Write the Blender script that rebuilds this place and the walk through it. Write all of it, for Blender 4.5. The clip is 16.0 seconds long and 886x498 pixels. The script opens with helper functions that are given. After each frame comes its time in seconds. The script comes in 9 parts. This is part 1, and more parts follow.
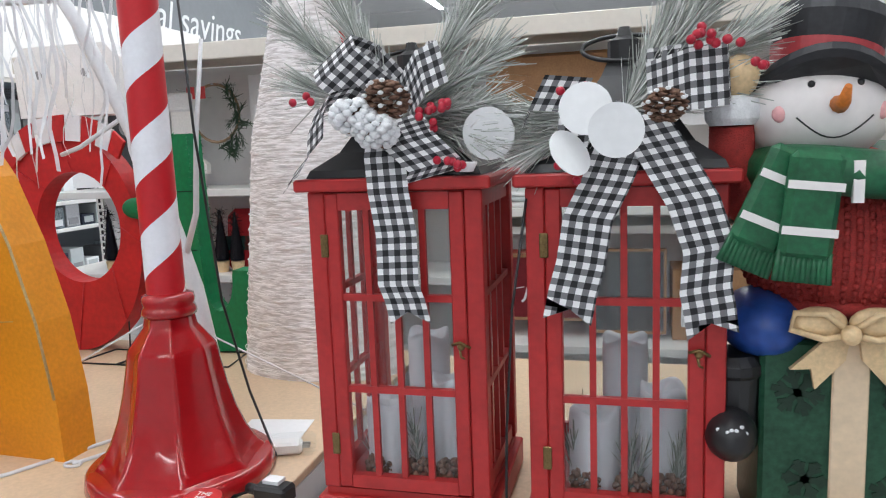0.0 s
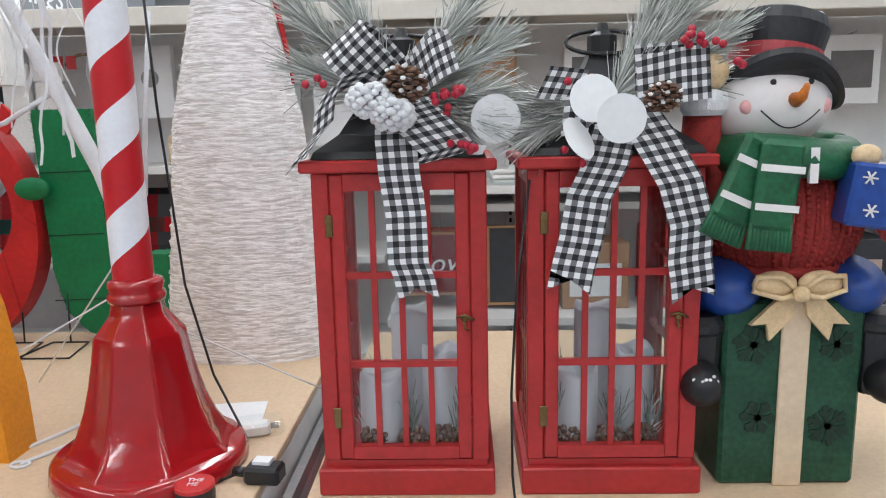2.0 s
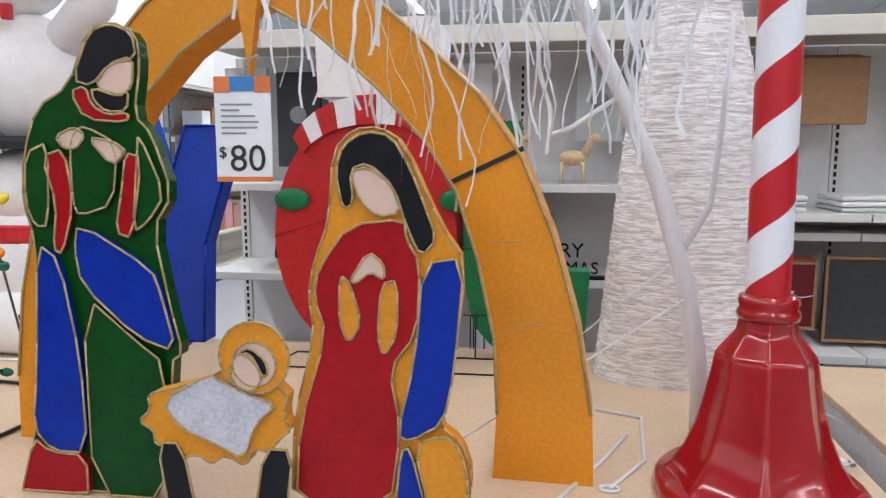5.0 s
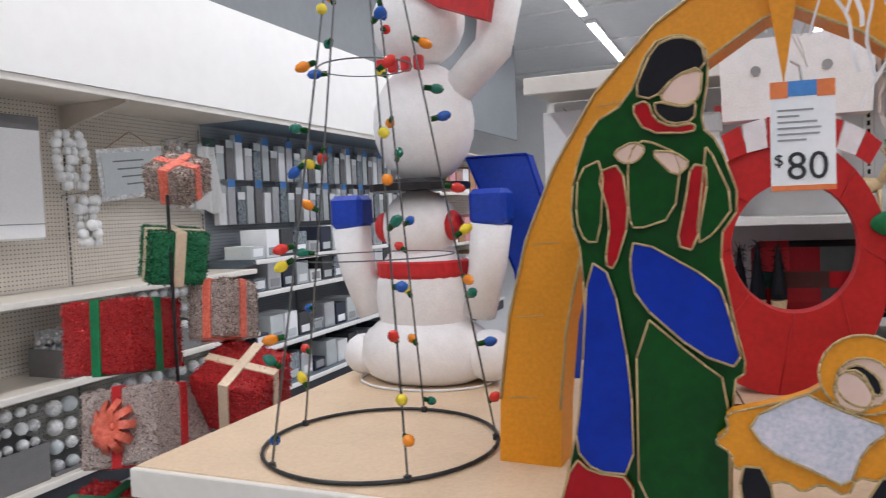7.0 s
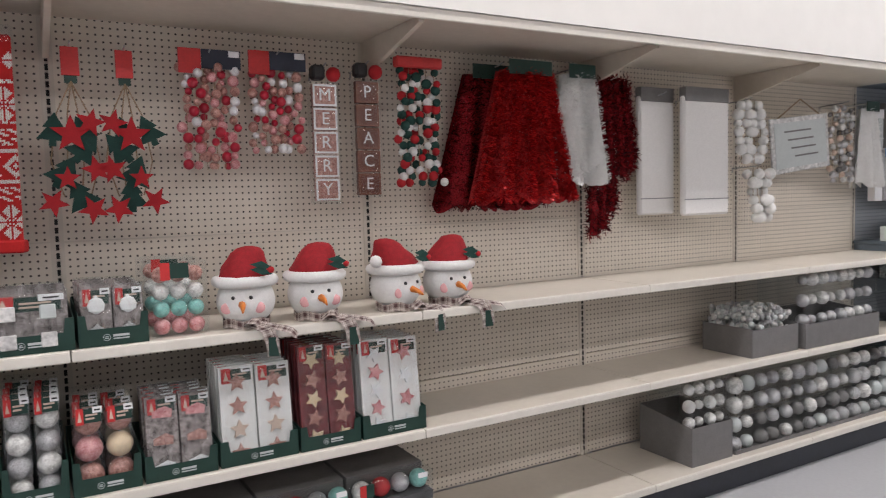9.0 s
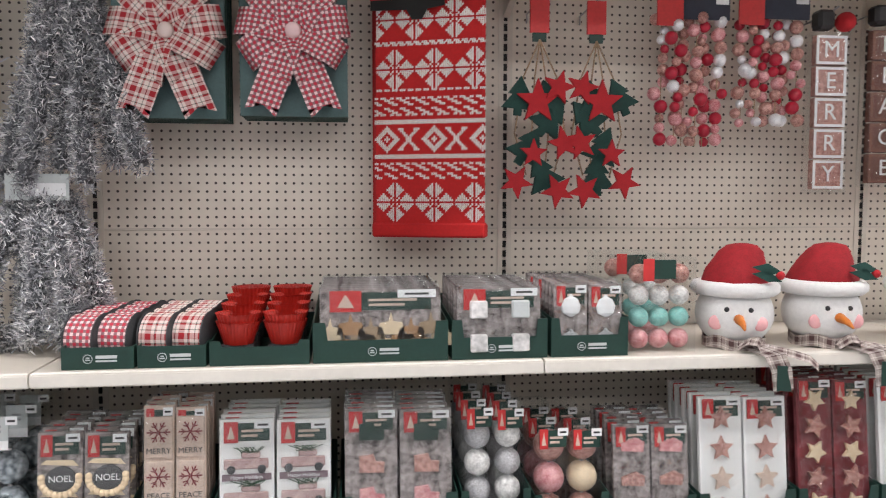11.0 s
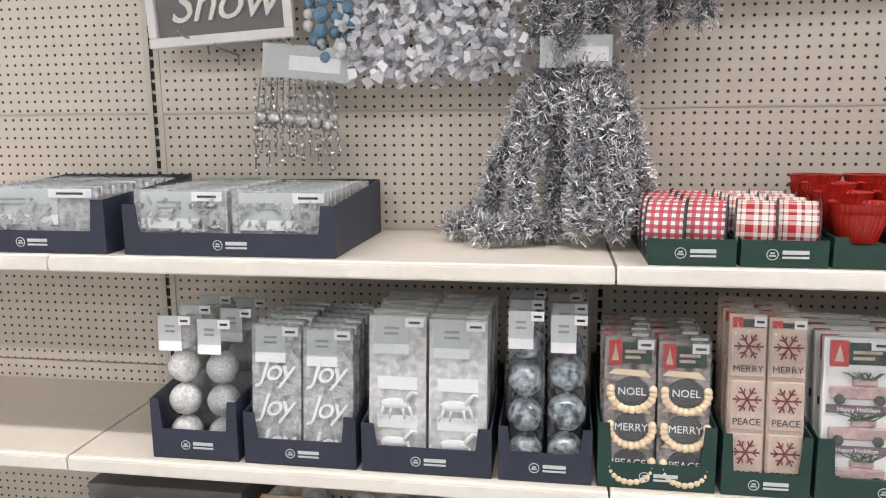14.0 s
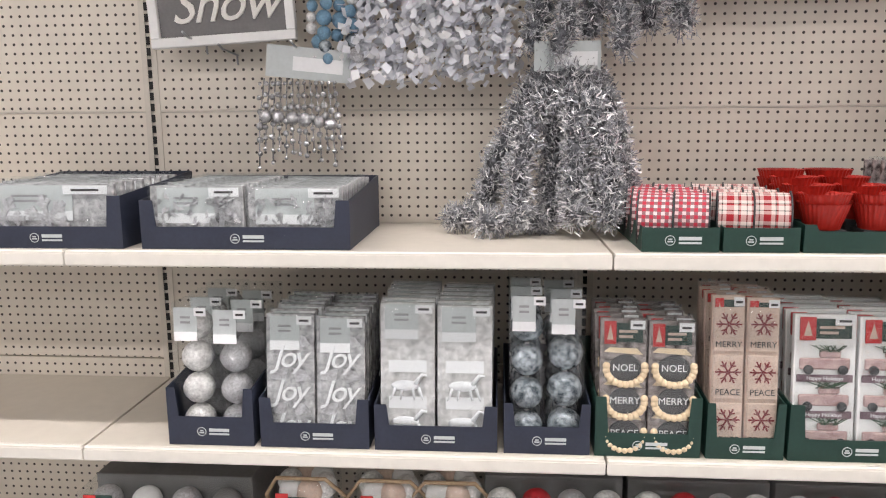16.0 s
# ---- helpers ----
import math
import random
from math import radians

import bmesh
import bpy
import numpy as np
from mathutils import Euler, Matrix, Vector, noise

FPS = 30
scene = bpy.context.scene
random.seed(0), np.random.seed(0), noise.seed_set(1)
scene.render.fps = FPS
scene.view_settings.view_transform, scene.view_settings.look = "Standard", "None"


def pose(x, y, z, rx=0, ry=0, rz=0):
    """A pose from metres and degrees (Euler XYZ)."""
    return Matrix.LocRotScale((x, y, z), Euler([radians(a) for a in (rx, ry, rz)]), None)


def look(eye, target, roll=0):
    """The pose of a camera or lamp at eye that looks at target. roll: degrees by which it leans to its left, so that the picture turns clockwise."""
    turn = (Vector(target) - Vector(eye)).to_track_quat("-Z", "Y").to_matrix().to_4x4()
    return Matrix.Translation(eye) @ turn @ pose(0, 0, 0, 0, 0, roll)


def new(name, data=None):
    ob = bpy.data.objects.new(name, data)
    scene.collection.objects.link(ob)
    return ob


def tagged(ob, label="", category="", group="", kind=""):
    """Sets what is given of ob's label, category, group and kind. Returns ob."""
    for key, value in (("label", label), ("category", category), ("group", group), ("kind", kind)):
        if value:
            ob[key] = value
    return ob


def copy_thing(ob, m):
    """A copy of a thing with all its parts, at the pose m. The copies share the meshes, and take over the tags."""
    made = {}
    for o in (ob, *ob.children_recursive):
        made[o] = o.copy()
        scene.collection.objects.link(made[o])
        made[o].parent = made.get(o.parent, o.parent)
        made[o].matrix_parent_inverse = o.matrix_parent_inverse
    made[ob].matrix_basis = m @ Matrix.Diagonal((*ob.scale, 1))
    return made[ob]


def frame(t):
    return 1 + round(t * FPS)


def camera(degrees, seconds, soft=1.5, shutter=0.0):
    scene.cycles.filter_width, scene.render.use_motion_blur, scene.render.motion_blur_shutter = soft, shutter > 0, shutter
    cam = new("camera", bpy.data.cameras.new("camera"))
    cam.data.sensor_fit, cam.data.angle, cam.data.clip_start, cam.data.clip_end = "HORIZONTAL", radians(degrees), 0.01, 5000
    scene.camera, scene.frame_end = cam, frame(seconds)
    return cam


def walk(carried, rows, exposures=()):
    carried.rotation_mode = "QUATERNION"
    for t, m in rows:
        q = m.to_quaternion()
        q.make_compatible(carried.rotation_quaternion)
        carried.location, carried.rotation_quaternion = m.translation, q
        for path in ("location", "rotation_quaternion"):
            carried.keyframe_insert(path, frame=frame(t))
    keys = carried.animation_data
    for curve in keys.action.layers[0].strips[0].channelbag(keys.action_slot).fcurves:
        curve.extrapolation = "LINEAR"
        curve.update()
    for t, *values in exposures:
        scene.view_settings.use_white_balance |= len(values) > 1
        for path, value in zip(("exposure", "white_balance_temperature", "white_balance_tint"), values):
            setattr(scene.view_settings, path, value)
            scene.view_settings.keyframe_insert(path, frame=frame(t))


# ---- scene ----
cam = camera(62.5, 16.0, soft=1.1, shutter=0.12)
PATH = [
    (0, (5.578, 1.765, 1.58), (5.078, 3.68, 1.3), -2.15),
    (0.5, (5.496, 1.82, 1.572), (5.03, 3.741, 1.273), -2.5),
    (1, (5.462, 1.808, 1.565), (5.161, 3.762, 1.284), -1.75),
    (1.5, (5.371, 1.718, 1.584), (5.228, 3.686, 1.268), -1.05),
    (2, (5.343, 1.674, 1.596), (5.284, 3.642, 1.244), -1.2),
    (2.5, (5.318, 1.666, 1.605), (5.292, 3.629, 1.223), -1.6),
    (3, (5.23, 1.674, 1.574), (5.222, 3.643, 1.225), -1.5),
    (3.5, (5.041, 1.718, 1.583), (4.991, 3.684, 1.221), -0.9),
    (4, (4.847, 1.716, 1.584), (4.58, 3.668, 1.237), -0.6),
    (4.2, (4.759, 1.699, 1.588), (4.473, 3.648, 1.244), -0.4),
    (6.3, (4.068, 1.671, 1.501), (3.754, 3.644, 1.397), 0.1),
    (6.5, (4.018, 1.645, 1.499), (3.614, 3.602, 1.404), -0.3),
    (7, (3.874, 1.566, 1.504), (3.113, 3.413, 1.403), -2.3),
    (7.5, (3.65, 1.391, 1.584), (2.594, 3.084, 1.446), -3.2),
    (8, (3.392, 1.321, 1.612), (2.054, 2.802, 1.486), -1.5),
    (8.5, (3.156, 1.228, 1.567), (1.551, 2.415, 1.446), -1.4),
    (9, (2.966, 1.113, 1.577), (1.237, 2.108, 1.434), -1.5),
    (9.5, (2.788, 1.065, 1.567), (0.957, 1.857, 1.414), -1.1),
    (10, (2.607, 1.013, 1.543), (0.692, 1.562, 1.37), -0.3),
    (10.2, (2.542, 0.97, 1.552), (0.6, 1.405, 1.35), -0.1),
    (12.3, (1.938, 0.318, 1.482), (-0.057, 0.439, 1.41), 0.3),
    (12.5, (1.934, 0.263, 1.489), (-0.062, 0.348, 1.402), 0.2),
    (13, (1.936, 0.032, 1.489), (-0.059, -0.011, 1.349), -0.2),
    (13.5, (1.944, -0.107, 1.493), (-0.01, -0.346, 1.138), -0.3),
    (14, (1.911, -0.113, 1.406), (-0.037, -0.423, 1.076), -0.5),
    (14.5, (2.007, -0.195, 1.392), (0.051, -0.429, 1.049), -1.0),
    (15, (2.046, -0.227, 1.402), (0.089, -0.427, 1.044), -0.8),
    (15.5, (2.044, -0.242, 1.404), (0.084, -0.413, 1.045), -0.5),
    (16, (2.037, -0.245, 1.412), (0.072, -0.395, 1.072), -0.4),
]
EXPOSURES = [(0, -0.04, 5960, 9), (3.0, -0.06, 5960, 9), (4.2, 0.0, 5860, 10), (6.3, -0.19, 6000, 13), (7.0, -0.29, 6050, 14), (7.6, -0.44, 6250, 14), (8.4, -0.45, 6400, 15), (9.0, -0.3, 6450, 16), (9.5, -0.19, 6450, 16), (10.2, -0.02, 6400, 15), (12.3, 0.27, 6400, 14), (13.2, 0.33, 6450, 14), (16.0, 0.31, 6600, 16)]
walk(cam, [(t, look(eye, target, roll)) for t, eye, target, roll in PATH], EXPOSURES)

# ---- light ----
world = bpy.data.worlds.new("store_air")
scene.world = world
world.use_nodes = True
world.node_tree.nodes["Background"].inputs[0].default_value = (0.95, 0.97, 1.0, 1)
world.node_tree.nodes["Background"].inputs[1].default_value = 0.06


# ---- materials ----
def mat(name, color, rough=0.5, metal=0.0, scale=30.0, vary=0.12, bump=0.05, color2=None, spec=0.5, fine=6.0, emit=0.0, alpha=1.0, sheen=0.0, coat=0.0, obj=True, translucent=0.0):
    """A two-scale noise material: colour varied by broad and fine noise, with fine relief."""
    m = bpy.data.materials.new(name)
    m.use_nodes = True
    nt = m.node_tree
    b = nt.nodes["Principled BSDF"]
    tc = nt.nodes.new("ShaderNodeTexCoord")
    n1 = nt.nodes.new("ShaderNodeTexNoise")
    n1.inputs["Scale"].default_value = scale
    n1.inputs["Detail"].default_value = 3
    n2 = nt.nodes.new("ShaderNodeTexNoise")
    n2.inputs["Scale"].default_value = scale * fine
    nt.links.new(tc.outputs["Object"], n1.inputs["Vector"])
    nt.links.new(tc.outputs["Object"], n2.inputs["Vector"])
    mx = nt.nodes.new("ShaderNodeMath")
    mx.operation = "ADD"
    nt.links.new(n1.outputs["Fac"], mx.inputs[0])
    nt.links.new(n2.outputs["Fac"], mx.inputs[1])
    rp = nt.nodes.new("ShaderNodeMapRange")
    rp.inputs["From Min"].default_value = 0.7
    rp.inputs["From Max"].default_value = 1.3
    nt.links.new(mx.outputs[0], rp.inputs["Value"])
    mix = nt.nodes.new("ShaderNodeMix")
    mix.data_type = "RGBA"
    c = Vector(color)
    lo = c * (1 - vary)
    hi = Vector(color2) if color2 else c * (1 + vary)
    mix.inputs[6].default_value = (*lo, 1)
    mix.inputs[7].default_value = (min(hi[0], 1), min(hi[1], 1), min(hi[2], 1), 1)
    nt.links.new(rp.outputs[0], mix.inputs[0])
    nt.links.new(mix.outputs[2], b.inputs["Base Color"])
    b.inputs["Roughness"].default_value = rough
    b.inputs["Metallic"].default_value = metal
    b.inputs["Specular IOR Level"].default_value = spec
    b.inputs["Coat Weight"].default_value = coat
    b.inputs["Sheen Weight"].default_value = sheen
    b.inputs["Alpha"].default_value = alpha
    if emit:
        b.inputs["Emission Color"].default_value = (*color, 1)
        b.inputs["Emission Strength"].default_value = emit
    if translucent:
        b.inputs["Subsurface Weight"].default_value = translucent
        b.inputs["Subsurface Radius"].default_value = (0.01, 0.01, 0.01)
    if bump:
        bp = nt.nodes.new("ShaderNodeBump")
        bp.inputs["Strength"].default_value = bump
        bp.inputs["Distance"].default_value = 0.004
        nt.links.new(n2.outputs["Fac"], bp.inputs["Height"])
        nt.links.new(bp.outputs[0], b.inputs["Normal"])
    return m


def glassy(name, color=(1, 1, 1), rough=0.02, alpha=0.12, crinkle=0.0):
    """Thin clear film or pane: mostly see-through, with a gloss."""
    m = bpy.data.materials.new(name)
    m.use_nodes = True
    nt = m.node_tree
    out = nt.nodes["Material Output"]
    clear, gloss, mix = nt.nodes.new("ShaderNodeBsdfTransparent"), nt.nodes.new("ShaderNodeBsdfGlossy"), nt.nodes.new("ShaderNodeMixShader")
    clear.inputs[0].default_value = (*color, 1)
    gloss.inputs["Roughness"].default_value = rough
    mix.inputs[0].default_value = alpha
    if crinkle:
        tc, nz, bp = nt.nodes.new("ShaderNodeTexCoord"), nt.nodes.new("ShaderNodeTexNoise"), nt.nodes.new("ShaderNodeBump")
        nz.inputs["Scale"].default_value, nz.inputs["Detail"].default_value, nz.inputs["Distortion"].default_value = 14, 1, 1.0
        bp.inputs["Strength"].default_value, bp.inputs["Distance"].default_value = crinkle, 0.02
        nt.links.new(tc.outputs["Object"], nz.inputs["Vector"])
        nt.links.new(nz.outputs["Fac"], bp.inputs["Height"])
        nt.links.new(bp.outputs[0], gloss.inputs["Normal"])
    nt.links.new(clear.outputs[0], mix.inputs[1])
    nt.links.new(gloss.outputs[0], mix.inputs[2])
    nt.links.new(mix.outputs[0], out.inputs[0])
    return m


def peg_material(name, color, hole=(0.05, 0.04, 0.035)):
    """Pegboard: painted hardboard with round holes an inch apart."""
    m = mat(name, color, 0.62, scale=3, vary=0.05, bump=0.02)
    nt = m.node_tree
    b = nt.nodes["Principled BSDF"]
    tc = nt.nodes.new("ShaderNodeTexCoord")
    sc = nt.nodes.new("ShaderNodeVectorMath")
    sc.operation = "SCALE"
    sc.inputs["Scale"].default_value = 1 / 0.0254
    nt.links.new(tc.outputs["Object"], sc.inputs[0])
    fr = nt.nodes.new("ShaderNodeVectorMath")
    fr.operation = "FRACTION"
    nt.links.new(sc.outputs[0], fr.inputs[0])
    sp = nt.nodes.new("ShaderNodeSeparateXYZ")
    nt.links.new(fr.outputs[0], sp.inputs[0])
    cb = nt.nodes.new("ShaderNodeCombineXYZ")
    nt.links.new(sp.outputs["Y"], cb.inputs[0])
    nt.links.new(sp.outputs["Z"], cb.inputs[1])
    ds = nt.nodes.new("ShaderNodeVectorMath")
    ds.operation = "DISTANCE"
    nt.links.new(cb.outputs[0], ds.inputs[0])
    ds.inputs[1].default_value = (0.5, 0.5, 0)
    mr = nt.nodes.new("ShaderNodeMapRange")
    mr.inputs["From Min"].default_value = 0.12
    mr.inputs["From Max"].default_value = 0.19
    nt.links.new(ds.outputs["Value"], mr.inputs["Value"])
    mix = nt.nodes.new("ShaderNodeMix")
    mix.data_type = "RGBA"
    src = b.inputs["Base Color"].links[0].from_socket
    nt.links.new(mr.outputs[0], mix.inputs[0])
    mix.inputs[6].default_value = (*hole, 1)
    nt.links.new(src, mix.inputs[7])
    nt.links.new(mix.outputs[2], b.inputs["Base Color"])
    return m


M = {}
M["floor"] = mat("vinyl_floor", (0.50, 0.51, 0.53), 0.28, scale=1.2, vary=0.05, bump=0.01, fine=40)
M["ceil"] = mat("ceiling_tile", (0.75, 0.75, 0.74), 0.9, scale=6, vary=0.04)
M["wall"] = mat("store_wall", (0.72, 0.72, 0.72), 0.7, scale=2, vary=0.03)
M["greywall"] = mat("grey_sign_band", (0.22, 0.235, 0.25), 0.6, scale=2, vary=0.05)
M["peg"] = peg_material("beige_pegboard", (0.74, 0.68, 0.595))
M["peg_grey"] = peg_material("grey_pegboard", (0.30, 0.33, 0.36))
M["shelf"] = mat("beige_steel", (0.66, 0.61, 0.535), 0.38, scale=5, vary=0.04, bump=0.01, spec=0.5)
M["shelf_edge"] = mat("ivory_price_rail", (0.74, 0.705, 0.64), 0.35, scale=8, vary=0.04, bump=0.01)
M["under"] = mat("canopy_steel", (0.60, 0.54, 0.46), 0.5, scale=5, vary=0.05, bump=0.02)
M["fascia"] = mat("white_fascia", (0.88, 0.87, 0.84), 0.5, scale=1.5, vary=0.02, bump=0.0)
M["slot"] = mat("slot_black", (0.012, 0.012, 0.012), 0.7, vary=0.1)
M["kick"] = mat("navy_kick", (0.02, 0.024, 0.035), 0.45, scale=10, vary=0.2)
M["dkshelf"] = mat("slate_steel", (0.11, 0.14, 0.17), 0.4, scale=6, vary=0.08)
M["whiteshelf"] = mat("white_steel", (0.80, 0.79, 0.76), 0.4, scale=6, vary=0.03, bump=0.01)
M["whitepanel"] = mat("white_panel", (0.76, 0.76, 0.76), 0.6, scale=4, vary=0.04, bump=0.01)
M["board"] = mat("tan_hardboard", (0.66, 0.495, 0.33), 0.55, scale=4, vary=0.09, bump=0.05, fine=30)
M["steel"] = mat("galvanised_steel", (0.42, 0.43, 0.44), 0.35, metal=0.8, scale=20, vary=0.15)
M["black"] = mat("black_plastic", (0.014, 0.014, 0.016), 0.4, scale=30, vary=0.2)
M["tube"] = mat("lit_tube", (1.0, 0.98, 0.94), 0.4, emit=9.0, vary=0.0, bump=0)
M["white"] = mat("white_paint", (0.82, 0.82, 0.81), 0.5, scale=12, vary=0.03, bump=0.02)
M["paper"] = mat("white_paper", (0.84, 0.85, 0.86), 0.6, scale=15, vary=0.03, bump=0.01)


# ---- shape helpers ----
def new_bm():
    return bmesh.new()


def finish(name, bm, material, smooth=False):
    me = bpy.data.meshes.new(name)
    bmesh.ops.recalc_face_normals(bm, faces=bm.faces[:])
    bm.to_mesh(me)
    bm.free()
    mats = material if isinstance(material, (list, tuple)) else [material]
    for k in mats:
        me.materials.append(k)
    if smooth:
        me.polygons.foreach_set("use_smooth", [True] * len(me.polygons))
    return new(name, me)


def part(name, bm, material, parent, label="", smooth=False):
    ob = finish(name, bm, material, smooth)
    ob.parent = parent
    if label:
        ob["label"] = label
    return ob


def solo(name, bm, material, m=None, label="", category="", group="", kind="", smooth=False):
    ob = finish(name, bm, material, smooth)
    if m is not None:
        ob.matrix_basis = m
    return tagged(ob, label, category, group, kind)


def thing(name, m, label, category, group="", kind=""):
    ob = new(name)
    ob.empty_display_size = 0.05
    ob.matrix_basis = m
    return tagged(ob, label, category, group, kind)


def box(bm, x0, x1, y0, y1, z0, z1, bevel=0.0, m=None, mi=0):
    vs = [bm.verts.new(p) for p in ((x0, y0, z0), (x1, y0, z0), (x1, y1, z0), (x0, y1, z0), (x0, y0, z1), (x1, y0, z1), (x1, y1, z1), (x0, y1, z1))]
    fs = [bm.faces.new([vs[i] for i in f]) for f in ((3, 2, 1, 0), (4, 5, 6, 7), (0, 1, 5, 4), (1, 2, 6, 5), (2, 3, 7, 6), (3, 0, 4, 7))]
    for f in fs:
        f.material_index = mi
    if bevel:
        es = list({e for f in fs for e in f.edges})
        r = bmesh.ops.bevel(bm, geom=es, offset=bevel, segments=1, affect="EDGES", profile=0.5)
        for f in r["faces"]:
            f.material_index = mi
        vs = list({v for f in r["faces"] for v in f.verts} | {v for v in vs if v.is_valid})
    if m is not None:
        bmesh.ops.transform(bm, matrix=m, verts=[v for v in vs if v.is_valid])
    return bm


def lathe(bm, profile, seg=24, m=None, mi=0, rot=0.0, close=True):
    """Turn (radius, height) rows round the z axis."""
    rings = []
    for r, z in profile:
        rings.append([bm.verts.new((r * math.cos(rot + 2 * math.pi * i / seg), r * math.sin(rot + 2 * math.pi * i / seg), z)) for i in range(seg)])
    for a, b in zip(rings, rings[1:]):
        for i in range(seg):
            j = (i + 1) % seg
            bm.faces.new((a[i], a[j], b[j], b[i])).material_index = mi
    if close:
        bm.faces.new(rings[0][::-1]).material_index = mi
        bm.faces.new(rings[-1]).material_index = mi
    if m is not None:
        bmesh.ops.transform(bm, matrix=m, verts=[v for r in rings for v in r])
    return bm


def ball(bm, c, r, seg=10, rings=7, mi=0, sx=1, sy=1, sz=1, m=None):
    rows = []
    for k in range(1, rings):
        a = math.pi * k / rings
        rows.append([bm.verts.new((c[0] + sx * r * math.sin(a) * math.cos(2 * math.pi * i / seg), c[1] + sy * r * math.sin(a) * math.sin(2 * math.pi * i / seg), c[2] - sz * r * math.cos(a))) for i in range(seg)])
    lo = bm.verts.new((c[0], c[1], c[2] - sz * r))
    hi = bm.verts.new((c[0], c[1], c[2] + sz * r))
    for i in range(seg):
        j = (i + 1) % seg
        f = bm.faces.new((lo, rows[0][j], rows[0][i]))
        f.material_index, f.smooth = mi, True
        f = bm.faces.new((hi, rows[-1][i], rows[-1][j]))
        f.material_index, f.smooth = mi, True
        for a, b in zip(rows, rows[1:]):
            f = bm.faces.new((a[i], a[j], b[j], b[i]))
            f.material_index, f.smooth = mi, True
    if m is not None:
        bmesh.ops.transform(bm, matrix=m, verts=[v for r2 in rows for v in r2] + [lo, hi])
    return bm


def tube(bm, pts, r, seg=6, mi=0, r_end=None, cap=True):
    """A round tube along points, tapering to r_end."""
    pts = [Vector(p) for p in pts]
    rows = []
    n = len(pts)
    for k, p in enumerate(pts):
        d = (pts[min(k + 1, n - 1)] - pts[max(k - 1, 0)]).normalized()
        u = d.orthogonal().normalized() if k == 0 else (u - d * u.dot(d)).normalized()
        v = d.cross(u)
        rr = r if r_end is None else r + (r_end - r) * k / max(n - 1, 1)
        rows.append([bm.verts.new(p + u * rr * math.cos(2 * math.pi * i / seg) + v * rr * math.sin(2 * math.pi * i / seg)) for i in range(seg)])
    for a, b in zip(rows, rows[1:]):
        for i in range(seg):
            j = (i + 1) % seg
            f = bm.faces.new((a[i], a[j], b[j], b[i]))
            f.material_index, f.smooth = mi, seg > 4
    if cap:
        bm.faces.new(rows[0][::-1]).material_index = mi
        bm.faces.new(rows[-1]).material_index = mi
    return bm


def slab(bm, outline, y0, y1, mi=0, m=None):
    """A flat outline in x and z, given depth from y0 to y1."""
    a = [bm.verts.new((x, y0, z)) for x, z in outline]
    b = [bm.verts.new((x, y1, z)) for x, z in outline]
    bm.faces.new(a).material_index = mi
    bm.faces.new(b[::-1]).material_index = mi
    n = len(a)
    for i in range(n):
        bm.faces.new((a[i], b[i], b[(i + 1) % n], a[(i + 1) % n])).material_index = mi
    if m is not None:
        bmesh.ops.transform(bm, matrix=m, verts=a + b)
    return bm


def ribbon(bm, pts, width, side, mi=0, thick=0.0015, notch=0.0):
    """A strip of cloth along points; side is the way across it. UVs run along it in metres."""
    uv = bm.loops.layers.uv.verify()
    side = Vector(side).normalized()
    L = 0.0
    prev = None
    for k, p in enumerate(pts):
        p = Vector(p)
        if prev is not None:
            L2 = L + (p - prev[0]).length
            a, b = prev[1], prev[2]
            c, d = bm.verts.new(p + side * width / 2), bm.verts.new(p - side * width / 2)
            f = bm.faces.new((b, a, c, d))
            f.material_index, f.smooth = mi, True
            for lp, q in zip(f.loops, ((0, L), (width, L), (width, L2), (0, L2))):
                lp[uv].uv = q
            prev, L = (p, c, d), L2
        else:
            prev = (p, bm.verts.new(p + side * width / 2), bm.verts.new(p - side * width / 2))
    if notch:
        d0 = (Vector(pts[-1]) - Vector(pts[-2])).normalized() * notch
        mid = bm.verts.new((prev[1].co + prev[2].co) / 2)
        for v, u in ((prev[1], width), (prev[2], 0)):
            tip = bm.verts.new(v.co + d0)
            ends = [(v, (u, L)), (mid, (width / 2, L))]
            ends = (ends if u == 0 else ends[::-1]) + [(tip, (u, L + notch))]
            f = bm.faces.new([e[0] for e in ends])
            f.material_index, f.smooth = mi, True
            for lp, (_, q) in zip(f.loops, ends):
                lp[uv].uv = q
    return bm


def text_mesh(body, size, depth=0.001, spacing=1.0, shear=0.0):
    cu = bpy.data.curves.new("lettering", "FONT")
    cu.body, cu.size, cu.extrude, cu.align_x, cu.align_y = body, size, depth, "CENTER", "CENTER"
    cu.space_character, cu.shear = spacing, shear
    cu.resolution_u = 3
    ob = new("lettering", cu)
    dg = bpy.context.evaluated_depsgraph_get()
    me = bpy.data.meshes.new_from_object(ob.evaluated_get(dg))
    bpy.data.objects.remove(ob)
    return me


def lettering(body, size, material, parent, m, depth=0.001, spacing=1.0, shear=0.0, label=""):
    """Raised letters, facing local -y before m."""
    me = text_mesh(body, size, depth, spacing, shear)
    me.materials.clear()
    me.materials.append(material)
    ob = new("lettering", me)
    ob.parent = parent
    ob.matrix_basis = m @ pose(0, 0, 0, 90, 0, 0)
    if label:
        ob["label"] = label
    return ob


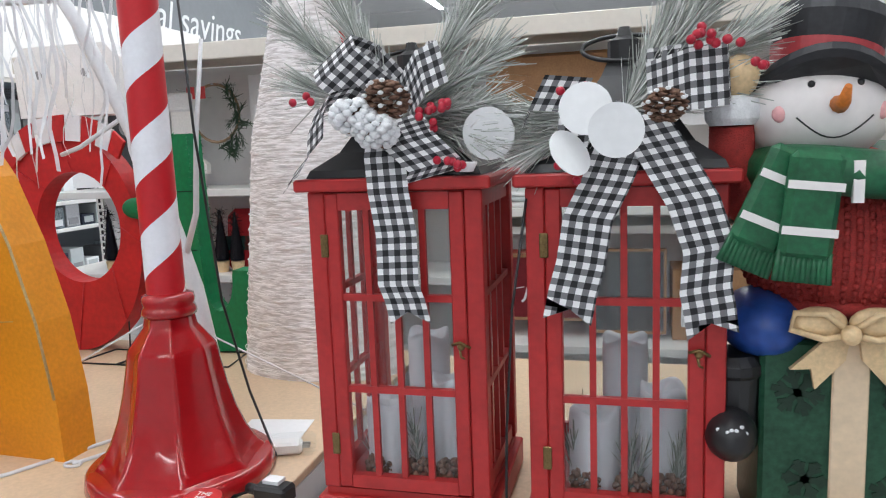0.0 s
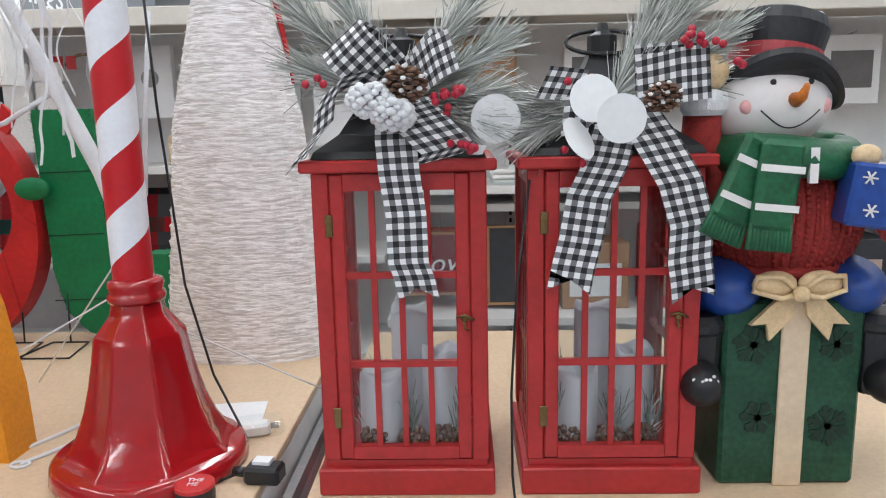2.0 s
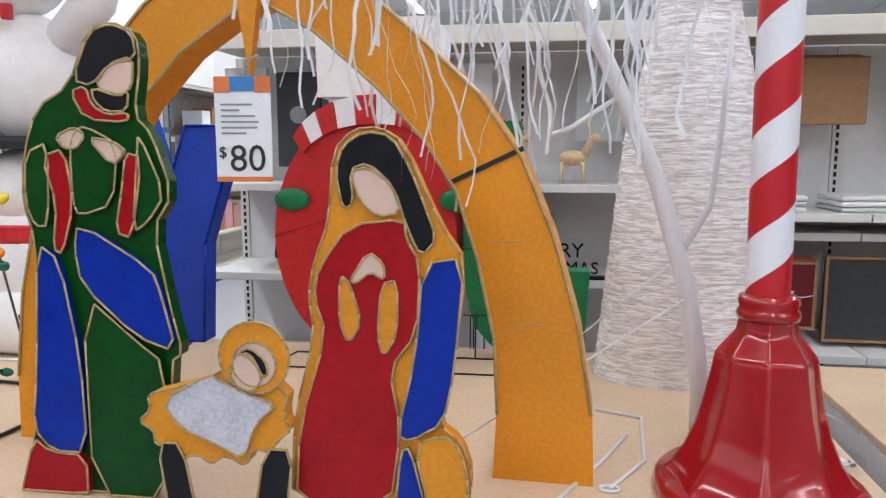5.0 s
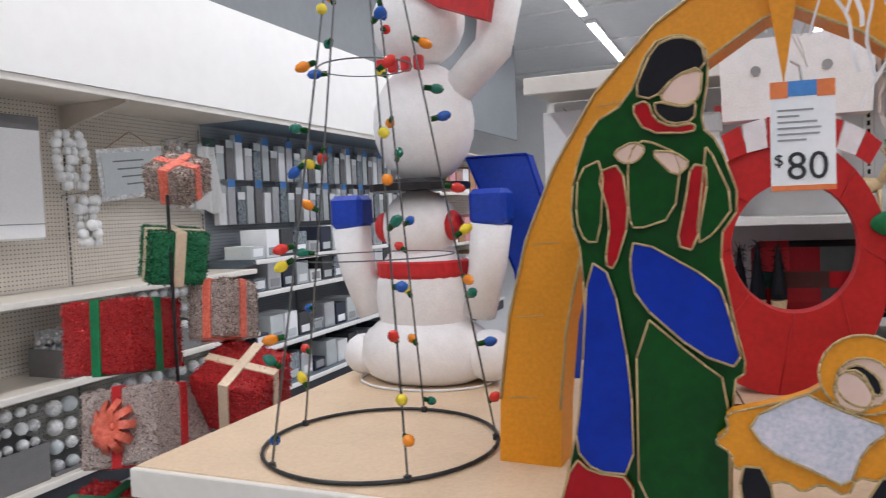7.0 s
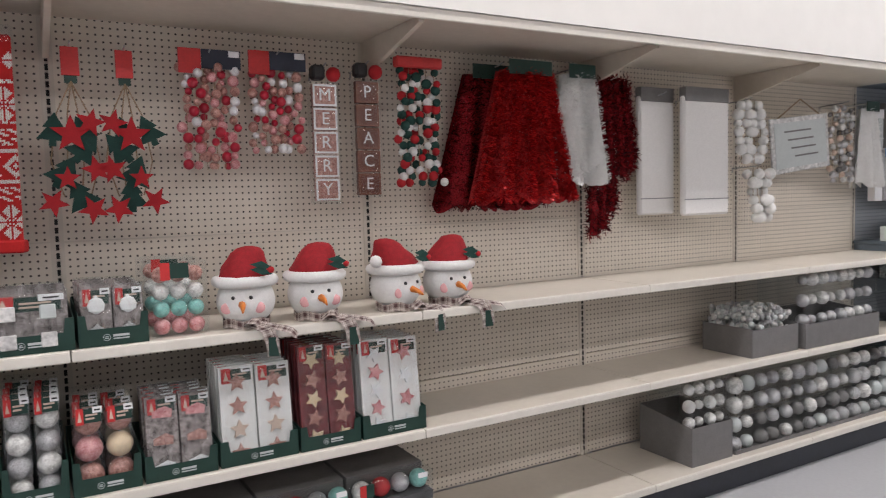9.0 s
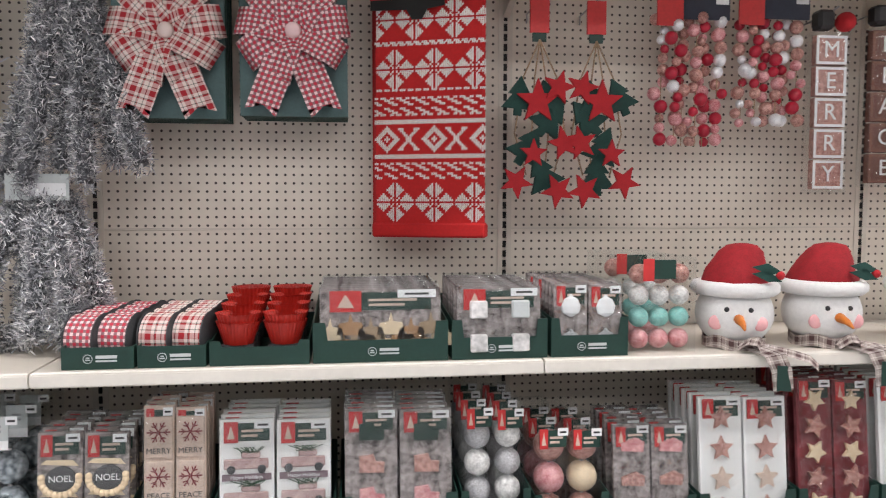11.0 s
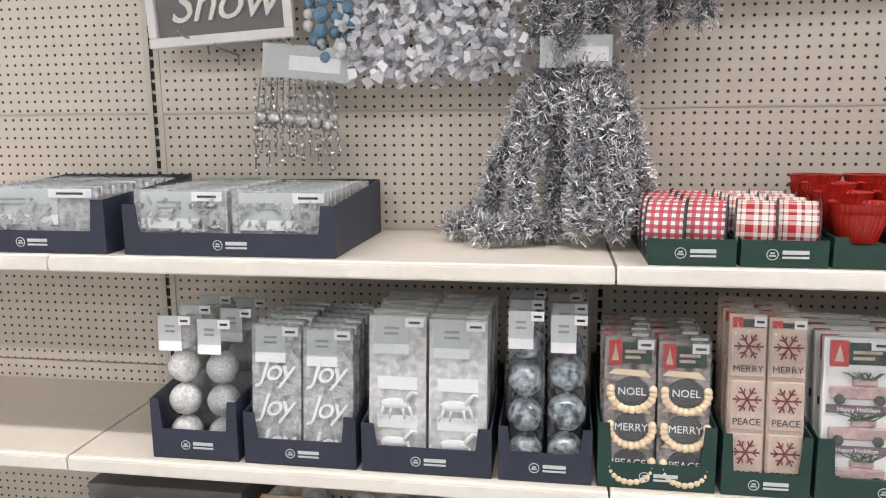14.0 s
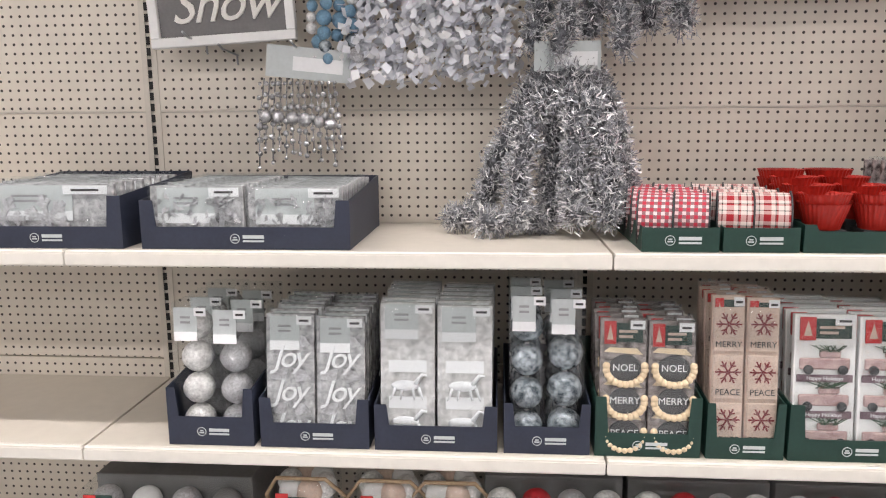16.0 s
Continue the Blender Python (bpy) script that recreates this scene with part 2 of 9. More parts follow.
# ---- building shell ----
T = 1.005
bm = box(new_bm(), -6, 16, -9, 20, -0.1, 0)
solo("floor", bm, M["floor"], label="pale polished vinyl shop floor", category="floor", kind="structure")
bm = box(new_bm(), -6, 16, -9, 20, 4.6, 4.7)
for i in range(12):
    box(bm, -6, 16, -8.9 + i * 2.44, -8.84 + i * 2.44, 4.56, 4.597)
for i in range(10):
    box(bm, -5.9 + i * 2.44, -5.84 + i * 2.44, -9, 20, 4.57, 4.596)
solo("ceiling", bm, M["ceil"], label="white shop ceiling with metal grid", category="ceiling", kind="structure")
for nm, a in (("wall_west", (-6.2, -6, -9, 20)), ("wall_east", (16, 16.2, -9, 20)), ("wall_south", (-6.2, 16.2, -9.2, -9)), ("wall_north", (-6.2, 16.2, 20, 20.2))):
    solo(nm, box(new_bm(), *a, -0.1, 4.7), M["wall"], label="plain painted shop wall", category="wall", kind="structure")

# rows of strip lights that run along the aisles
for k, x in enumerate((-3.0, 1.6, 5.2, 8.8, 12.4)):
    for j in range(6):
        y = -6.2 + j * 4.4
        f = thing("ceiling_light", pose(x, y, 4.5), "long white strip light with a glowing tube", "ceiling light", "ceiling strip lights")
        part("housing", box(new_bm(), -0.09, 0.09, -1.9, 1.9, 0.03, 0.095, 0.008), M["white"], f)
        part("diffuser", box(new_bm(), -0.06, 0.06, -1.88, 1.88, 0.0, 0.029, 0.006), M["tube"], f, "glowing white diffuser")
for k, x in enumerate((1.6, 5.2, 8.8)):
    lamp = bpy.data.lights.new("strip_glow", "AREA")
    lamp.shape, lamp.size, lamp.size_y, lamp.energy = "RECTANGLE", 0.16, 24, (335, 265, 215)[k]
    lamp.color = (1.0, 0.975, 0.94)
    new("strip_glow", lamp).matrix_basis = pose(x, 4.5, 4.44)


# ---- long wall gondola beside the aisle ----
S1, S2, DECK = 1.135, 0.665, 0.175
SEC = 1.22
Y0, Y1 = -3 * SEC, 5 * SEC
gond = thing("wall_gondola", pose(0, 0, 0), "beige steel shop shelving with pegboard back", "shelving", kind="structure")
for i in range(8):
    ya, yb = Y0 + i * SEC, Y0 + (i + 1) * SEC
    for za, zb in ((0.18, 0.72), (0.724, 1.447), (1.453, 2.25)):
        part("back_panel", box(new_bm(), -0.02, 0.0 if za < 1 else 0.0015, ya + 0.022, yb - 0.022, za, zb - 0.0005), M["peg"], gond)
for i in range(9):
    y = Y0 + i * SEC
    bm = new_bm()
    for s in (-1, 1):
        box(bm, -0.03, 0.004, y + s * 0.014 - 0.008, y + s * 0.014 + 0.008, 0, 2.25)
    box(bm, -0.03, -0.002, y - 0.0059, y + 0.0059, 0, 2.25)
    if i < 8:
        part("panel_joint", box(new_bm(), -0.018, 0.0035, y + 0.0225, y + SEC - 0.0225, 1.4475, 1.4525), M["shelf"], gond)
    up = part("upright", bm, M["shelf"], gond)
    bm = new_bm()
    for k in range(66):
        z = 0.2 + k * 0.0305
        box(bm, -0.0015, 0.0045, y - 0.0055, y + 0.0055, z, z + 0.021)
    part("slots", bm, M["slot"], up)
D = 0.475


def shelf_run(parent, ya, yb, z, depth, steel, edge):
    """One shelf between two uprights: a plate, a front price rail and two end brackets."""
    sh = part("shelf", box(new_bm(), 0.006, depth - 0.002, ya + 0.003, yb - 0.003, z - 0.02, z, 0.001), steel, parent)
    bm = new_bm()
    box(bm, depth - 0.001, depth + 0.012, ya + 0.002, yb - 0.002, z - 0.036, z + 0.001, 0.003)
    box(bm, depth + 0.012, depth + 0.014, ya + 0.002, yb - 0.002, z - 0.031, z - 0.006)
    part("price_rail", bm, edge, sh)
    bm = new_bm()
    for y in (ya + 0.012, yb - 0.014):
        slab(bm, [(0.006, z - 0.021), (depth - 0.03, z - 0.021), (depth - 0.03, z - 0.04), (0.006, z - 0.12)], y, y + 0.002, m=None)
    part("bracket", bm, steel, sh)
    return sh


for i in range(8):
    ya, yb = Y0 + i * SEC, Y0 + (i + 1) * SEC
    shelf_run(gond, ya, yb, S1, D, M["shelf"], M["shelf_edge"])
    shelf_run(gond, ya, yb, S2, D, M["shelf"], M["shelf_edge"])
    shelf_run(gond, ya, yb, DECK, D + 0.03, M["shelf"], M["shelf_edge"])
    part("kick_plate", box(new_bm(), 0.40, 0.46, ya, yb, 0, DECK - 0.037), M["kick"], gond)
    # canopy: a sloping underside with its ribs
    part("canopy_shelf", box(new_bm(), 0.0, 0.55, ya + 0.002, yb - 0.002, 2.25, 2.27), M["under"], gond)
    bm = new_bm()
    slab(bm, [(0.004, 2.249), (0.54, 2.249), (0.54, 2.225), (0.004, 2.10)], ya - 0.01, ya + 0.01)
    part("canopy_bracket", bm, M["under"], gond)
part("price_strip", box(new_bm(), 0.55, 0.565, Y0, 9.8, 2.235, 2.275, 0.003), M["shelf_edge"], gond)
part("fascia", box(new_bm(), 0.545, 0.575, Y0, 9.8, 2.276, 2.99), M["fascia"], gond, "tall plain white header board")
part("rear_cover", box(new_bm(), -0.06, -0.035, Y0, 12, 0, 3.0), M["whitepanel"], gond)


# ---- dark gondola further along the aisle ----
dark = thing("far_gondola", pose(0, 0, 0), "slate grey shelving with grey pegboard further down", "shelving", kind="structure")
for i in range(3):
    ya = Y1 + i * SEC
    yb = ya + SEC
    part("back_panel", box(new_bm(), -0.02, 0.0, ya + 0.01, yb - 0.01, 0.18, 2.25), M["peg_grey"], dark)
    part("upright", box(new_bm(), -0.03, 0.005, yb - 0.012, yb + 0.012, 0, 2.25), M["dkshelf"], dark)
    for z in (1.20, 0.95, 0.52):
        shelf_run(dark, ya, yb, z, D, M["dkshelf"], M["whiteshelf"])
    shelf_run(dark, ya, yb, DECK, D + 0.03, M["dkshelf"], M["whiteshelf"])
    part("kick_plate", box(new_bm(), 0.40, 0.46, ya, yb, 0, DECK - 0.037), M["kick"], dark)
    part("canopy_shelf", box(new_bm(), 0.0, 0.54, ya, yb, 2.25, 2.27), M["dkshelf"], dark)
for i in range(2):
    ya = Y1 + (3 + i) * SEC
    yb = ya + SEC
    part("back_panel", box(new_bm(), -0.02, 0.0, ya + 0.01, yb - 0.01, 0.18, 2.25), M["peg"], dark)
    for z in (1.75, 1.1, 0.6, DECK):
        shelf_run(dark, ya, yb, z, D, M["shelf"], M["shelf_edge"])
    part("kick_plate", box(new_bm(), 0.40, 0.46, ya, yb, 0, DECK - 0.037), M["kick"], dark)
    part("canopy_shelf", box(new_bm(), 0.0, 0.54, ya, yb, 2.25, 2.27), M["under"], dark)


# ---- display tops: two low gondola runs boarded over ----
def display_top(x0, x1, y0, y1):
    d = thing("display_stand", pose(x0, y0, 0), "tan hardboard display top on a white steel stand", "display stand", "display stands")
    w, l = x1 - x0, y1 - y0
    part("top_board", box(new_bm(), 0, w, 0.004, l, T - 0.018, T, 0.002), M["board"], d, "tan hardboard top")
    part("front_edge", box(new_bm(), 0, w, -0.012, 0.003, T - 0.06, T - 0.001, 0.002), M["shelf_edge"], d)
    part("front_panel", box(new_bm(), 0.01, w - 0.01, 0.01, 0.03, 0.12, T - 0.061), M["whitepanel"], d)
    part("side_panel", box(new_bm(), 0.0, 0.02, 0.032, l, 0.12, T - 0.019), M["whitepanel"], d)
    part("side_panel", box(new_bm(), w - 0.02, w, 0.032, l, 0.12, T - 0.019), M["whitepanel"], d)
    part("base", box(new_bm(), 0.02, w - 0.02, 0.05, l, 0, 0.119), M["kick"], d)
    return d


display_top(2.70, 5.00, 2.69, 3.70)
display_top(5.085, 8.2, 2.69, 3.66)
# steel posts and odds and ends in the gap between the stands
gap = thing("gap_frame", pose(5.04, 3.35, 0), "grey slotted steel posts in the gap between stands", "steel post")
for x, y in ((-0.02, 0.22), (0.015, 0.0)):
    up = part("post", box(new_bm(), x - 0.012, x + 0.012, y - 0.03, y + 0.0, 0.02, T + 0.01 if y else T - 0.07, 0.002), M["steel"], gap)
part("rail", box(new_bm(), -0.03, -0.012, -0.62, 0.25, T - 0.1, T - 0.07), M["steel"], gap)
part("foot", box(new_bm(), -0.035, 0.035, -0.62, 0.28, 0.0, 0.02), M["steel"], gap)

# ---- tall shelving behind the display ----
BY = 4.76
back = thing("rear_gondola", pose(0, 0, 0), "white shop shelving behind the display with a canopy", "shelving", kind="structure")
for i in range(7):
    xa = 3.10 + i * SEC
    xb = xa + SEC
    part("back_panel", box(new_bm(), xa + 0.02, xb - 0.02, BY, BY + 0.02, 0.1, 1.96), M["whitepanel"], back)
    bm = box(new_bm(), xa - 0.018, xa + 0.018, BY - 0.006, BY + 0.03, 0, 1.96)
    up = part("upright", bm, M["whiteshelf"], back)
    bm = new_bm()
    for k in range(58):
        z = 0.15 + k * 0.0305
        box(bm, xa - 0.005, xa + 0.005, BY - 0.009, BY - 0.004, z, z + 0.018)
    part("slots", bm, M["slot"], up)
    for z, dep in ((1.44, 0.36), (1.09, 0.38), (0.72, 0.42), (0.3, 0.45)) if i < 2 else ((1.345, 0.38), (1.27, 0.3), (0.85, 0.42), (0.4, 0.45)):
        part("shelf", box(new_bm(), xa + 0.003, 5.04 if i == 1 else xb - 0.003, BY - dep, BY - 0.007, z - 0.03, z, 0.002), M["whiteshelf"], back)
    if i == 1:
        for z, dep in ((1.345, 0.38), (1.27, 0.3), (0.85, 0.42), (0.4, 0.45)):
            part("shelf", box(new_bm(), 5.046, xb - 0.003, BY - dep, BY - 0.007, z - 0.03, z, 0.002), M["whiteshelf"], back)
    part("canopy_shelf", box(new_bm(), xa, xb, BY - 0.42, BY, 1.965, 2.0), M["under"], back)
part("canopy_edge", box(new_bm(), 3.10, 3.10 + 7 * SEC, BY - 0.44, BY - 0.421, 1.94, 2.005, 0.003), M["shelf_edge"], back)
part("rear_cover", box(new_bm(), 3.10, 3.10 + 7 * SEC, BY + 0.03, BY + 0.05, 0, 2.0), M["whitepanel"], back)


# ---- more materials ----

def sparkle(name, dark, light, rough=0.2, metal=0.8):
    """Cut foil: every hair takes its own shade between dark and light."""
    m = bpy.data.materials.new(name)
    m.use_nodes = True
    nt = m.node_tree
    b = nt.nodes["Principled BSDF"]
    geo = nt.nodes.new("ShaderNodeNewGeometry")
    rp = nt.nodes.new("ShaderNodeValToRGB")
    e = rp.color_ramp.elements
    e[0].color, e[1].color = (*dark, 1), (*light, 1)
    mid = e.new(0.55)
    mid.color = (*[a + (c - a) * 0.3 for a, c in zip(dark, light)], 1)
    nt.links.new(geo.outputs["Random Per Island"], rp.inputs[0])
    nt.links.new(rp.outputs[0], b.inputs["Base Color"])
    b.inputs["Roughness"].default_value, b.inputs["Metallic"].default_value = rough, metal
    return m


M["red_wood"] = mat("red_painted_wood", (0.40, 0.022, 0.022), 0.42, scale=14, vary=0.14, bump=0.05)
M["red_gloss"] = mat("glossy_red_plastic", (0.36, 0.006, 0.010), 0.14, scale=9, vary=0.08, bump=0.01, coat=0.5)
M["wire"] = mat("grey_coated_wire", (0.10, 0.11, 0.11), 0.45, scale=40, vary=0.3)
M["brass"] = mat("aged_brass", (0.20, 0.14, 0.06), 0.4, metal=0.9, scale=60, vary=0.3)
M["glass"] = glassy("lantern_glass", (0.95, 0.96, 0.96), 0.01, 0.035)
M["film"] = glassy("clear_film", (0.97, 0.98, 0.98), 0.05, 0.055, 0.5)
M["candle"] = mat("white_wax", (0.74, 0.77, 0.82), 0.55, scale=20, vary=0.04, bump=0.02, translucent=0.2)
M["pine"] = sparkle("frosted_pine", (0.10, 0.14, 0.10), (0.80, 0.82, 0.80), 0.8, 0.0)
M["pine_white"] = sparkle("snowy_pine", (0.34, 0.37, 0.33), (0.95, 0.95, 0.94), 0.8, 0.0)
M["green_needle"] = mat("dark_needles", (0.03, 0.07, 0.035), 0.7, scale=60, vary=0.4, bump=0)
M["berry"] = mat("red_berry", (0.42, 0.012, 0.035), 0.3, scale=60, vary=0.2, bump=0.0)
M["cone"] = mat("pine_cone", (0.11, 0.045, 0.025), 0.8, scale=60, vary=0.3, color2=(0.26, 0.15, 0.10))
M["snowy"] = mat("artificial_snow", (0.82, 0.83, 0.85), 0.85, scale=80, vary=0.1, bump=0.4)
M["green_box"] = mat("worn_green_paint", (0.010, 0.060, 0.030), 0.42, scale=18, vary=0.3, bump=0.15, color2=(0.03, 0.10, 0.055), spec=0.35)
M["dark_green"] = mat("snowflake_recess", (0.008, 0.03, 0.016), 0.7, scale=20, vary=0.2)
M["knit"] = mat("red_knit", (0.36, 0.03, 0.025), 0.75, scale=90, vary=0.3, bump=0.5)
M["face"] = mat("painted_white_face", (0.84, 0.80, 0.79), 0.45, scale=12, vary=0.04, bump=0.03)
M["blush"] = mat("pink_blush", (0.80, 0.42, 0.43), 0.5, scale=30, vary=0.08)
M["orange"] = mat("carrot_orange", (0.58, 0.17, 0.02), 0.5, scale=40, vary=0.2)
M["blue"] = mat("blue_paint", (0.015, 0.06, 0.28), 0.4, scale=14, vary=0.25, bump=0.05)
M["gold_bow"] = mat("cream_gold_paint", (0.72, 0.53, 0.30), 0.4, scale=30, vary=0.15, bump=0.12)
M["cream"] = mat("cream_band", (0.70, 0.55, 0.38), 0.5, scale=14, vary=0.1, bump=0.1)
M["stripe_red"] = mat("candy_red", (0.52, 0.012, 0.02), 0.35, scale=20, vary=0.06)
M["stripe_white"] = mat("candy_white", (0.82, 0.83, 0.88), 0.4, scale=20, vary=0.04)
M["green_cloth"] = mat("sheer_green_cloth", (0.0, 0.17, 0.055), 0.55, scale=12, vary=0.18, bump=0.08)
M["red_cloth"] = mat("sheer_red_cloth", (0.52, 0.012, 0.015), 0.5, scale=10, vary=0.16, bump=0.06)
M["blue_cloth"] = mat("sheer_blue_cloth", (0.004, 0.045, 0.42), 0.5, scale=12, vary=0.2, bump=0.06)
M["arch"] = mat("amber_cloth", (0.72, 0.285, 0.014), 0.4, scale=5, vary=0.12, bump=0.06, fine=25, spec=0.3)
M["gold_edge"] = mat("gold_trim", (0.46, 0.33, 0.15), 0.5, scale=60, vary=0.25, bump=0.15)
M["fig_green"] = mat("green_satin", (0.003, 0.055, 0.006), 0.2, scale=9, vary=0.2, bump=0.03, spec=0.22)
M["fig_red"] = mat("red_satin", (0.36, 0.004, 0.009), 0.25, scale=9, vary=0.15, bump=0.03, spec=0.22)
M["fig_blue"] = mat("blue_satin", (0.003, 0.025, 0.32), 0.25, scale=9, vary=0.15, bump=0.03, spec=0.22)
M["fig_black"] = mat("black_satin", (0.01, 0.01, 0.013), 0.22, scale=9, vary=0.2, bump=0.05, spec=0.22)
M["skin"] = mat("pale_cloth", (0.70, 0.50, 0.41), 0.5, scale=9, vary=0.05)
M["irid"] = mat("iridescent_film", (0.62, 0.68, 0.76), 0.15, metal=0.35, scale=25, vary=0.25, bump=0.3, color2=(0.80, 0.72, 0.78))
M["strip"] = mat("white_plastic_strip", (0.80, 0.81, 0.84), 0.35, scale=30, vary=0.05, alpha=0.85)
M["net"] = mat("white_netting", (0.86, 0.85, 0.85), 0.75, scale=30, vary=0.05, bump=0.2)


def crinkle_net(name):
    """Gathered netting: short bright cross threads, the gaps coloured duller for the shaded inside."""
    m = mat(name, (0.88, 0.86, 0.86), 0.8, scale=20, vary=0.04, bump=0)
    nt = m.node_tree
    b = nt.nodes["Principled BSDF"]
    tc, mp, nz = nt.nodes.new("ShaderNodeTexCoord"), nt.nodes.new("ShaderNodeMapping"), nt.nodes.new("ShaderNodeTexNoise")
    mp.inputs["Scale"].default_value = (26, 26, 150)
    nz.inputs["Scale"].default_value, nz.inputs["Detail"].default_value = 1.0, 2.0
    rp, bp = nt.nodes.new("ShaderNodeValToRGB"), nt.nodes.new("ShaderNodeBump")
    e = rp.color_ramp.elements
    e[0].position, e[0].color = 0.40, (0.68, 0.655, 0.65, 1)
    e[1].position, e[1].color = 0.58, (0.94, 0.925, 0.93, 1)
    nt.links.new(tc.outputs["Object"], mp.inputs["Vector"])
    nt.links.new(mp.outputs[0], nz.inputs["Vector"])
    nt.links.new(nz.outputs["Fac"], rp.inputs[0])
    nt.links.new(rp.outputs[0], b.inputs["Base Color"])
    nt.links.new(nz.outputs["Fac"], bp.inputs["Height"])
    bp.inputs["Strength"].default_value, bp.inputs["Distance"].default_value = 0.9, 0.006
    nt.links.new(bp.outputs[0], b.inputs["Normal"])
    return m


M["crinkle"] = crinkle_net("crinkled_white_net")
M["tag_orange"] = mat("orange_print", (0.75, 0.20, 0.05), 0.5, scale=20, vary=0.1)
M["tag_blue"] = mat("blue_print", (0.06, 0.22, 0.55), 0.5, scale=20, vary=0.1)
M["ink"] = mat("black_ink", (0.02, 0.02, 0.022), 0.5, scale=20, vary=0.1, bump=0)
M["greyink"] = mat("grey_ink", (0.30, 0.30, 0.31), 0.5, scale=20, vary=0.1, bump=0)
# Red tinsel: the brighter second colour is a painted sequin highlight
M["tinsel_red"] = mat("red_tinsel", (0.58, 0.006, 0.010), 0.22, metal=0.35, scale=170, vary=0.6, bump=0.9, color2=(0.85, 0.06, 0.06))
M["tinsel_silver"] = mat("silver_tinsel", (0.30, 0.31, 0.34), 0.16, metal=0.92, scale=160, vary=0.6, bump=0.5, color2=(0.97, 0.97, 0.98))
M["tinsel_brown"] = mat("champagne_tinsel", (0.42, 0.30, 0.24), 0.4, metal=0.3, scale=150, vary=0.5, bump=0.6, color2=(0.75, 0.65, 0.60))
M["tinsel_green"] = mat("green_tinsel", (0.006, 0.14, 0.05), 0.3, metal=0.3, scale=150, vary=0.5, bump=0.6, color2=(0.05, 0.35, 0.15))
M["coral"] = mat("coral_ribbon", (0.80, 0.10, 0.05), 0.35, scale=80, vary=0.2, bump=0.3, color2=(0.95, 0.25, 0.16))

# Foil hairs: random brightness per hair paints in glint and shade
M["foil_silver"] = sparkle("silver_foil_hair", (0.30, 0.31, 0.34), (1.0, 1.0, 1.0), 0.26, 0.35)
M["foil_red"] = sparkle("red_foil_hair", (0.20, 0.0, 0.004), (0.95, 0.035, 0.03), 0.22, 0.3)
M["foil_maroon"] = sparkle("maroon_foil_hair", (0.03, 0.0, 0.002), (0.42, 0.012, 0.02), 0.25, 0.55)
M["foil_green"] = sparkle("green_foil_hair", (0.002, 0.03, 0.012), (0.03, 0.32, 0.12), 0.3, 0.4)
M["foil_brown"] = sparkle("champagne_foil_hair", (0.12, 0.07, 0.05), (0.80, 0.66, 0.58), 0.3, 0.4)
M["foil_petal"] = sparkle("white_foil_petal_leaf", (0.74, 0.76, 0.82), (0.99, 0.99, 1.0), 0.25, 0.0)
M["card"] = mat("brown_cardboard", (0.36, 0.20, 0.095), 0.7, scale=25, vary=0.15, bump=0.1)
for nm, c in (("bulb_red", (0.65, 0.03, 0.02)), ("bulb_blue", (0.01, 0.09, 0.40)), ("bulb_green", (0.005, 0.14, 0.09)), ("bulb_orange", (0.80, 0.25, 0.01)), ("bulb_yellow", (0.75, 0.60, 0.03))):
    M[nm] = mat(nm, c, 0.25, scale=40, vary=0.1, bump=0)


def gingham(name, a=(0.84, 0.84, 0.85), b=(0.012, 0.012, 0.015), size=0.0175):
    """Woven check along the cloth's own length and width."""
    m = bpy.data.materials.new(name)
    m.use_nodes = True
    nt = m.node_tree
    bs = nt.nodes["Principled BSDF"]
    bs.inputs["Roughness"].default_value = 0.8
    uv = nt.nodes.new("ShaderNodeUVMap")
    sc = nt.nodes.new("ShaderNodeVectorMath")
    sc.operation = "SCALE"
    sc.inputs["Scale"].default_value = 1 / size
    nt.links.new(uv.outputs[0], sc.inputs[0])
    fr = nt.nodes.new("ShaderNodeVectorMath")
    fr.operation = "FRACTION"
    nt.links.new(sc.outputs[0], fr.inputs[0])
    sp = nt.nodes.new("ShaderNodeSeparateXYZ")
    nt.links.new(fr.outputs[0], sp.inputs[0])
    tot = nt.nodes.new("ShaderNodeMath")
    tot.operation = "ADD"
    for k, ax in enumerate(("X", "Y")):
        g = nt.nodes.new("ShaderNodeMath")
        g.operation = "GREATER_THAN"
        g.inputs[1].default_value = 0.5
        nt.links.new(sp.outputs[ax], g.inputs[0])
        nt.links.new(g.outputs[0], tot.inputs[k])
    rp = nt.nodes.new("ShaderNodeValToRGB")
    rp.color_ramp.interpolation = "CONSTANT"
    e = rp.color_ramp.elements
    e[0].color = (*a, 1)
    e[1].position, e[1].color = 0.75, (*b, 1)
    mid = e.new(0.25)
    mid.color = ((a[0] + b[0]) * 0.22, (a[1] + b[1]) * 0.22, (a[2] + b[2]) * 0.23, 1)
    hf = nt.nodes.new("ShaderNodeMath")
    hf.operation = "MULTIPLY"
    hf.inputs[1].default_value = 0.5
    nt.links.new(tot.outputs[0], hf.inputs[0])
    nt.links.new(hf.outputs[0], rp.inputs[0])
    nt.links.new(rp.outputs[0], bs.inputs["Base Color"])
    ns = nt.nodes.new("ShaderNodeTexNoise")
    ns.inputs["Scale"].default_value = 900
    bp = nt.nodes.new("ShaderNodeBump")
    bp.inputs["Strength"].default_value = 0.25
    bp.inputs["Distance"].default_value = 0.002
    nt.links.new(ns.outputs["Fac"], bp.inputs["Height"])
    nt.links.new(bp.outputs[0], bs.inputs["Normal"])
    return m


M["gingham"] = gingham("black_white_check")
rng = random.Random(7)


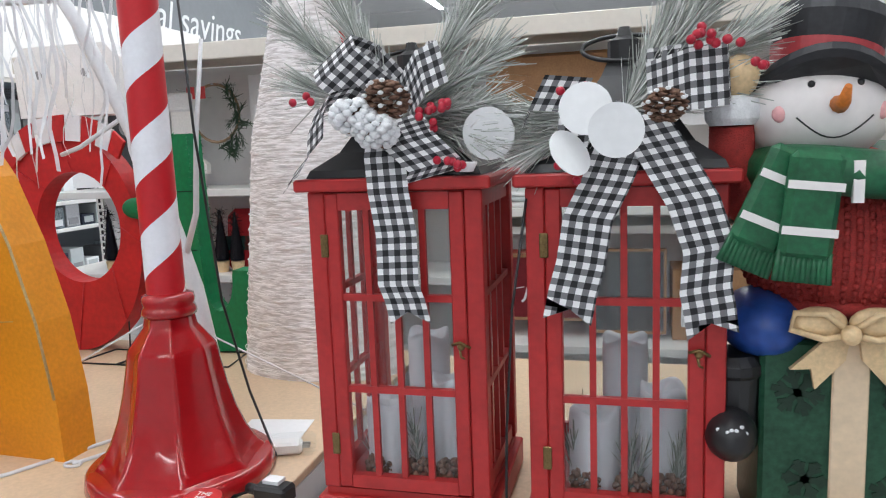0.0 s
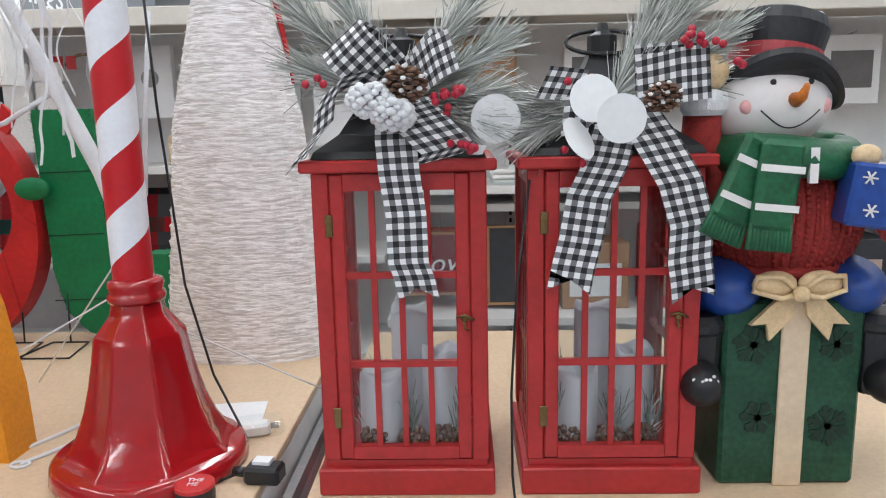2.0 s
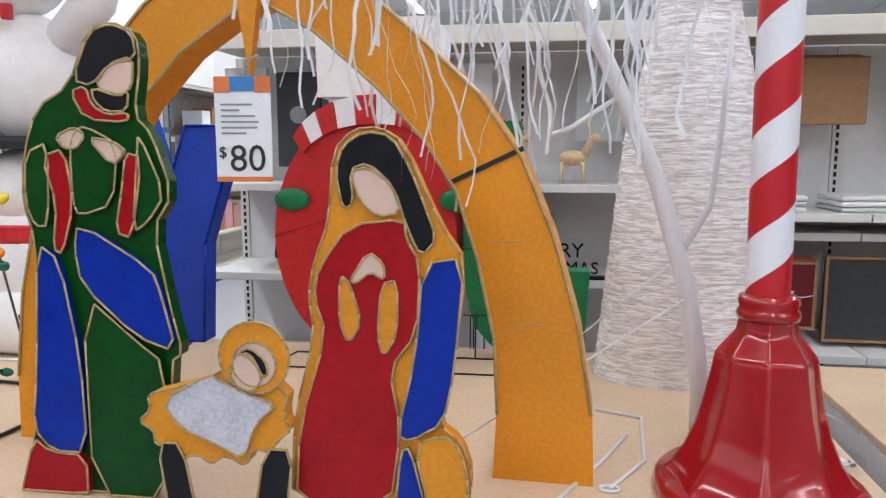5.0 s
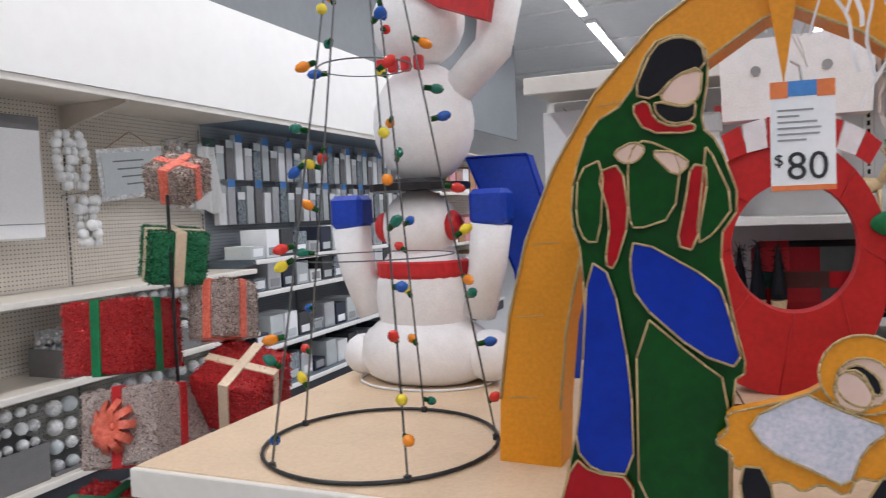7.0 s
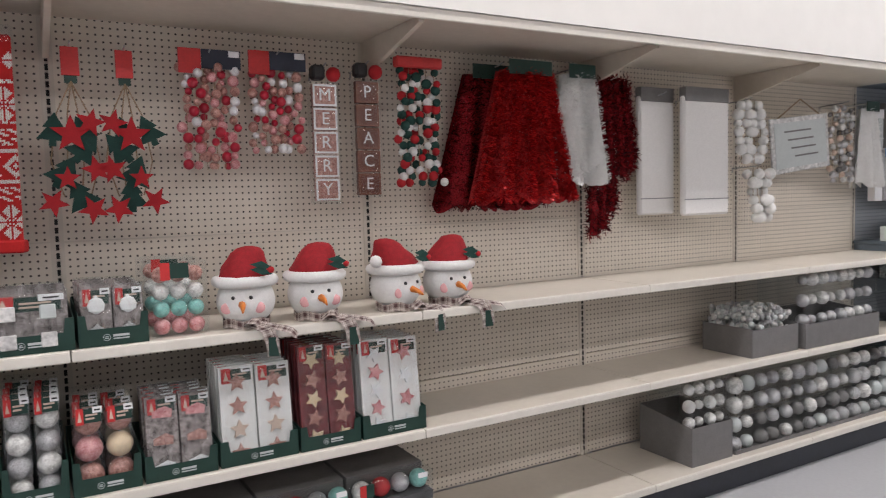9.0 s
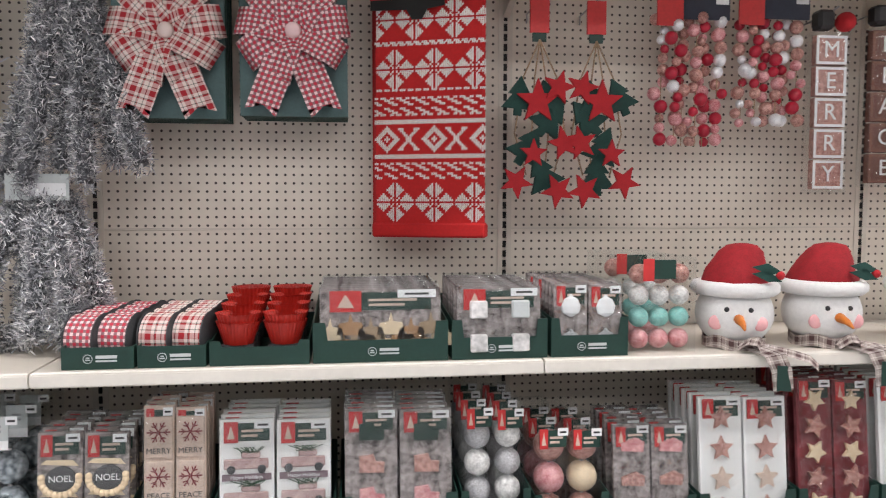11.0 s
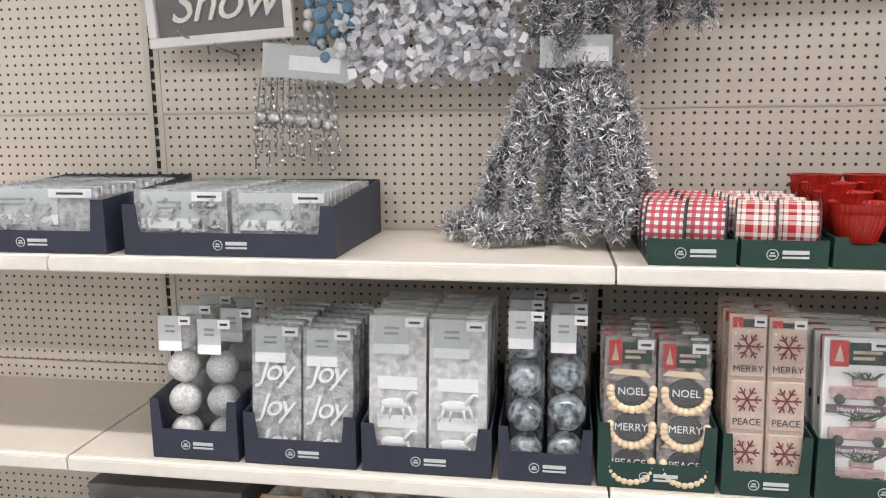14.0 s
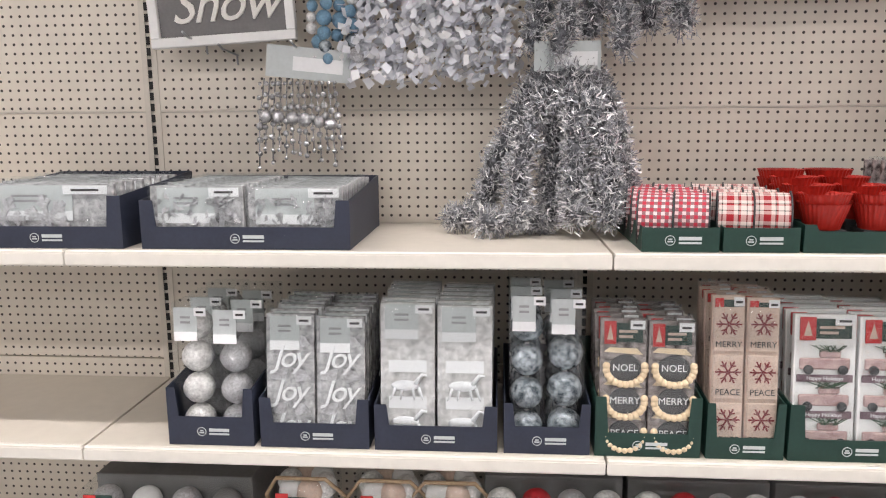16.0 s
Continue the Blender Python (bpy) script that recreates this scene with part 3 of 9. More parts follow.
def spray(bm, base, way, length, n, spread=0.35, needle=0.09, w=0.0016, mi=0):
    """A frosted pine twig: a stem with long thin needles that lean along it."""
    base, way = Vector(base), Vector(way).normalized()
    tube(bm, [base, base + way * length], 0.0025, 4, mi, 0.001)
    for k in range(n):
        f = rng.random()
        p = base + way * length * f
        d = (way + Vector((rng.gauss(0, spread), rng.gauss(0, spread), rng.gauss(0, spread)))).normalized()
        q = p + d * needle * rng.uniform(0.6, 1.1)
        s = d.orthogonal().normalized() * w
        s.rotate(Matrix.Rotation(rng.uniform(0, 3.1), 3, d))
        vs = [bm.verts.new(v) for v in (p - s, p + s, q + s * 0.5, q - s * 0.5)]
        bm.faces.new(vs).material_index = mi


def loop_pts(c, r1, r2, ang, n=10, depth=0.03, a0=0.0, a1=math.pi * 2):
    """Points of a bow loop in the x-z plane that leans at ang."""
    out = []
    for k in range(n + 1):
        a = a0 + (a1 - a0) * k / n
        x, z = r1 * (1 - math.cos(a)) , r2 * math.sin(a)
        out.append((c[0] + x * math.cos(ang) - z * math.sin(ang), c[1] - depth * math.sin(a / 2), c[2] + x * math.sin(ang) + z * math.cos(ang)))
    return out


# ---- red window lanterns ----
def lantern(cx, cy, style):
    n = thing("lantern", pose(cx, cy, T), "tall red wooden window lantern with candles inside, on the display top", "lantern", "red lanterns")
    part("base", box(new_bm(), -0.14, 0.14, -0.14, 0.14, 0, 0.045, 0.003), M["red_wood"], n)
    part("floor", box(new_bm(), -0.128, 0.128, -0.128, 0.128, 0.0455, 0.056), M["red_wood"], n)
    part("lid", box(new_bm(), -0.146, 0.146, -0.146, 0.146, 0.515, 0.533, 0.003), M["red_wood"], n)
    for sx in (-1, 1):
        for sy in (-1, 1):
            part("post", box(new_bm(), sx * 0.118 - 0.013, sx * 0.118 + 0.013, sy * 0.118 - 0.013, sy * 0.118 + 0.013, 0.0565, 0.5145, 0.002), M["red_wood"], n)
    rows = (0.216, 0.357)

    def lattice(bm, cols, z0, z1, half):
        for c in cols:
            box(bm, c - 0.0045, c + 0.0045, -0.004, 0.004, z0, z1)
        for z in rows:
            box(bm, -half, half, -0.005, 0.005, z - 0.005, z + 0.005)

    # front door
    d = part("door", box(box(box(box(new_bm(), -0.104, -0.083, -0.008, 0.008, 0.06, 0.512, 0.002), 0.083, 0.104, -0.008, 0.008, 0.06, 0.512, 0.002), -0.083, 0.083, -0.008, 0.008, 0.06, 0.08), -0.083, 0.083, -0.008, 0.008, 0.487, 0.512), M["red_wood"], n)
    d.matrix_basis = pose(0, -0.125, 0)
    bm = new_bm()
    lattice(bm, (-0.042, 0, 0.042), 0.08, 0.487, 0.083)
    part("muntins", bm, M["red_wood"], d)
    g = part("pane", box(new_bm(), -0.083, 0.083, 0.0055, 0.007, 0.08, 0.487), M["glass"], d)
    g.visible_shadow = False
    for z in (0.13, 0.435):
        part("hinge", box(new_bm(), -0.112, -0.1, -0.0115, -0.0085, z - 0.017, z + 0.017, 0.001), M["brass"], d, "aged brass hinge")
    bm = ball(new_bm(), (0.096, -0.013, 0.29), 0.006, 8, 6)
    tube(bm, [(0.083, -0.013, 0.292), (0.096, -0.018, 0.297), (0.110, -0.013, 0.288)], 0.0025, 6)
    tube(bm, [(0.094, -0.013, 0.287), (0.096, -0.015, 0.275), (0.101, -0.013, 0.272)], 0.002, 6)
    part("latch", bm, M["brass"], d, "aged brass latch")
    # sides and back
    for k, m in enumerate((pose(-0.12, 0, 0, 0, 0, 90), pose(0.12, 0, 0, 0, 0, 90), pose(0, 0.122, 0))):
        bm = new_bm()
        if k < 2:
            lattice(bm, (-0.053, 0, 0.053), 0.0565, 0.5145, 0.105)
            box(bm, -0.105, 0.105, -0.006, 0.006, 0.0565, 0.08)
            box(bm, -0.105, 0.105, -0.006, 0.006, 0.487, 0.5145)
        else:
            box(bm, -0.105, 0.105, -0.006, 0.006, 0.0565, 0.085)
            box(bm, -0.105, 0.105, -0.006, 0.006, 0.475, 0.5145)
        s = part("side_frame" if k < 2 else "back_frame", bm, M["red_wood"], n)
        s.matrix_basis = m
        g = part("pane", box(new_bm(), -0.104, 0.104, 0.0065, 0.0075, 0.081, 0.486), M["glass"], s)
        g.visible_shadow = False
    # black metal roof with a hanging ring
    bm = new_bm()
    lathe(bm, [(0.185, 0.534), (0.178, 0.545), (0.13, 0.570), (0.085, 0.62), (0.045, 0.665), (0.03, 0.69)], 4, rot=math.pi / 4)
    part("roof", bm, M["black"], n, "black metal roof")
    bm = lathe(new_bm(), [(0.024, 0.69), (0.024, 0.715), (0.012, 0.722), (0.008, 0.735)], 10)
    part("finial", bm, M["black"], n)
    bm = tube(new_bm(), [(0.06 * math.cos(a), 0.02 * math.sin(a) - 0.01, 0.705 + 0.02 * math.sin(a)) for a in [k * math.pi / 10 for k in range(21)]], 0.0035, 6)
    part("ring", bm, M["black"], n)
    # candles
    for x, y, h, r in ((-0.045, -0.055, 0.125, 0.037), (0.0, 0.03, 0.21, 0.035), (0.055, -0.035, 0.155, 0.033)):
        bm = lathe(new_bm(), [(r * 0.97, 0.0), (r, 0.004), (r, h - 0.012), (r * 0.97, h), (r * 0.8, h - 0.004), (0.002, h - 0.012)], 20)
        for v in bm.verts:
            if v.co.z > h - 0.014:
                v.co.z += 0.006 * math.sin(3 * math.atan2(v.co.y, v.co.x) + x * 90)
        solo("candle", bm, M["candle"], pose(cx + x, cy + y, T + 0.0562), "white flameless pillar candle inside the lantern", "candle", "lantern candles", smooth=True)
    # pine picks and cones at the candles' feet
    for k, (x, y) in enumerate(((-0.07, -0.07), (0.074, -0.075), (0.01, -0.08), (-0.06, 0.055), (0.065, 0.055))):
        bm = new_bm()
        for j in range(4):
            spray(bm, (0, 0, 0.0), (rng.gauss(0, 0.16), rng.gauss(0, 0.14), 1), 0.075, 30, 0.25, 0.045, 0.0012)
        solo("pine_pick", bm, M["pine"], pose(cx + x, cy + y, T + 0.0562), "small frosted pine pick in the lantern", "pine sprig", "lantern pine picks")
        if k < 3:
            bm = new_bm()
            for j in range(40):
                a, z = j * 2.4, j / 40
                r = 0.017 * math.sin(math.pi * (0.12 + 0.8 * z)) + 0.004
                ball(bm, (r * math.cos(a), r * math.sin(a), 0.006 + 0.03 * z), 0.0055, 6, 4)
            solo("pine_cone", bm, M["cone"], pose(cx + x * 0.8, cy + y - 0.012, T + 0.0562), "small snow-tipped pine cone in the lantern", "pine cone", "lantern pine cones")
    # swag of ribbon, pine, berries and cones on the lid
    sw = thing("lantern_swag", pose(cx, cy, T + 0.534), "checked black and white bow with frosted pine and berries", "bow", "lantern swags")
    bm = new_bm()
    if style == 0:
        dirs = [(-1, -0.2, 0.95, 0.19, 150), (-0.9, -0.1, 0.35, 0.13, 110), (1, -0.2, 0.55, 0.15, 170), (1, -0.3, 0.1, 0.13, 150), (0.75, 0.1, 1, 0.18, 140), (0.9, -0.3, -0.2, 0.12, 120), (-0.5, 0.0, 1, 0.17, 130)]
    else:
        dirs = [(1, -0.1, 0.55, 0.16, 160), (0.8, 0.0, 1.0, 0.19, 170), (1, -0.1, 0.25, 0.11, 110), (-1, -0.2, -0.05, 0.13, 140), (-1, -0.3, -0.4, 0.12, 130), (0.5, 0.1, 1, 0.17, 130)]
    for x, y, z, l, c in dirs:
        spray(bm, (0.0, -0.08, 0.08), (x, y, z), l, int(c * 3.6), 0.24, 0.085, 0.0013)
    part("pine_sprays", bm, M["pine_white"], sw, "long frosted pine needles")
    bm = new_bm()
    S = (0, 1, 0)
    if style == 0:
        ribbon(bm, [(0.0, -0.13, 0.075), (0.0, -0.155, 0.03), (0.004, -0.158, -0.02), (0.012, -0.155, -0.08), (0.014, -0.162, -0.15), (0.022, -0.159, -0.175), (0.025, -0.158, -0.19)], 0.060, (1, 0, 0.04), notch=0.018)
        ribbon(bm, [(-0.01, -0.13, 0.09), (-0.05, -0.16, 0.112), (-0.085, -0.16, 0.105), (-0.10, -0.155, 0.075), (-0.105, -0.15, 0.045), (-0.125, -0.155, 0.022), (-0.142, -0.15, 0.0)], 0.05, (0.75, -0.45, 0.55), notch=0.012)
        ribbon(bm, [(-0.02, -0.11, 0.11), (-0.06, -0.165, 0.155), (-0.075, -0.14, 0.175), (-0.05, -0.1, 0.165), (-0.01, -0.09, 0.12)], 0.075, (0.75, 0.2, 0.7))
        ribbon(bm, [(0.02, -0.11, 0.11), (0.06, -0.165, 0.14), (0.085, -0.14, 0.155), (0.06, -0.1, 0.16), (0.02, -0.09, 0.12)], 0.06, (-0.3, 0.2, 1))
        ribbon(bm, [(0.01, -0.12, 0.08), (0.04, -0.17, 0.05), (0.075, -0.165, 0.015), (0.06, -0.15, -0.002)], 0.075, (1, 0, 0.25))
    else:
        ribbon(bm, [(0.0, -0.13, 0.04), (-0.02, -0.158, -0.01), (-0.045, -0.162, -0.06), (-0.055, -0.16, -0.12), (-0.066, -0.164, -0.16), (-0.07, -0.165, -0.18)], 0.064, (1, 0, -0.15), notch=0.018)
        ribbon(bm, [(0.02, -0.13, 0.07), (0.05, -0.158, 0.02), (0.085, -0.165, -0.04), (0.105, -0.16, -0.10), (0.1, -0.17, -0.15), (0.106, -0.166, -0.18), (0.108, -0.165, -0.195)], 0.064, (1, 0, 0.2), notch=0.018)
        ribbon(bm, [(0.03, -0.12, 0.1), (0.08, -0.17, 0.11), (0.125, -0.15, 0.115), (0.13, -0.12, 0.125), (0.03, -0.1, 0.12)], 0.075, (-0.05, 0.1, 1))
        ribbon(bm, [(-0.02, -0.12, 0.09), (-0.06, -0.16, 0.085), (-0.065, -0.15, 0.03)], 0.04, (1, 0.1, 0.1))
        ribbon(bm, [(-0.05, -0.12, 0.1), (-0.11, -0.15, 0.105), (-0.125, -0.14, 0.07)], 0.05, (0.5, 0.1, 1))
    part("bow", bm, M["gingham"], sw, "black and white buffalo check ribbon")
    bm = new_bm()
    for cxx, czz, rr in ((0.018, 0.105, 0.027), (-0.03, 0.082, 0.024), (0.0, 0.062, 0.023)) if style == 0 else ((0.05, 0.08, 0.022),):
        bm = new_bm()
        for j in range(60):
            a, z = j * 2.4, j / 60
            r = rr * math.sin(math.pi * (0.12 + 0.78 * z))
            p = Vector((cxx + r * math.cos(a), -0.175 - 0.02 * z + r * 0.6 * math.sin(a), czz + rr * (z - 0.5) * 1.7))
            ball(bm, p, rr * 0.3, 6, 4, mi=0, sz=0.4)
            tip = p + Vector((math.cos(a) * rr * 0.2, math.sin(a) * rr * 0.2 - 0.001, rr * 0.08))
            if j % 3 == 0 or cxx < 0.015:
                ball(bm, tip + Vector((0, -0.002, 0)), rr * (0.16 if cxx > 0.015 else rng.uniform(0.25, 0.42)), 6, 4, mi=1, sz=0.7)
        part("pine_cone", bm, [M["cone"], M["snowy"]], sw, "snow-dusted pine cone")
    spots = ((0.08, 0.085, 12), (0.10, 0.02, 6), (-0.105, 0.115, 3)) if style == 0 else ((0.1, 0.155, 9), (-0.05, 0.1, 2), (-0.075, 0.01, 3), (0.15, 0.13, 4))
    for x, z, c in spots:
        for j in range(c):
            part("berry", ball(new_bm(), (x + rng.gauss(0, 0.013), -0.17 + rng.gauss(0, 0.006), z + rng.gauss(0, 0.008)), 0.006, 8, 6), M["berry"], sw, "red berry", smooth=True)
    if style:
        for x, y, z, rr, ty in ((-0.045, -0.19, 0.08, 0.033, 8), (-0.008, -0.197, 0.052, 0.034, -6), (-0.065, -0.19, 0.026, 0.032, 55)):
            part("hang_tag", lathe(new_bm(), [(rr, 0), (rr, 0.0012)], 28, m=pose(x, y, z, 90 - ty, ty, 0)), M["paper"], sw, "round white paper tag")
    else:
        bm = lathe(new_bm(), [(0.036, 0), (0.036, 0.0012)], 28, m=pose(0.145, -0.14, 0.055, 100, 10, 0))
        part("hang_tag", bm, M["paper"], sw, "round white paper tag")
        bm = lathe(new_bm(), [(0.010, 0), (0.016, 0.012), (0.015, 0.013), (0.003, 0.011)], 14, m=pose(0.115, -0.152, 0.005))
        part("tealight", bm, M["paper"], sw)


lantern(5.246, 2.888, 0)
lantern(5.568, 2.888, 1)


# ---- snowman statue seated on a gift box ----
def snowman_statue():
    bm = new_bm()
    GX, GZ = 0.0, 0.305
    w = 0.108
    box(bm, -w, w, 0.0, 0.2, 0, GZ, 0.006, mi=0)
    box(bm, -0.022, 0.022, -0.006, 0.0, 0.0, GZ + 0.002, 0.002, mi=1)
    # recessed snowflakes on the front
    for x, z, r, a0 in ((-0.062, 0.235, 0.03, 0.2), (0.065, 0.235, 0.026, 0.5), (-0.05, 0.115, 0.026, 0.1), (0.06, 0.10, 0.031, 0.35)):
        for k in range(6):
            a = a0 + k * math.pi / 3
            m = pose(x, -0.0015, z) @ Matrix.Rotation(a, 4, "Y")
            box(bm, 0.0, r * 1.1, -0.0006, 0.0006, -0.0042, 0.0042, m=m, mi=2)
            box(bm, r * 0.5, r * 0.9, -0.0007, 0.0007, -0.010, -0.004, m=m @ pose(0, 0, 0, 0, 25, 0), mi=2)
            box(bm, r * 0.5, r * 0.9, -0.0007, 0.0007, 0.004, 0.010, m=m @ pose(0, 0, 0, 0, -25, 0), mi=2)
    # bow on the gift
    for s in (-1, 1):
        ball(bm, (s * 0.034 - 0.01, -0.02, GZ + 0.03), 0.034, 14, 8, mi=3, sx=1, sy=0.4, sz=0.62)
        tube(bm, [(-0.01, -0.03, GZ + 0.02), (s * 0.03 - 0.01, -0.037, GZ + 0.045), (s * 0.064 - 0.01, -0.03, GZ + 0.044), (s * 0.068 - 0.01, -0.028, GZ + 0.022), (s * 0.03 - 0.01, -0.036, GZ + 0.012), (-0.01, -0.03, GZ + 0.018)], 0.0045, 6, mi=3)
        slab(bm, [(s * 0.005, GZ + 0.012), (s * 0.035, GZ + 0.005), (s * 0.075, GZ - 0.035), (s * 0.05, GZ - 0.033), (s * 0.045, GZ - 0.06), (s * 0.01, GZ - 0.02)][::s], -0.016, -0.006, mi=3)
    ball(bm, (-0.01, -0.035, GZ + 0.018), 0.013, 10, 7, mi=3)
    # legs: blue trousers and black boots over the sides
    for s in (-1, 1):
        ball(bm, (s * 0.098, 0.06, GZ + 0.012), 0.062, 18, 12, mi=4, sx=0.95, sy=1.35, sz=0.78)
        lathe(bm, [(0.036, 0), (0.040, 0.01), (0.038, 0.05), (0.041, 0.10), (0.045, 0.106), (0.044, 0.118), (0.034, 0.13)], 18, m=pose(s * 0.142, 0.03, GZ - 0.155), mi=5)
        ball(bm, (s * 0.146, -0.005, GZ - 0.128), 0.041, 16, 11, mi=5, sx=0.85, sy=1.25, sz=0.9)
        for q in range(14):
            a, e = q * 2.4, 0.25 + 0.55 * (q % 5) / 5
            ball(bm, (s * 0.146 + 0.034 * math.cos(a) * e * 0.85, -0.005 - 0.05 * math.sqrt(1 - 0.8 * e * e) + 0.004, GZ - 0.120 + 0.03 * math.sin(a) * e), 0.003, 7, 5, mi=6, sy=0.5)
    # sweater body and arms, ribbed
    ball(bm, (0, 0.09, GZ + 0.125), 0.128, 40, 22, mi=7, sx=1.0, sy=0.86, sz=1.0)
    # knitted ribs that follow the swell of the body, each a row of small stitches
    for k in range(27):
        a = radians(-176 + k * 6.6)
        for j in range(20):
            z = -0.098 + j * 0.0092
            q = math.sqrt(max(0.0, 1 - (z / 0.128) ** 2))
            ball(bm, (0.128 * q * math.cos(a), 0.09 + 0.11 * q * math.sin(a), GZ + 0.125 + z + 0.003 * (k % 2)), 0.0052 * (0.55 + 0.45 * q), 5, 4, mi=7, sz=1.2)
    tube(bm, [(0.096 * math.cos(a), 0.09 + 0.084 * math.sin(a), GZ + 0.042) for a in [2 * math.pi * k / 30 for k in range(31)]], 0.012, 8, mi=7)
    tube(bm, [(-0.095, 0.07, GZ + 0.16), (-0.128, 0.055, GZ + 0.185), (-0.144, 0.04, GZ + 0.235), (-0.146, 0.03, GZ + 0.285)], 0.034, 14, mi=7, r_end=0.028)
    lathe(bm, [(0.028, 0), (0.034, 0.008), (0.035, 0.022), (0.032, 0.034), (0.024, 0.038)], 18, m=pose(-0.146, 0.025, GZ + 0.282), mi=6)
    ball(bm, (-0.142, 0.02, GZ + 0.345), 0.029, 14, 10, mi=3)
    tube(bm, [(0.1, 0.07, GZ + 0.18), (0.14, 0.04, GZ + 0.15), (0.138, -0.02, GZ + 0.11)], 0.036, 12, mi=7, r_end=0.03)
    ball(bm, (0.118, -0.07, GZ + 0.115), 0.028, 12, 9, mi=12)
    # blue gift with white flakes held in the arm
    mg = pose(0.078, -0.052, GZ + 0.165, 0, 8, -8)
    box(bm, -0.045, 0.045, -0.03, 0.03, -0.045, 0.045, 0.005, m=mg, mi=4)
    for x, z in ((-0.025, 0.025), (0.015, 0.012), (-0.015, -0.02), (0.028, -0.015), (0.032, 0.03)):
        for k in range(3):
            box(bm, -0.010, 0.010, -0.0325, -0.0308, -0.0012, 0.0012, m=mg @ pose(x, 0, z, 0, k * 60, 0), mi=8)
    for s in (-1, 1):
        ball(bm, (0.084 + s * 0.024, -0.052, GZ + 0.222), 0.022, 10, 7, mi=3, sy=0.6, sz=0.75)
    # head with painted features
    HZ = GZ + 0.300
    ball(bm, (-0.04, 0.06, HZ), 0.094, 36, 22, mi=8, sx=1.0, sy=0.86, sz=0.80)

    def on_face(x, z, lift=0.0):
        x -= 0.034
        q = max(0.0, 1 - ((x + 0.04) / 0.094) ** 2 - ((z - HZ) / (0.094 * 0.80)) ** 2)
        return (x, 0.06 - 0.094 * 0.86 * math.sqrt(q) - lift, z)
    for x in (-0.026, 0.030):
        ball(bm, on_face(x, HZ + 0.028), 0.0046, 8, 6, mi=9)
    tube(bm, [on_face(0.004, HZ + 0.002), on_face(0.006, HZ + 0.006, 0.016), on_face(0.006, HZ + 0.022, 0.034)], 0.0115, 10, mi=10, r_end=0.004)
    tube(bm, [on_face(-0.042 + 0.088 * k / 12, HZ - 0.012 - 0.026 * math.sin(math.pi * k / 12), 0.0) for k in range(13)], 0.0011, 5, mi=9)
    for x in (-0.056, 0.056):
        c = on_face(x, HZ - 0.006)
        ball(bm, (c[0], c[1] + 0.0075, c[2]), 0.0125, 12, 8, mi=11, sy=0.68)
    # green scarf with white bars and a fringe
    tube(bm, [(0.092 * math.cos(a) - 0.016, 0.06 + 0.092 * math.sin(a), HZ - 0.080 + 0.006 * math.sin(2 * a)) for a in [2 * math.pi * k / 24 for k in range(25)]], 0.03, 10, mi=13)
    tail = [(-0.05, -0.045, HZ - 0.085), (-0.085, -0.062, HZ - 0.13), (-0.115, -0.065, HZ - 0.185)]
    for px, mm in ((0.0, pose(-0.103, -0.046, HZ - 0.106, 0, 24, 8)), (0.0, pose(-0.066, -0.060, HZ - 0.113, 0, 6, 4))):
        box(bm, -0.031, 0.031, -0.011, 0.011, -0.07, 0.06, 0.008, m=mm, mi=13)
        for z in (-0.035, 0.02):
            box(bm, -0.0315, 0.0315, -0.0125, -0.0105, z - 0.005, z + 0.005, m=mm, mi=8)
        for k in range(11):
            x = -0.028 + k * 0.0056
            tube(bm, [mm @ Vector((x, -0.002, -0.06)), mm @ Vector((x * 1.1, -0.005, -0.098))], 0.0042, 5, mi=13)
    for x in (-0.015, 0.05):
        box(bm, x - 0.006, x + 0.006, -0.064 + abs(x) * 0.25, -0.056 + abs(x) * 0.25, HZ - 0.115, HZ - 0.065, mi=8)
    # black hat, tipped
    mh = pose(-0.032, 0.06, HZ + 0.050, -10, 10, 0)
    old = set(bm.verts)
    lathe(bm, [(0.094, -0.010), (0.101, -0.002), (0.098, 0.007), (0.065, 0.014)], 40, m=mh, mi=14)
    for v in bm.verts:
        if v not in old:
            v.co.z -= 4.6 * (v.co.x + 0.03) ** 2
    lathe(bm, [(0.064, -0.006), (0.068, 0.024)], 28, m=mh, mi=12)
    lathe(bm, [(0.065, 0.02), (0.068, 0.036), (0.072, 0.058), (0.067, 0.075), (0.05, 0.083), (0.02, 0.086)], 32, m=mh, mi=14)
    for x, y, r in ((0.03, -0.02, 0.024), (0.045, 0.0, 0.016), (0.01, -0.03, 0.015), (0.02, 0.02, 0.02)):
        ball(bm, mh @ Vector((x, y, 0.082)), r, 10, 6, mi=6, sz=0.28)
    mats = [M["green_box"], M["cream"], M["dark_green"], M["gold_bow"], M["blue"], M["black"], M["snowy"], M["knit"], M["face"], M["ink"], M["orange"], M["blush"], mat("mitten_red", (0.42, 0.05, 0.06), 0.35, scale=20, vary=0.15), mat("scarf_green", (0.015, 0.11, 0.045), 0.45, scale=25, vary=0.3, bump=0.15), mat("hat_black", (0.018, 0.019, 0.023), 0.5, scale=20, vary=0.3, bump=0.1)]
    ob = solo("snowman_statue", bm, mats, pose(5.852, 2.778, T), "painted snowman statue in red sweater sitting on a green gift box", "statue")
    return ob


snowman_statue()

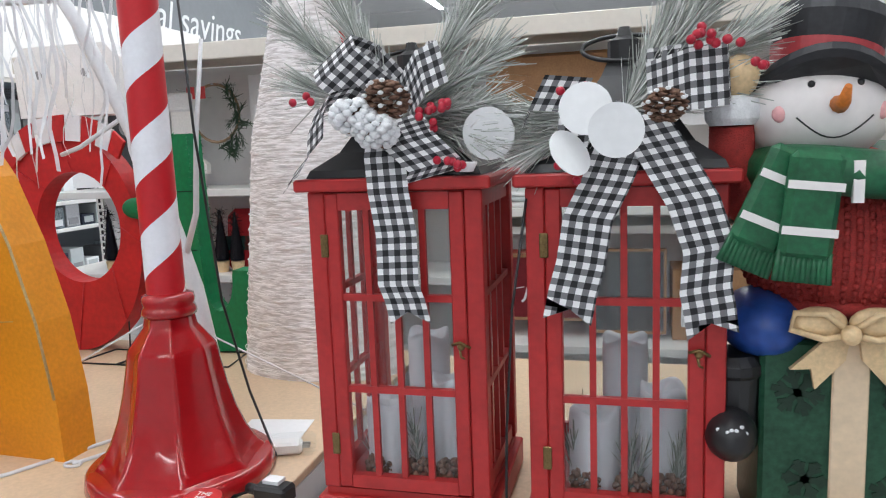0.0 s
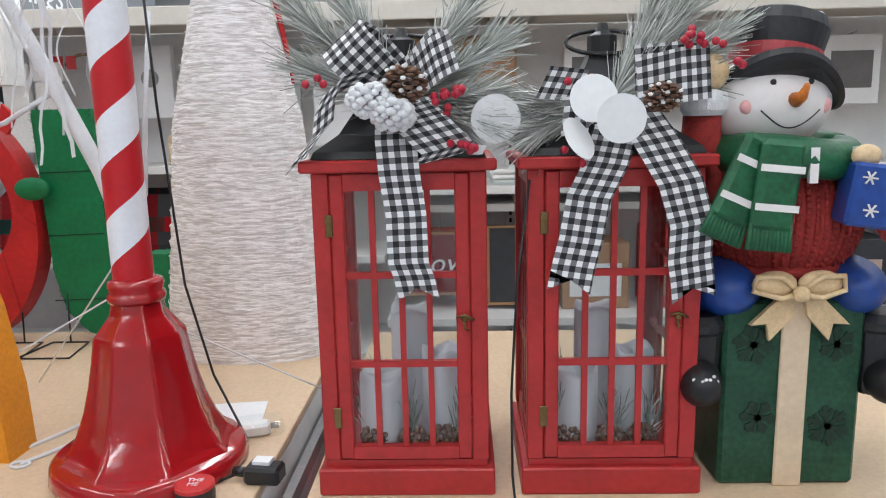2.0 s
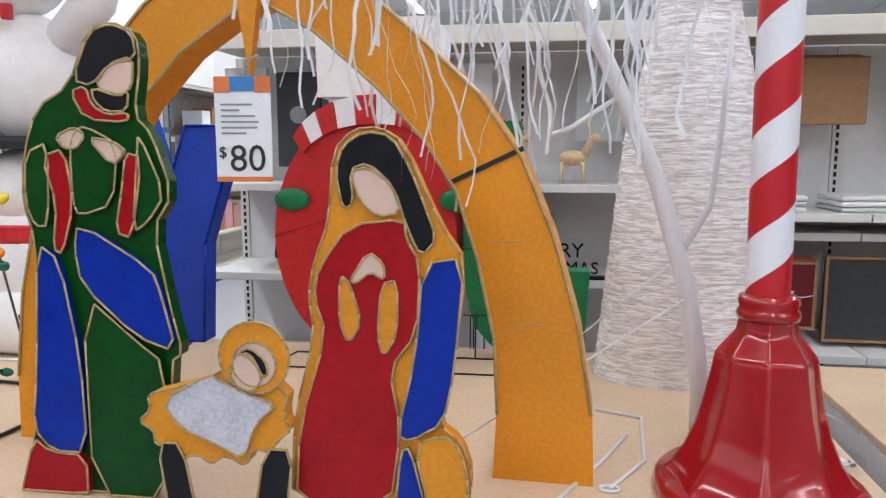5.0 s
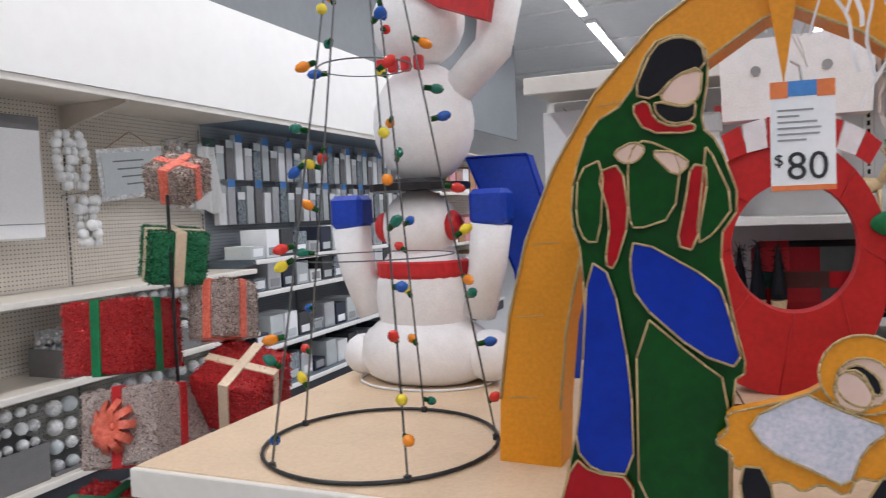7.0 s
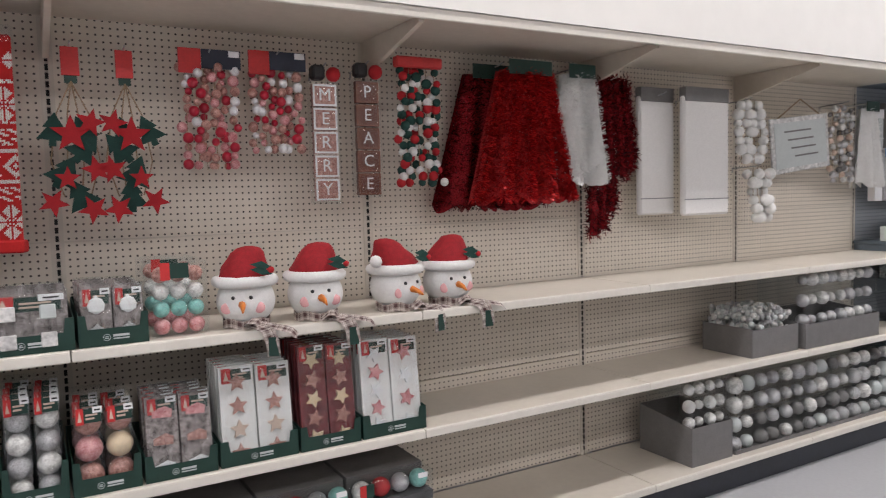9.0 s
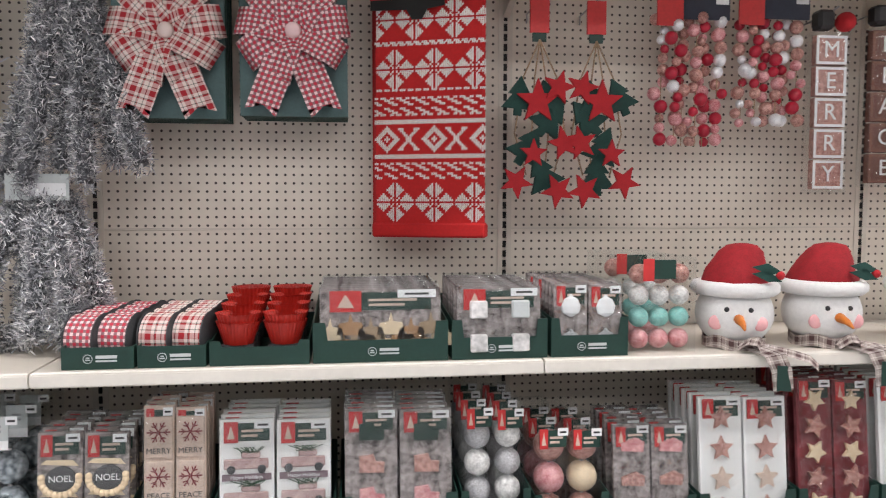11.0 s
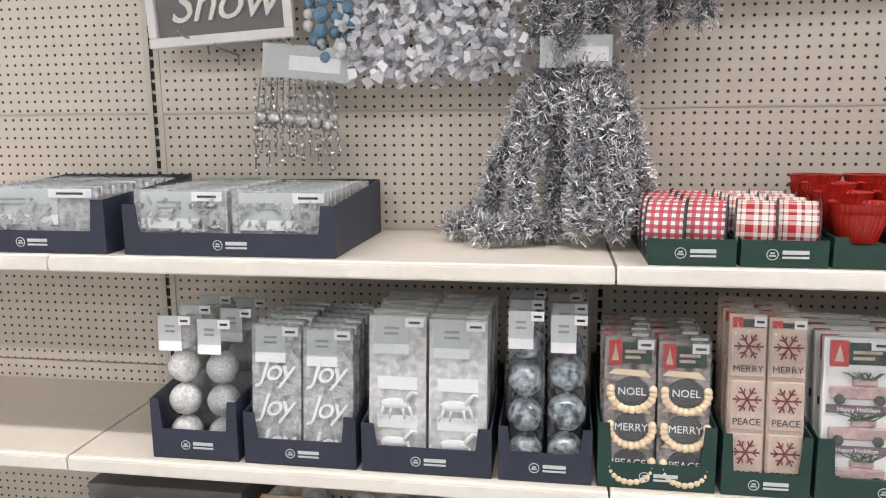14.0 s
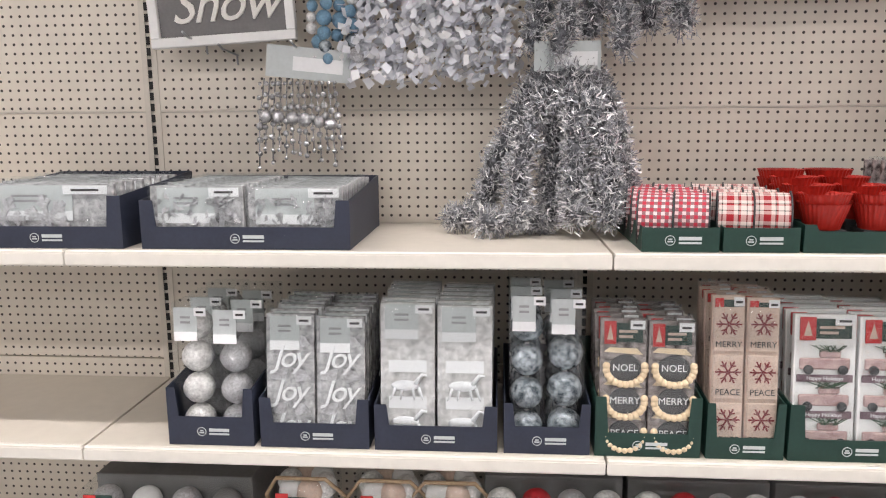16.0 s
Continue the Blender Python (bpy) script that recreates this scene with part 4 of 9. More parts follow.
# ---- striped lamp post with an eight-sided bell base ----
lp = thing("striped_post", pose(4.785, 2.868, T), "candy-striped red and white post on a glossy red bell base", "lamp post")
prof = [(0.152, 0.03), (0.146, 0.037), (0.136, 0.046), (0.118, 0.075), (0.102, 0.115), (0.09, 0.16), (0.081, 0.205), (0.076, 0.236), (0.073, 0.243), (0.066, 0.252), (0.046, 0.278), (0.042, 0.30)]
fine = []
for (ra, za), (rb, zb) in zip(prof, prof[1:]):
    fine += [(ra + (rb - ra) * k / 3, za + (zb - za) * k / 3) for k in range(3)]
fine.append(prof[-1])
bm = lathe(new_bm(), fine, 96)
for v in bm.verts:
    a = math.atan2(v.co.y, v.co.x) + 0.2
    w = (a % (math.pi / 4)) - math.pi / 8
    k = 0.985 * math.cos(math.pi / 8) / math.cos(w)
    k = 1 + (min(k, 0.985) - 0.985) * 1.35
    v.co.x *= k
    v.co.y *= k
for f in bm.faces:
    f.smooth = True
part("bell_base", bm, M["red_gloss"], lp, "glossy red eight-sided plastic base")
bm = lathe(new_bm(), [(0.162, 0.0), (0.165, 0.008), (0.162, 0.028), (0.155, 0.034)], 40)
part("foot_ring", bm, M["red_gloss"], lp, smooth=True)
bm = lathe(new_bm(), [(0.046, 0.298), (0.048, 0.306), (0.046, 0.312), (0.043, 0.316), (0.046, 0.326), (0.044, 0.334), (0.034, 0.338)], 24)
part("collar", bm, M["red_gloss"], lp, smooth=True)
bm = new_bm()
turns, per, seg = 9.4, 0.158, 28
for colour, lo, hi in ((0, 0.0, 0.52), (1, 0.52, 1.0)):
    rows = []
    for k in range(int(turns * seg) + 1):
        a = 2 * math.pi * k / seg
        row = []
        for e in range(4):
            z = 0.18 + per * (k / seg + lo + (hi - lo) * e / 3)
            row.append(bm.verts.new((0.033 * math.cos(a) - 0.008 * z, 0.033 * math.sin(a), z)))
        rows.append(row)
    for p, q in zip(rows, rows[1:]):
        for e in range(3):
            f = bm.faces.new((p[e], q[e], q[e + 1], p[e + 1]))
            f.material_index, f.smooth = colour, True
part("striped_pole", bm, [M["stripe_red"], M["stripe_white"]], lp, "pole with spiral red and white stripes")

# ---- netted white cone figure ----
cg = thing("netted_cone", pose(4.78, 3.52, T), "tall white cone wrapped in crinkled netting with red trim", "cone figure")
bm = new_bm()
seg, nz = 72, 120
rings = []
for k in range(nz + 1):
    z = 1.15 * k / nz
    hw = 0.222 - 0.06 * (z / 0.6) if z < 0.6 else 0.162 - 0.13 * ((z - 0.6) / 0.55)
    row = []
    for i in range(seg):
        a = 2 * math.pi * i / seg
        rr = 1 + 0.016 * noise.noise(Vector((a * 3, z * 70, 0))) + 0.012 * noise.noise(Vector((a * 14, z * 110, 4))) + (0.012 if 0.50 < z < 0.515 else 0)
        row.append(bm.verts.new((hw * rr * math.cos(a), 0.13 * (hw / 0.222) * rr * math.sin(a), z)))
    rings.append(row)
for a, b in zip(rings, rings[1:]):
    for i in range(seg):
        j = (i + 1) % seg
        f = bm.faces.new((a[i], a[j], b[j], b[i]))
        f.smooth = False
part("net_cover", bm, M["crinkle"], cg)
bm = new_bm()
for k in range(28):
    z = 0.02 + k * 0.0396
    hw = 0.225 - 0.06 * (z / 0.6) if z < 0.6 else 0.165 - 0.13 * ((z - 0.6) / 0.55)
    pts = [(hw * math.cos(a), 0.132 * (hw / 0.222) * math.sin(a), z + 0.006 * noise.noise(Vector((a * 6, k * 3.1, 1)))) for a in [math.pi + math.pi * q / 40 for q in range(41)]]
    tube(bm, pts, 0.0011, 4)
part("net_cords", bm, M["net"], cg)
bm = tube(new_bm(), [(0.085, -0.09, 1.15), (0.112, -0.085, 1.0), (0.135, -0.09, 0.86), (0.152, -0.085, 0.76), (0.163, -0.08, 0.68)], 0.012, 6, r_end=0.004)
part("red_trim", bm, M["red_cloth"], cg)


# ---- big cloth letters on wire frames ----
def arc(cx, cz, rx, rz, a0, a1, n):
    return [(cx + rx * math.cos(radians(a0 + (a1 - a0) * k / n)), cz + rz * math.sin(radians(a0 + (a1 - a0) * k / n))) for k in range(n + 1)]


def fringe(bm, pts, y0, n, r=0.008, mi=0):
    """Short tinsel hairs along an outline."""
    for (x0, z0), (x1, z1) in zip(pts, pts[1:] + pts[:1]):
        L = math.hypot(x1 - x0, z1 - z0)
        for k in range(max(2, int(L * n))):
            f = rng.random()
            p = Vector((x0 + (x1 - x0) * f, y0 + rng.choice((0, 0.07)), z0 + (z1 - z0) * f))
            d = Vector((rng.gauss(0, 1), rng.gauss(0, 1), rng.gauss(0, 1))).normalized() * r
            s = d.orthogonal().normalized() * 0.0013
            bm.faces.new([bm.verts.new(v) for v in (p - s, p + s, p + d)]).material_index = mi


j = thing("letter_j", pose(4.37, 3.60, T), "large green cloth letter with tinsel edging, on wire legs", "letter sign", "cloth letters")
out = [(-0.165, 0.635), (-0.005, 0.635), (0.01, 0.245)] + arc(0.058, 0.235, 0.048, 0.11, 180, 360, 10)[1:-1] + [(0.106, 0.245), (0.178, 0.245), (0.168, 0.06), (0.13, 0.01), (0.0, 0.005), (-0.07, 0.03), (-0.125, 0.09), (-0.15, 0.2)]
part("cloth_body", slab(new_bm(), out, 0, 0.07), M["green_cloth"], j)
bm = new_bm()
fringe(bm, out, 0, 600)
part("tinsel_edge", bm, M["tinsel_green"], j)
bm = new_bm()
for z in (0.12, 0.3, 0.47):
    part("seam", tube(new_bm(), [(-0.155, -0.002, z), (0.0, -0.002, z + 0.004)], 0.0015, 5), M["dark_green"], j)

o = thing("letter_o", pose(3.95, 3.58, T), "large red cloth ring letter with a round opening and leaf", "letter sign", "cloth letters")
bm = new_bm()
n = 48
oo, ii = arc(0, 0.33, 0.25, 0.33, 90, 450, n)[:-1], arc(0.04, 0.375, 0.145, 0.165, 90, 450, n)[:-1]
fr = [bm.verts.new((x, 0, z)) for x, z in oo] + [bm.verts.new((x, 0, z)) for x, z in ii]
bk = [bm.verts.new((x, 0.07, z)) for x, z in oo] + [bm.verts.new((x, 0.07, z)) for x, z in ii]
for k in range(n):
    q = (k + 1) % n
    bm.faces.new((fr[k], fr[q], fr[n + q], fr[n + k]))
    bm.faces.new((bk[q], bk[k], bk[n + k], bk[n + q]))
    bm.faces.new((fr[q], fr[k], bk[k], bk[q]))
    bm.faces.new((fr[n + k], fr[n + q], bk[n + q], bk[n + k]))
part("cloth_body", bm, M["red_cloth"], o)
for a in range(0, 360, 45):
    bm = new_bm()
    tube(bm, [(0.25 * math.cos(radians(a)), -0.002, 0.33 + 0.33 * math.sin(radians(a))), (0.04 + 0.147 * math.cos(radians(a)), -0.002, 0.375 + 0.167 * math.sin(radians(a)))], 0.0015, 5)
    part("seam", bm, M["stripe_red"], o)
for x, r in ((-0.195, 0), (0.255, 0)):
    bm = ball(new_bm(), (x, -0.01, 0.43), 0.05, 12, 8, sy=0.25, sz=0.62)
    part("leaf", bm, M["green_cloth"], o, "green cloth leaf")
for k in range(9):
    a = radians(28 + 15 * k)
    bm = slab(new_bm(), [(0.03 + 0.2 * math.cos(a), 0.52 + 0.11 * math.sin(a)), (0.03 + 0.2 * math.cos(a + 0.26), 0.52 + 0.11 * math.sin(a + 0.26)), (0.03 + 0.23 * math.cos(a + 0.24), 0.545 + 0.16 * math.sin(a + 0.24)), (0.03 + 0.23 * math.cos(a), 0.545 + 0.16 * math.sin(a))], -0.012, -0.001)
    part("scarf_bar", bm, M["stripe_white"] if k % 2 else M["red_cloth"], o)
part("white_head", slab(new_bm(), [(-0.12, 0.70), (-0.125, 0.86), (-0.09, 0.90), (0.19, 0.90), (0.225, 0.86), (0.215, 0.70)], 0.0, 0.08), M["net"], o, "white mesh snowman head")
for x in (-0.04, 0.12):
    part("eye_button", lathe(new_bm(), [(0.012, 0), (0.012, 0.004)], 14, m=pose(x, -0.0005, 0.82, 90, 0, 0)), M["greyink"], o)

yl = thing("letter_y", pose(3.35, 3.66, T), "large blue cloth letter on wire legs", "letter sign", "cloth letters")
out = [(-0.25, 0.66), (-0.06, 0.66), (0.0, 0.46), (0.06, 0.63), (0.22, 0.63), (0.105, 0.29), (0.09, 0.0), (-0.08, 0.0), (-0.09, 0.19), (-0.11, 0.32)]
part("cloth_body", slab(new_bm(), out, 0, 0.07), M["blue_cloth"], yl)
bm = new_bm()
for a, b in zip(out, out[1:] + out[:1]):
    tube(bm, [(a[0], -0.002, a[1]), (b[0], -0.002, b[1])], 0.004, 6)
part("edge_cord", bm, M["fig_blue"], yl)


# outlines of the flat cut-out figures, in metres across and up from their feet
SHAPES = {
    "joseph": [(-0.121, -0.032), (-0.086, 0.118), (-0.061, 0.219), (-0.065, 0.424), (-0.081, 0.477), (-0.075, 0.547), (-0.047, 0.625), (0.012, 0.658), (0.048, 0.741), (0.088, 0.752), (0.127, 0.733), (0.131, 0.687), (0.117, 0.612), (0.143, 0.586), (0.173, 0.493), (0.138, 0.442), (0.16, 0.314), (0.177, 0.244), (0.155, 0.228), (0.15, -0.009)],
    "joseph_hair": [(0.021, 0.666), (0.053, 0.737), (0.088, 0.748), (0.122, 0.734), (0.128, 0.696), (0.083, 0.689), (0.052, 0.657)],
    "joseph_face": [(0.057, 0.656), (0.083, 0.689), (0.122, 0.7), (0.119, 0.654), (0.096, 0.642)],
    "joseph_beard": [(0.052, 0.655), (0.096, 0.64), (0.113, 0.65), (0.109, 0.619), (0.074, 0.618), (0.055, 0.635)],
    "joseph_collar": [(0.017, 0.649), (0.043, 0.657), (0.052, 0.627), (0.078, 0.613), (0.111, 0.617), (0.109, 0.602), (0.039, 0.607)],
    "joseph_arm": [(-0.072, 0.477), (-0.066, 0.556), (-0.025, 0.573), (-0.035, 0.442), (-0.058, 0.442)],
    "joseph_arm2": [(0.126, 0.587), (0.164, 0.493), (0.134, 0.451), (0.108, 0.434), (0.122, 0.553)],
    "joseph_chest": [(0.011, 0.563), (0.021, 0.589), (0.039, 0.597), (0.091, 0.57), (0.078, 0.477), (0.02, 0.459), (0.011, 0.477)],
    "joseph_sleeve": [(-0.037, 0.551), (0.002, 0.563), (0.012, 0.477), (-0.013, 0.398), (-0.028, 0.406), (-0.017, 0.477)],
    "joseph_sleeve2": [(0.104, 0.557), (0.13, 0.549), (0.108, 0.425), (0.08, 0.434), (0.095, 0.502)],
    "joseph_hand": [(-0.011, 0.581), (0.021, 0.596), (0.04, 0.584), (0.025, 0.563), (0.002, 0.563)],
    "joseph_hand2": [(0.043, 0.58), (0.083, 0.575), (0.104, 0.557), (0.082, 0.536)],
    "joseph_sash": [(0.019, 0.449), (0.138, 0.378), (0.151, 0.34), (0.172, 0.248), (0.107, 0.27), (0.019, 0.35), (0.01, 0.407)],
    "joseph_cloak": [(-0.054, 0.415), (-0.017, 0.389), (0.008, 0.23), (0.009, 0.074), (-0.053, 0.074), (-0.084, 0.109), (-0.07, 0.209)],
    "joseph_robe": [(0.018, 0.337), (0.107, 0.261), (0.151, 0.228), (0.148, 0.0), (0.015, -0.011)],
    "joseph_hem": [(-0.086, 0.095), (-0.058, 0.072), (0.007, 0.069), (0.006, -0.012), (-0.121, -0.023)],
    "mary": [(-0.13, 0.014), (-0.121, 0.163), (-0.086, 0.292), (-0.095, 0.345), (-0.085, 0.398), (-0.061, 0.458), (-0.053, 0.558), (-0.023, 0.589), (0.016, 0.592), (0.05, 0.57), (0.103, 0.452), (0.139, 0.402), (0.116, 0.228), (0.098, 0.16), (0.133, 0.135), (0.149, 0.085), (0.141, 0.019)],
    "mary_hair": [(-0.049, 0.529), (-0.038, 0.566), (-0.006, 0.586), (0.033, 0.58), (0.06, 0.533), (0.079, 0.484), (0.097, 0.435), (0.074, 0.409), (0.054, 0.451), (0.036, 0.509), (-0.001, 0.542), (-0.028, 0.533), (-0.023, 0.484), (-0.039, 0.475)],
    "mary_face": [(-0.028, 0.529), (-0.001, 0.537), (0.032, 0.513), (0.047, 0.472), (0.011, 0.466), (-0.014, 0.488)],
    "mary_robe": [(-0.03, 0.454), (0.051, 0.463), (0.053, 0.434), (0.073, 0.401), (0.068, 0.297), (0.026, 0.243), (0.043, 0.153), (0.025, 0.025), (-0.12, 0.02), (-0.113, 0.145), (-0.067, 0.293), (-0.085, 0.346), (-0.077, 0.389)],
    "mary_sleeve": [(-0.045, 0.381), (-0.03, 0.369), (-0.014, 0.312), (-0.034, 0.278), (-0.047, 0.311)],
    "mary_sleeve2": [(0.017, 0.37), (0.04, 0.375), (0.039, 0.296), (0.018, 0.26), (0.01, 0.295)],
    "mary_hands": [(-0.03, 0.373), (-0.002, 0.416), (0.02, 0.4), (0.022, 0.374), (0.001, 0.387), (-0.021, 0.369)],
    "mary_cloak": [(0.078, 0.40), (0.137, 0.41), (0.122, 0.24), (0.106, 0.165), (0.056, 0.135), (0.038, 0.144), (0.066, 0.262)],
    "mary_cloak2": [(0.043, 0.12), (0.057, 0.126), (0.081, 0.029), (0.078, 0.019), (0.034, 0.021)],
    "mary_train": [(0.063, 0.131), (0.107, 0.149), (0.133, 0.125), (0.144, 0.071), (0.137, 0.023), (0.087, 0.023)],
    "manger": [(-0.114, 0.194), (-0.077, 0.204), (-0.012, 0.224), (0.019, 0.245), (0.109, 0.21), (0.101, 0.169), (0.113, 0.15), (0.09, 0.132), (0.079, 0.113), (0.051, 0.118), (0.04, 0.088), (0.008, 0.105), (-0.016, 0.088), (-0.036, 0.103), (-0.065, 0.095), (-0.077, 0.113), (-0.106, 0.115), (-0.106, 0.136), (-0.131, 0.151), (-0.11, 0.169)],
    "cloth": [(-0.087, 0.187), (-0.012, 0.232), (0.008, 0.221), (0.043, 0.206), (0.094, 0.189), (0.059, 0.159), (0.04, 0.102), (0.0, 0.122), (-0.061, 0.147)],
    "baby_face": [(0.023, 0.238), (0.031, 0.262), (0.055, 0.267), (0.073, 0.232), (0.059, 0.207), (0.031, 0.214)],
    "baby_hair": [(0.035, 0.266), (0.055, 0.275), (0.078, 0.256), (0.082, 0.236), (0.073, 0.23), (0.059, 0.255)],
}
HALO = [(0.06, 0.259), (0.114, 0.261)]


def cutout(name, ox, oy, layers, label, thick=0.026):
    """A flat padded figure: a gold-edged back shape with coloured cloth panels laid on it. One plain mesh."""
    bm = new_bm()
    mats = []
    for k, (shape, material) in enumerate(layers):
        if material not in mats:
            mats.append(material)
        pts = SHAPES[shape]
        if len(pts) < 20 or k == 0:
            pts = [q for a, b in zip(pts, pts[1:] + pts[:1]) for q in ((a[0] * 0.78 + b[0] * 0.22, a[1] * 0.78 + b[1] * 0.22), (a[0] * 0.22 + b[0] * 0.78, a[1] * 0.22 + b[1] * 0.78))]
        pts = [(x, max(z, 0.0)) for x, z in pts]
        y = 0.0 if k == 0 else -0.003 - 0.0006 * k
        slab(bm, pts, y, thick if k == 0 else -0.0004, mi=mats.index(material))
        cut = pts + pts[:1]
        for a, b in zip(cut, cut[1:]):
            if a != b:
                if M["gold_edge"] not in mats:
                    mats.append(M["gold_edge"])
                tube(bm, [(a[0], y - 0.001, a[1] + (0.003 if a[1] == 0 else 0)), (b[0], y - 0.001, b[1] + (0.003 if b[1] == 0 else 0))], 0.0019, 5, mi=mats.index(M["gold_edge"]))
    return solo(name, bm, mats, pose(ox, oy, T), label, "cutout figure", "nativity figures")


cutout("standing_figure", 3.70, 2.73, [("joseph", M["fig_green"]), ("joseph_hair", M["fig_black"]), ("joseph_face", M["skin"]), ("joseph_beard", M["fig_black"]), ("joseph_collar", M["fig_red"]), ("joseph_arm", M["fig_green"]), ("joseph_arm2", M["fig_green"]), ("joseph_chest", M["fig_green"]), ("joseph_sleeve", M["fig_red"]), ("joseph_sleeve2", M["fig_red"]), ("joseph_hand", M["skin"]), ("joseph_hand2", M["skin"]), ("joseph_robe", M["fig_green"]), ("joseph_sash", M["fig_blue"]), ("joseph_cloak", M["fig_blue"]), ("joseph_hem", M["fig_red"])], "standing nativity cutout in green, blue and red satin")
cutout("kneeling_figure", 4.19, 2.70, [("mary", M["arch"]), ("mary_hair", M["fig_black"]), ("mary_face", M["skin"]), ("mary_robe", M["fig_red"]), ("mary_sleeve", M["arch"]), ("mary_sleeve2", M["arch"]), ("mary_hands", M["skin"]), ("mary_cloak", M["fig_blue"]), ("mary_cloak2", M["fig_blue"]), ("mary_train", M["arch"])], "kneeling nativity cutout in red satin with blue cloak")
SHAPES["manger_leg"] = [(-0.085, 0.0), (-0.04, 0.0), (-0.06, 0.12), (-0.1, 0.12)]
SHAPES["manger_leg2"] = [(0.05, 0.0), (0.10, 0.0), (0.115, 0.12), (0.07, 0.12)]
HC, HR = (HALO[0][0], HALO[0][1]), HALO[1][0] - HALO[0][0]
SHAPES["halo"] = [(HC[0] + HR * math.cos(a), HC[1] + HR * math.sin(a)) for a in [2 * math.pi * k / 24 for k in range(24)]]
SHAPES["halo_in"] = [(HC[0] + HR * 0.62 * math.cos(a), HC[1] - 0.01 + HR * 0.62 * math.sin(a)) for a in [2 * math.pi * k / 20 for k in range(20)]]
cutout("manger_figure", 3.96, 2.675, [("manger", M["arch"]), ("manger_leg", M["fig_black"]), ("manger_leg2", M["fig_black"]), ("halo", M["arch"]), ("halo_in", M["skin"]), ("baby_hair", M["fig_black"]), ("baby_face", M["skin"]), ("cloth", M["irid"])], "small manger cutout with amber halo and pearly cloth", 0.03)

# amber stable arch with a star at its top
ar = thing("stable_arch", pose(3.94, 2.90, T, 0, 0, -3), "tall amber cloth stable arch over the nativity figures", "arch")
spine = [(-0.46, 0.0, 0.125), (-0.455, 0.12, 0.125), (-0.435, 0.28, 0.12), (-0.40, 0.42, 0.115), (-0.345, 0.55, 0.11), (-0.27, 0.67, 0.11), (-0.17, 0.77, 0.11), (-0.05, 0.845, 0.11), (0.03, 0.86, 0.11), (0.14, 0.80, 0.11), (0.25, 0.705, 0.11), (0.345, 0.61, 0.12), (0.405, 0.52, 0.125), (0.45, 0.40, 0.135), (0.485, 0.26, 0.145), (0.50, 0.12, 0.16), (0.50, 0.0, 0.17)]
bm = new_bm()
rows = []
for k, (x, z, w) in enumerate(spine):
    a, b = spine[max(k - 1, 0)], spine[min(k + 1, len(spine) - 1)]
    d = Vector((b[0] - a[0], 0, b[1] - a[1])).normalized()
    nrm = Vector((-d.z, 0, d.x)) if 0 < k < len(spine) - 1 else Vector((-1 if k == 0 else 1, 0, 0))
    p = Vector((x, 0, z))
    rows.append([bm.verts.new(p + nrm * w / 2), bm.verts.new(p - nrm * w / 2), bm.verts.new(p - nrm * w / 2 + Vector((0, 0.08, 0))), bm.verts.new(p + nrm * w / 2 + Vector((0, 0.08, 0)))])
for a, b in zip(rows, rows[1:]):
    for i in range(4):
        bm.faces.new((a[i], a[(i + 1) % 4], b[(i + 1) % 4], b[i]))
bm.faces.new(rows[0]), bm.faces.new(rows[-1][::-1])
part("cloth_body", bm, M["arch"], ar)
bm = new_bm()
for i in (0, 1):
    pts = []
    for k, (x, z, w) in enumerate(spine):
        a, b = spine[max(k - 1, 0)], spine[min(k + 1, len(spine) - 1)]
        d = Vector((b[0] - a[0], 0, b[1] - a[1])).normalized()
        nrm = Vector((-d.z, 0, d.x))
        pts.append(Vector((x, -0.002, z + (0.004 if z == 0 else 0))) + nrm * (w / 2 - 0.002) * (1 if i else -1) * (1 if 0 < k < len(spine) - 1 else 1))
    tube(bm, pts[1:-1], 0.003, 5)
part("edge_piping", bm, M["gold_edge"], ar)
bm = box(new_bm(), -0.065, 0.065, -0.003, 0.0005, -0.004, 0.004, m=pose(0.402, 0, 0.535, 0, -25, 0))
part("hinge_seam", bm, M["black"], ar)
bm = new_bm()
for k in (1, 2, 3, 5, 9, 13, 14):
    x, z, w = spine[k]
    tube(bm, [(x - w * 0.35, -0.0015, z + 0.01), (x + w * 0.1, -0.0015, z + 0.014)], 0.001, 4)
part("stitch_lines", bm, M["gold_edge"], ar)
bm = slab(new_bm(), [(-0.03, 0.88), (0.0, 1.0), (0.03, 0.88), (0.0, 0.685)], -0.02, -0.002)
part("star", bm, M["arch"], ar, "long amber star point")
# price card on the arch
pc = thing("price_card", pose(3.96, 2.80, T, 0, 0, 6), "white and orange price card hung on the arch", "price card")
part("card", box(new_bm(), -0.045, 0.045, 0, 0.0015, 0.51, 0.675), M["paper"], pc)
part("header", box(box(new_bm(), -0.045, -0.02, -0.0012, -0.0002, 0.65, 0.675), 0.02, 0.045, -0.0012, -0.0002, 0.65, 0.675), M["tag_orange"], pc)
part("header", box(new_bm(), -0.02, 0.02, -0.0012, -0.0002, 0.652, 0.675), M["tag_blue"], pc)
part("footer", box(new_bm(), -0.045, 0.045, -0.0012, -0.0002, 0.51, 0.518), M["tag_orange"], pc)
lettering("80", 0.06, M["ink"], pc, pose(0.006, -0.0012, 0.545), 0.0006, label="large black price numerals")
lettering("$", 0.025, M["ink"], pc, pose(-0.034, -0.0012, 0.556), 0.0006)
for k in range(6):
    part("print_line", box(new_bm(), -0.035, -0.035 + (0.05, 0.03, 0.055, 0.06, 0.058, 0.04)[k], -0.001, -0.0002, 0.63 - k * 0.009, 0.633 - k * 0.009), M["greyink"], pc)
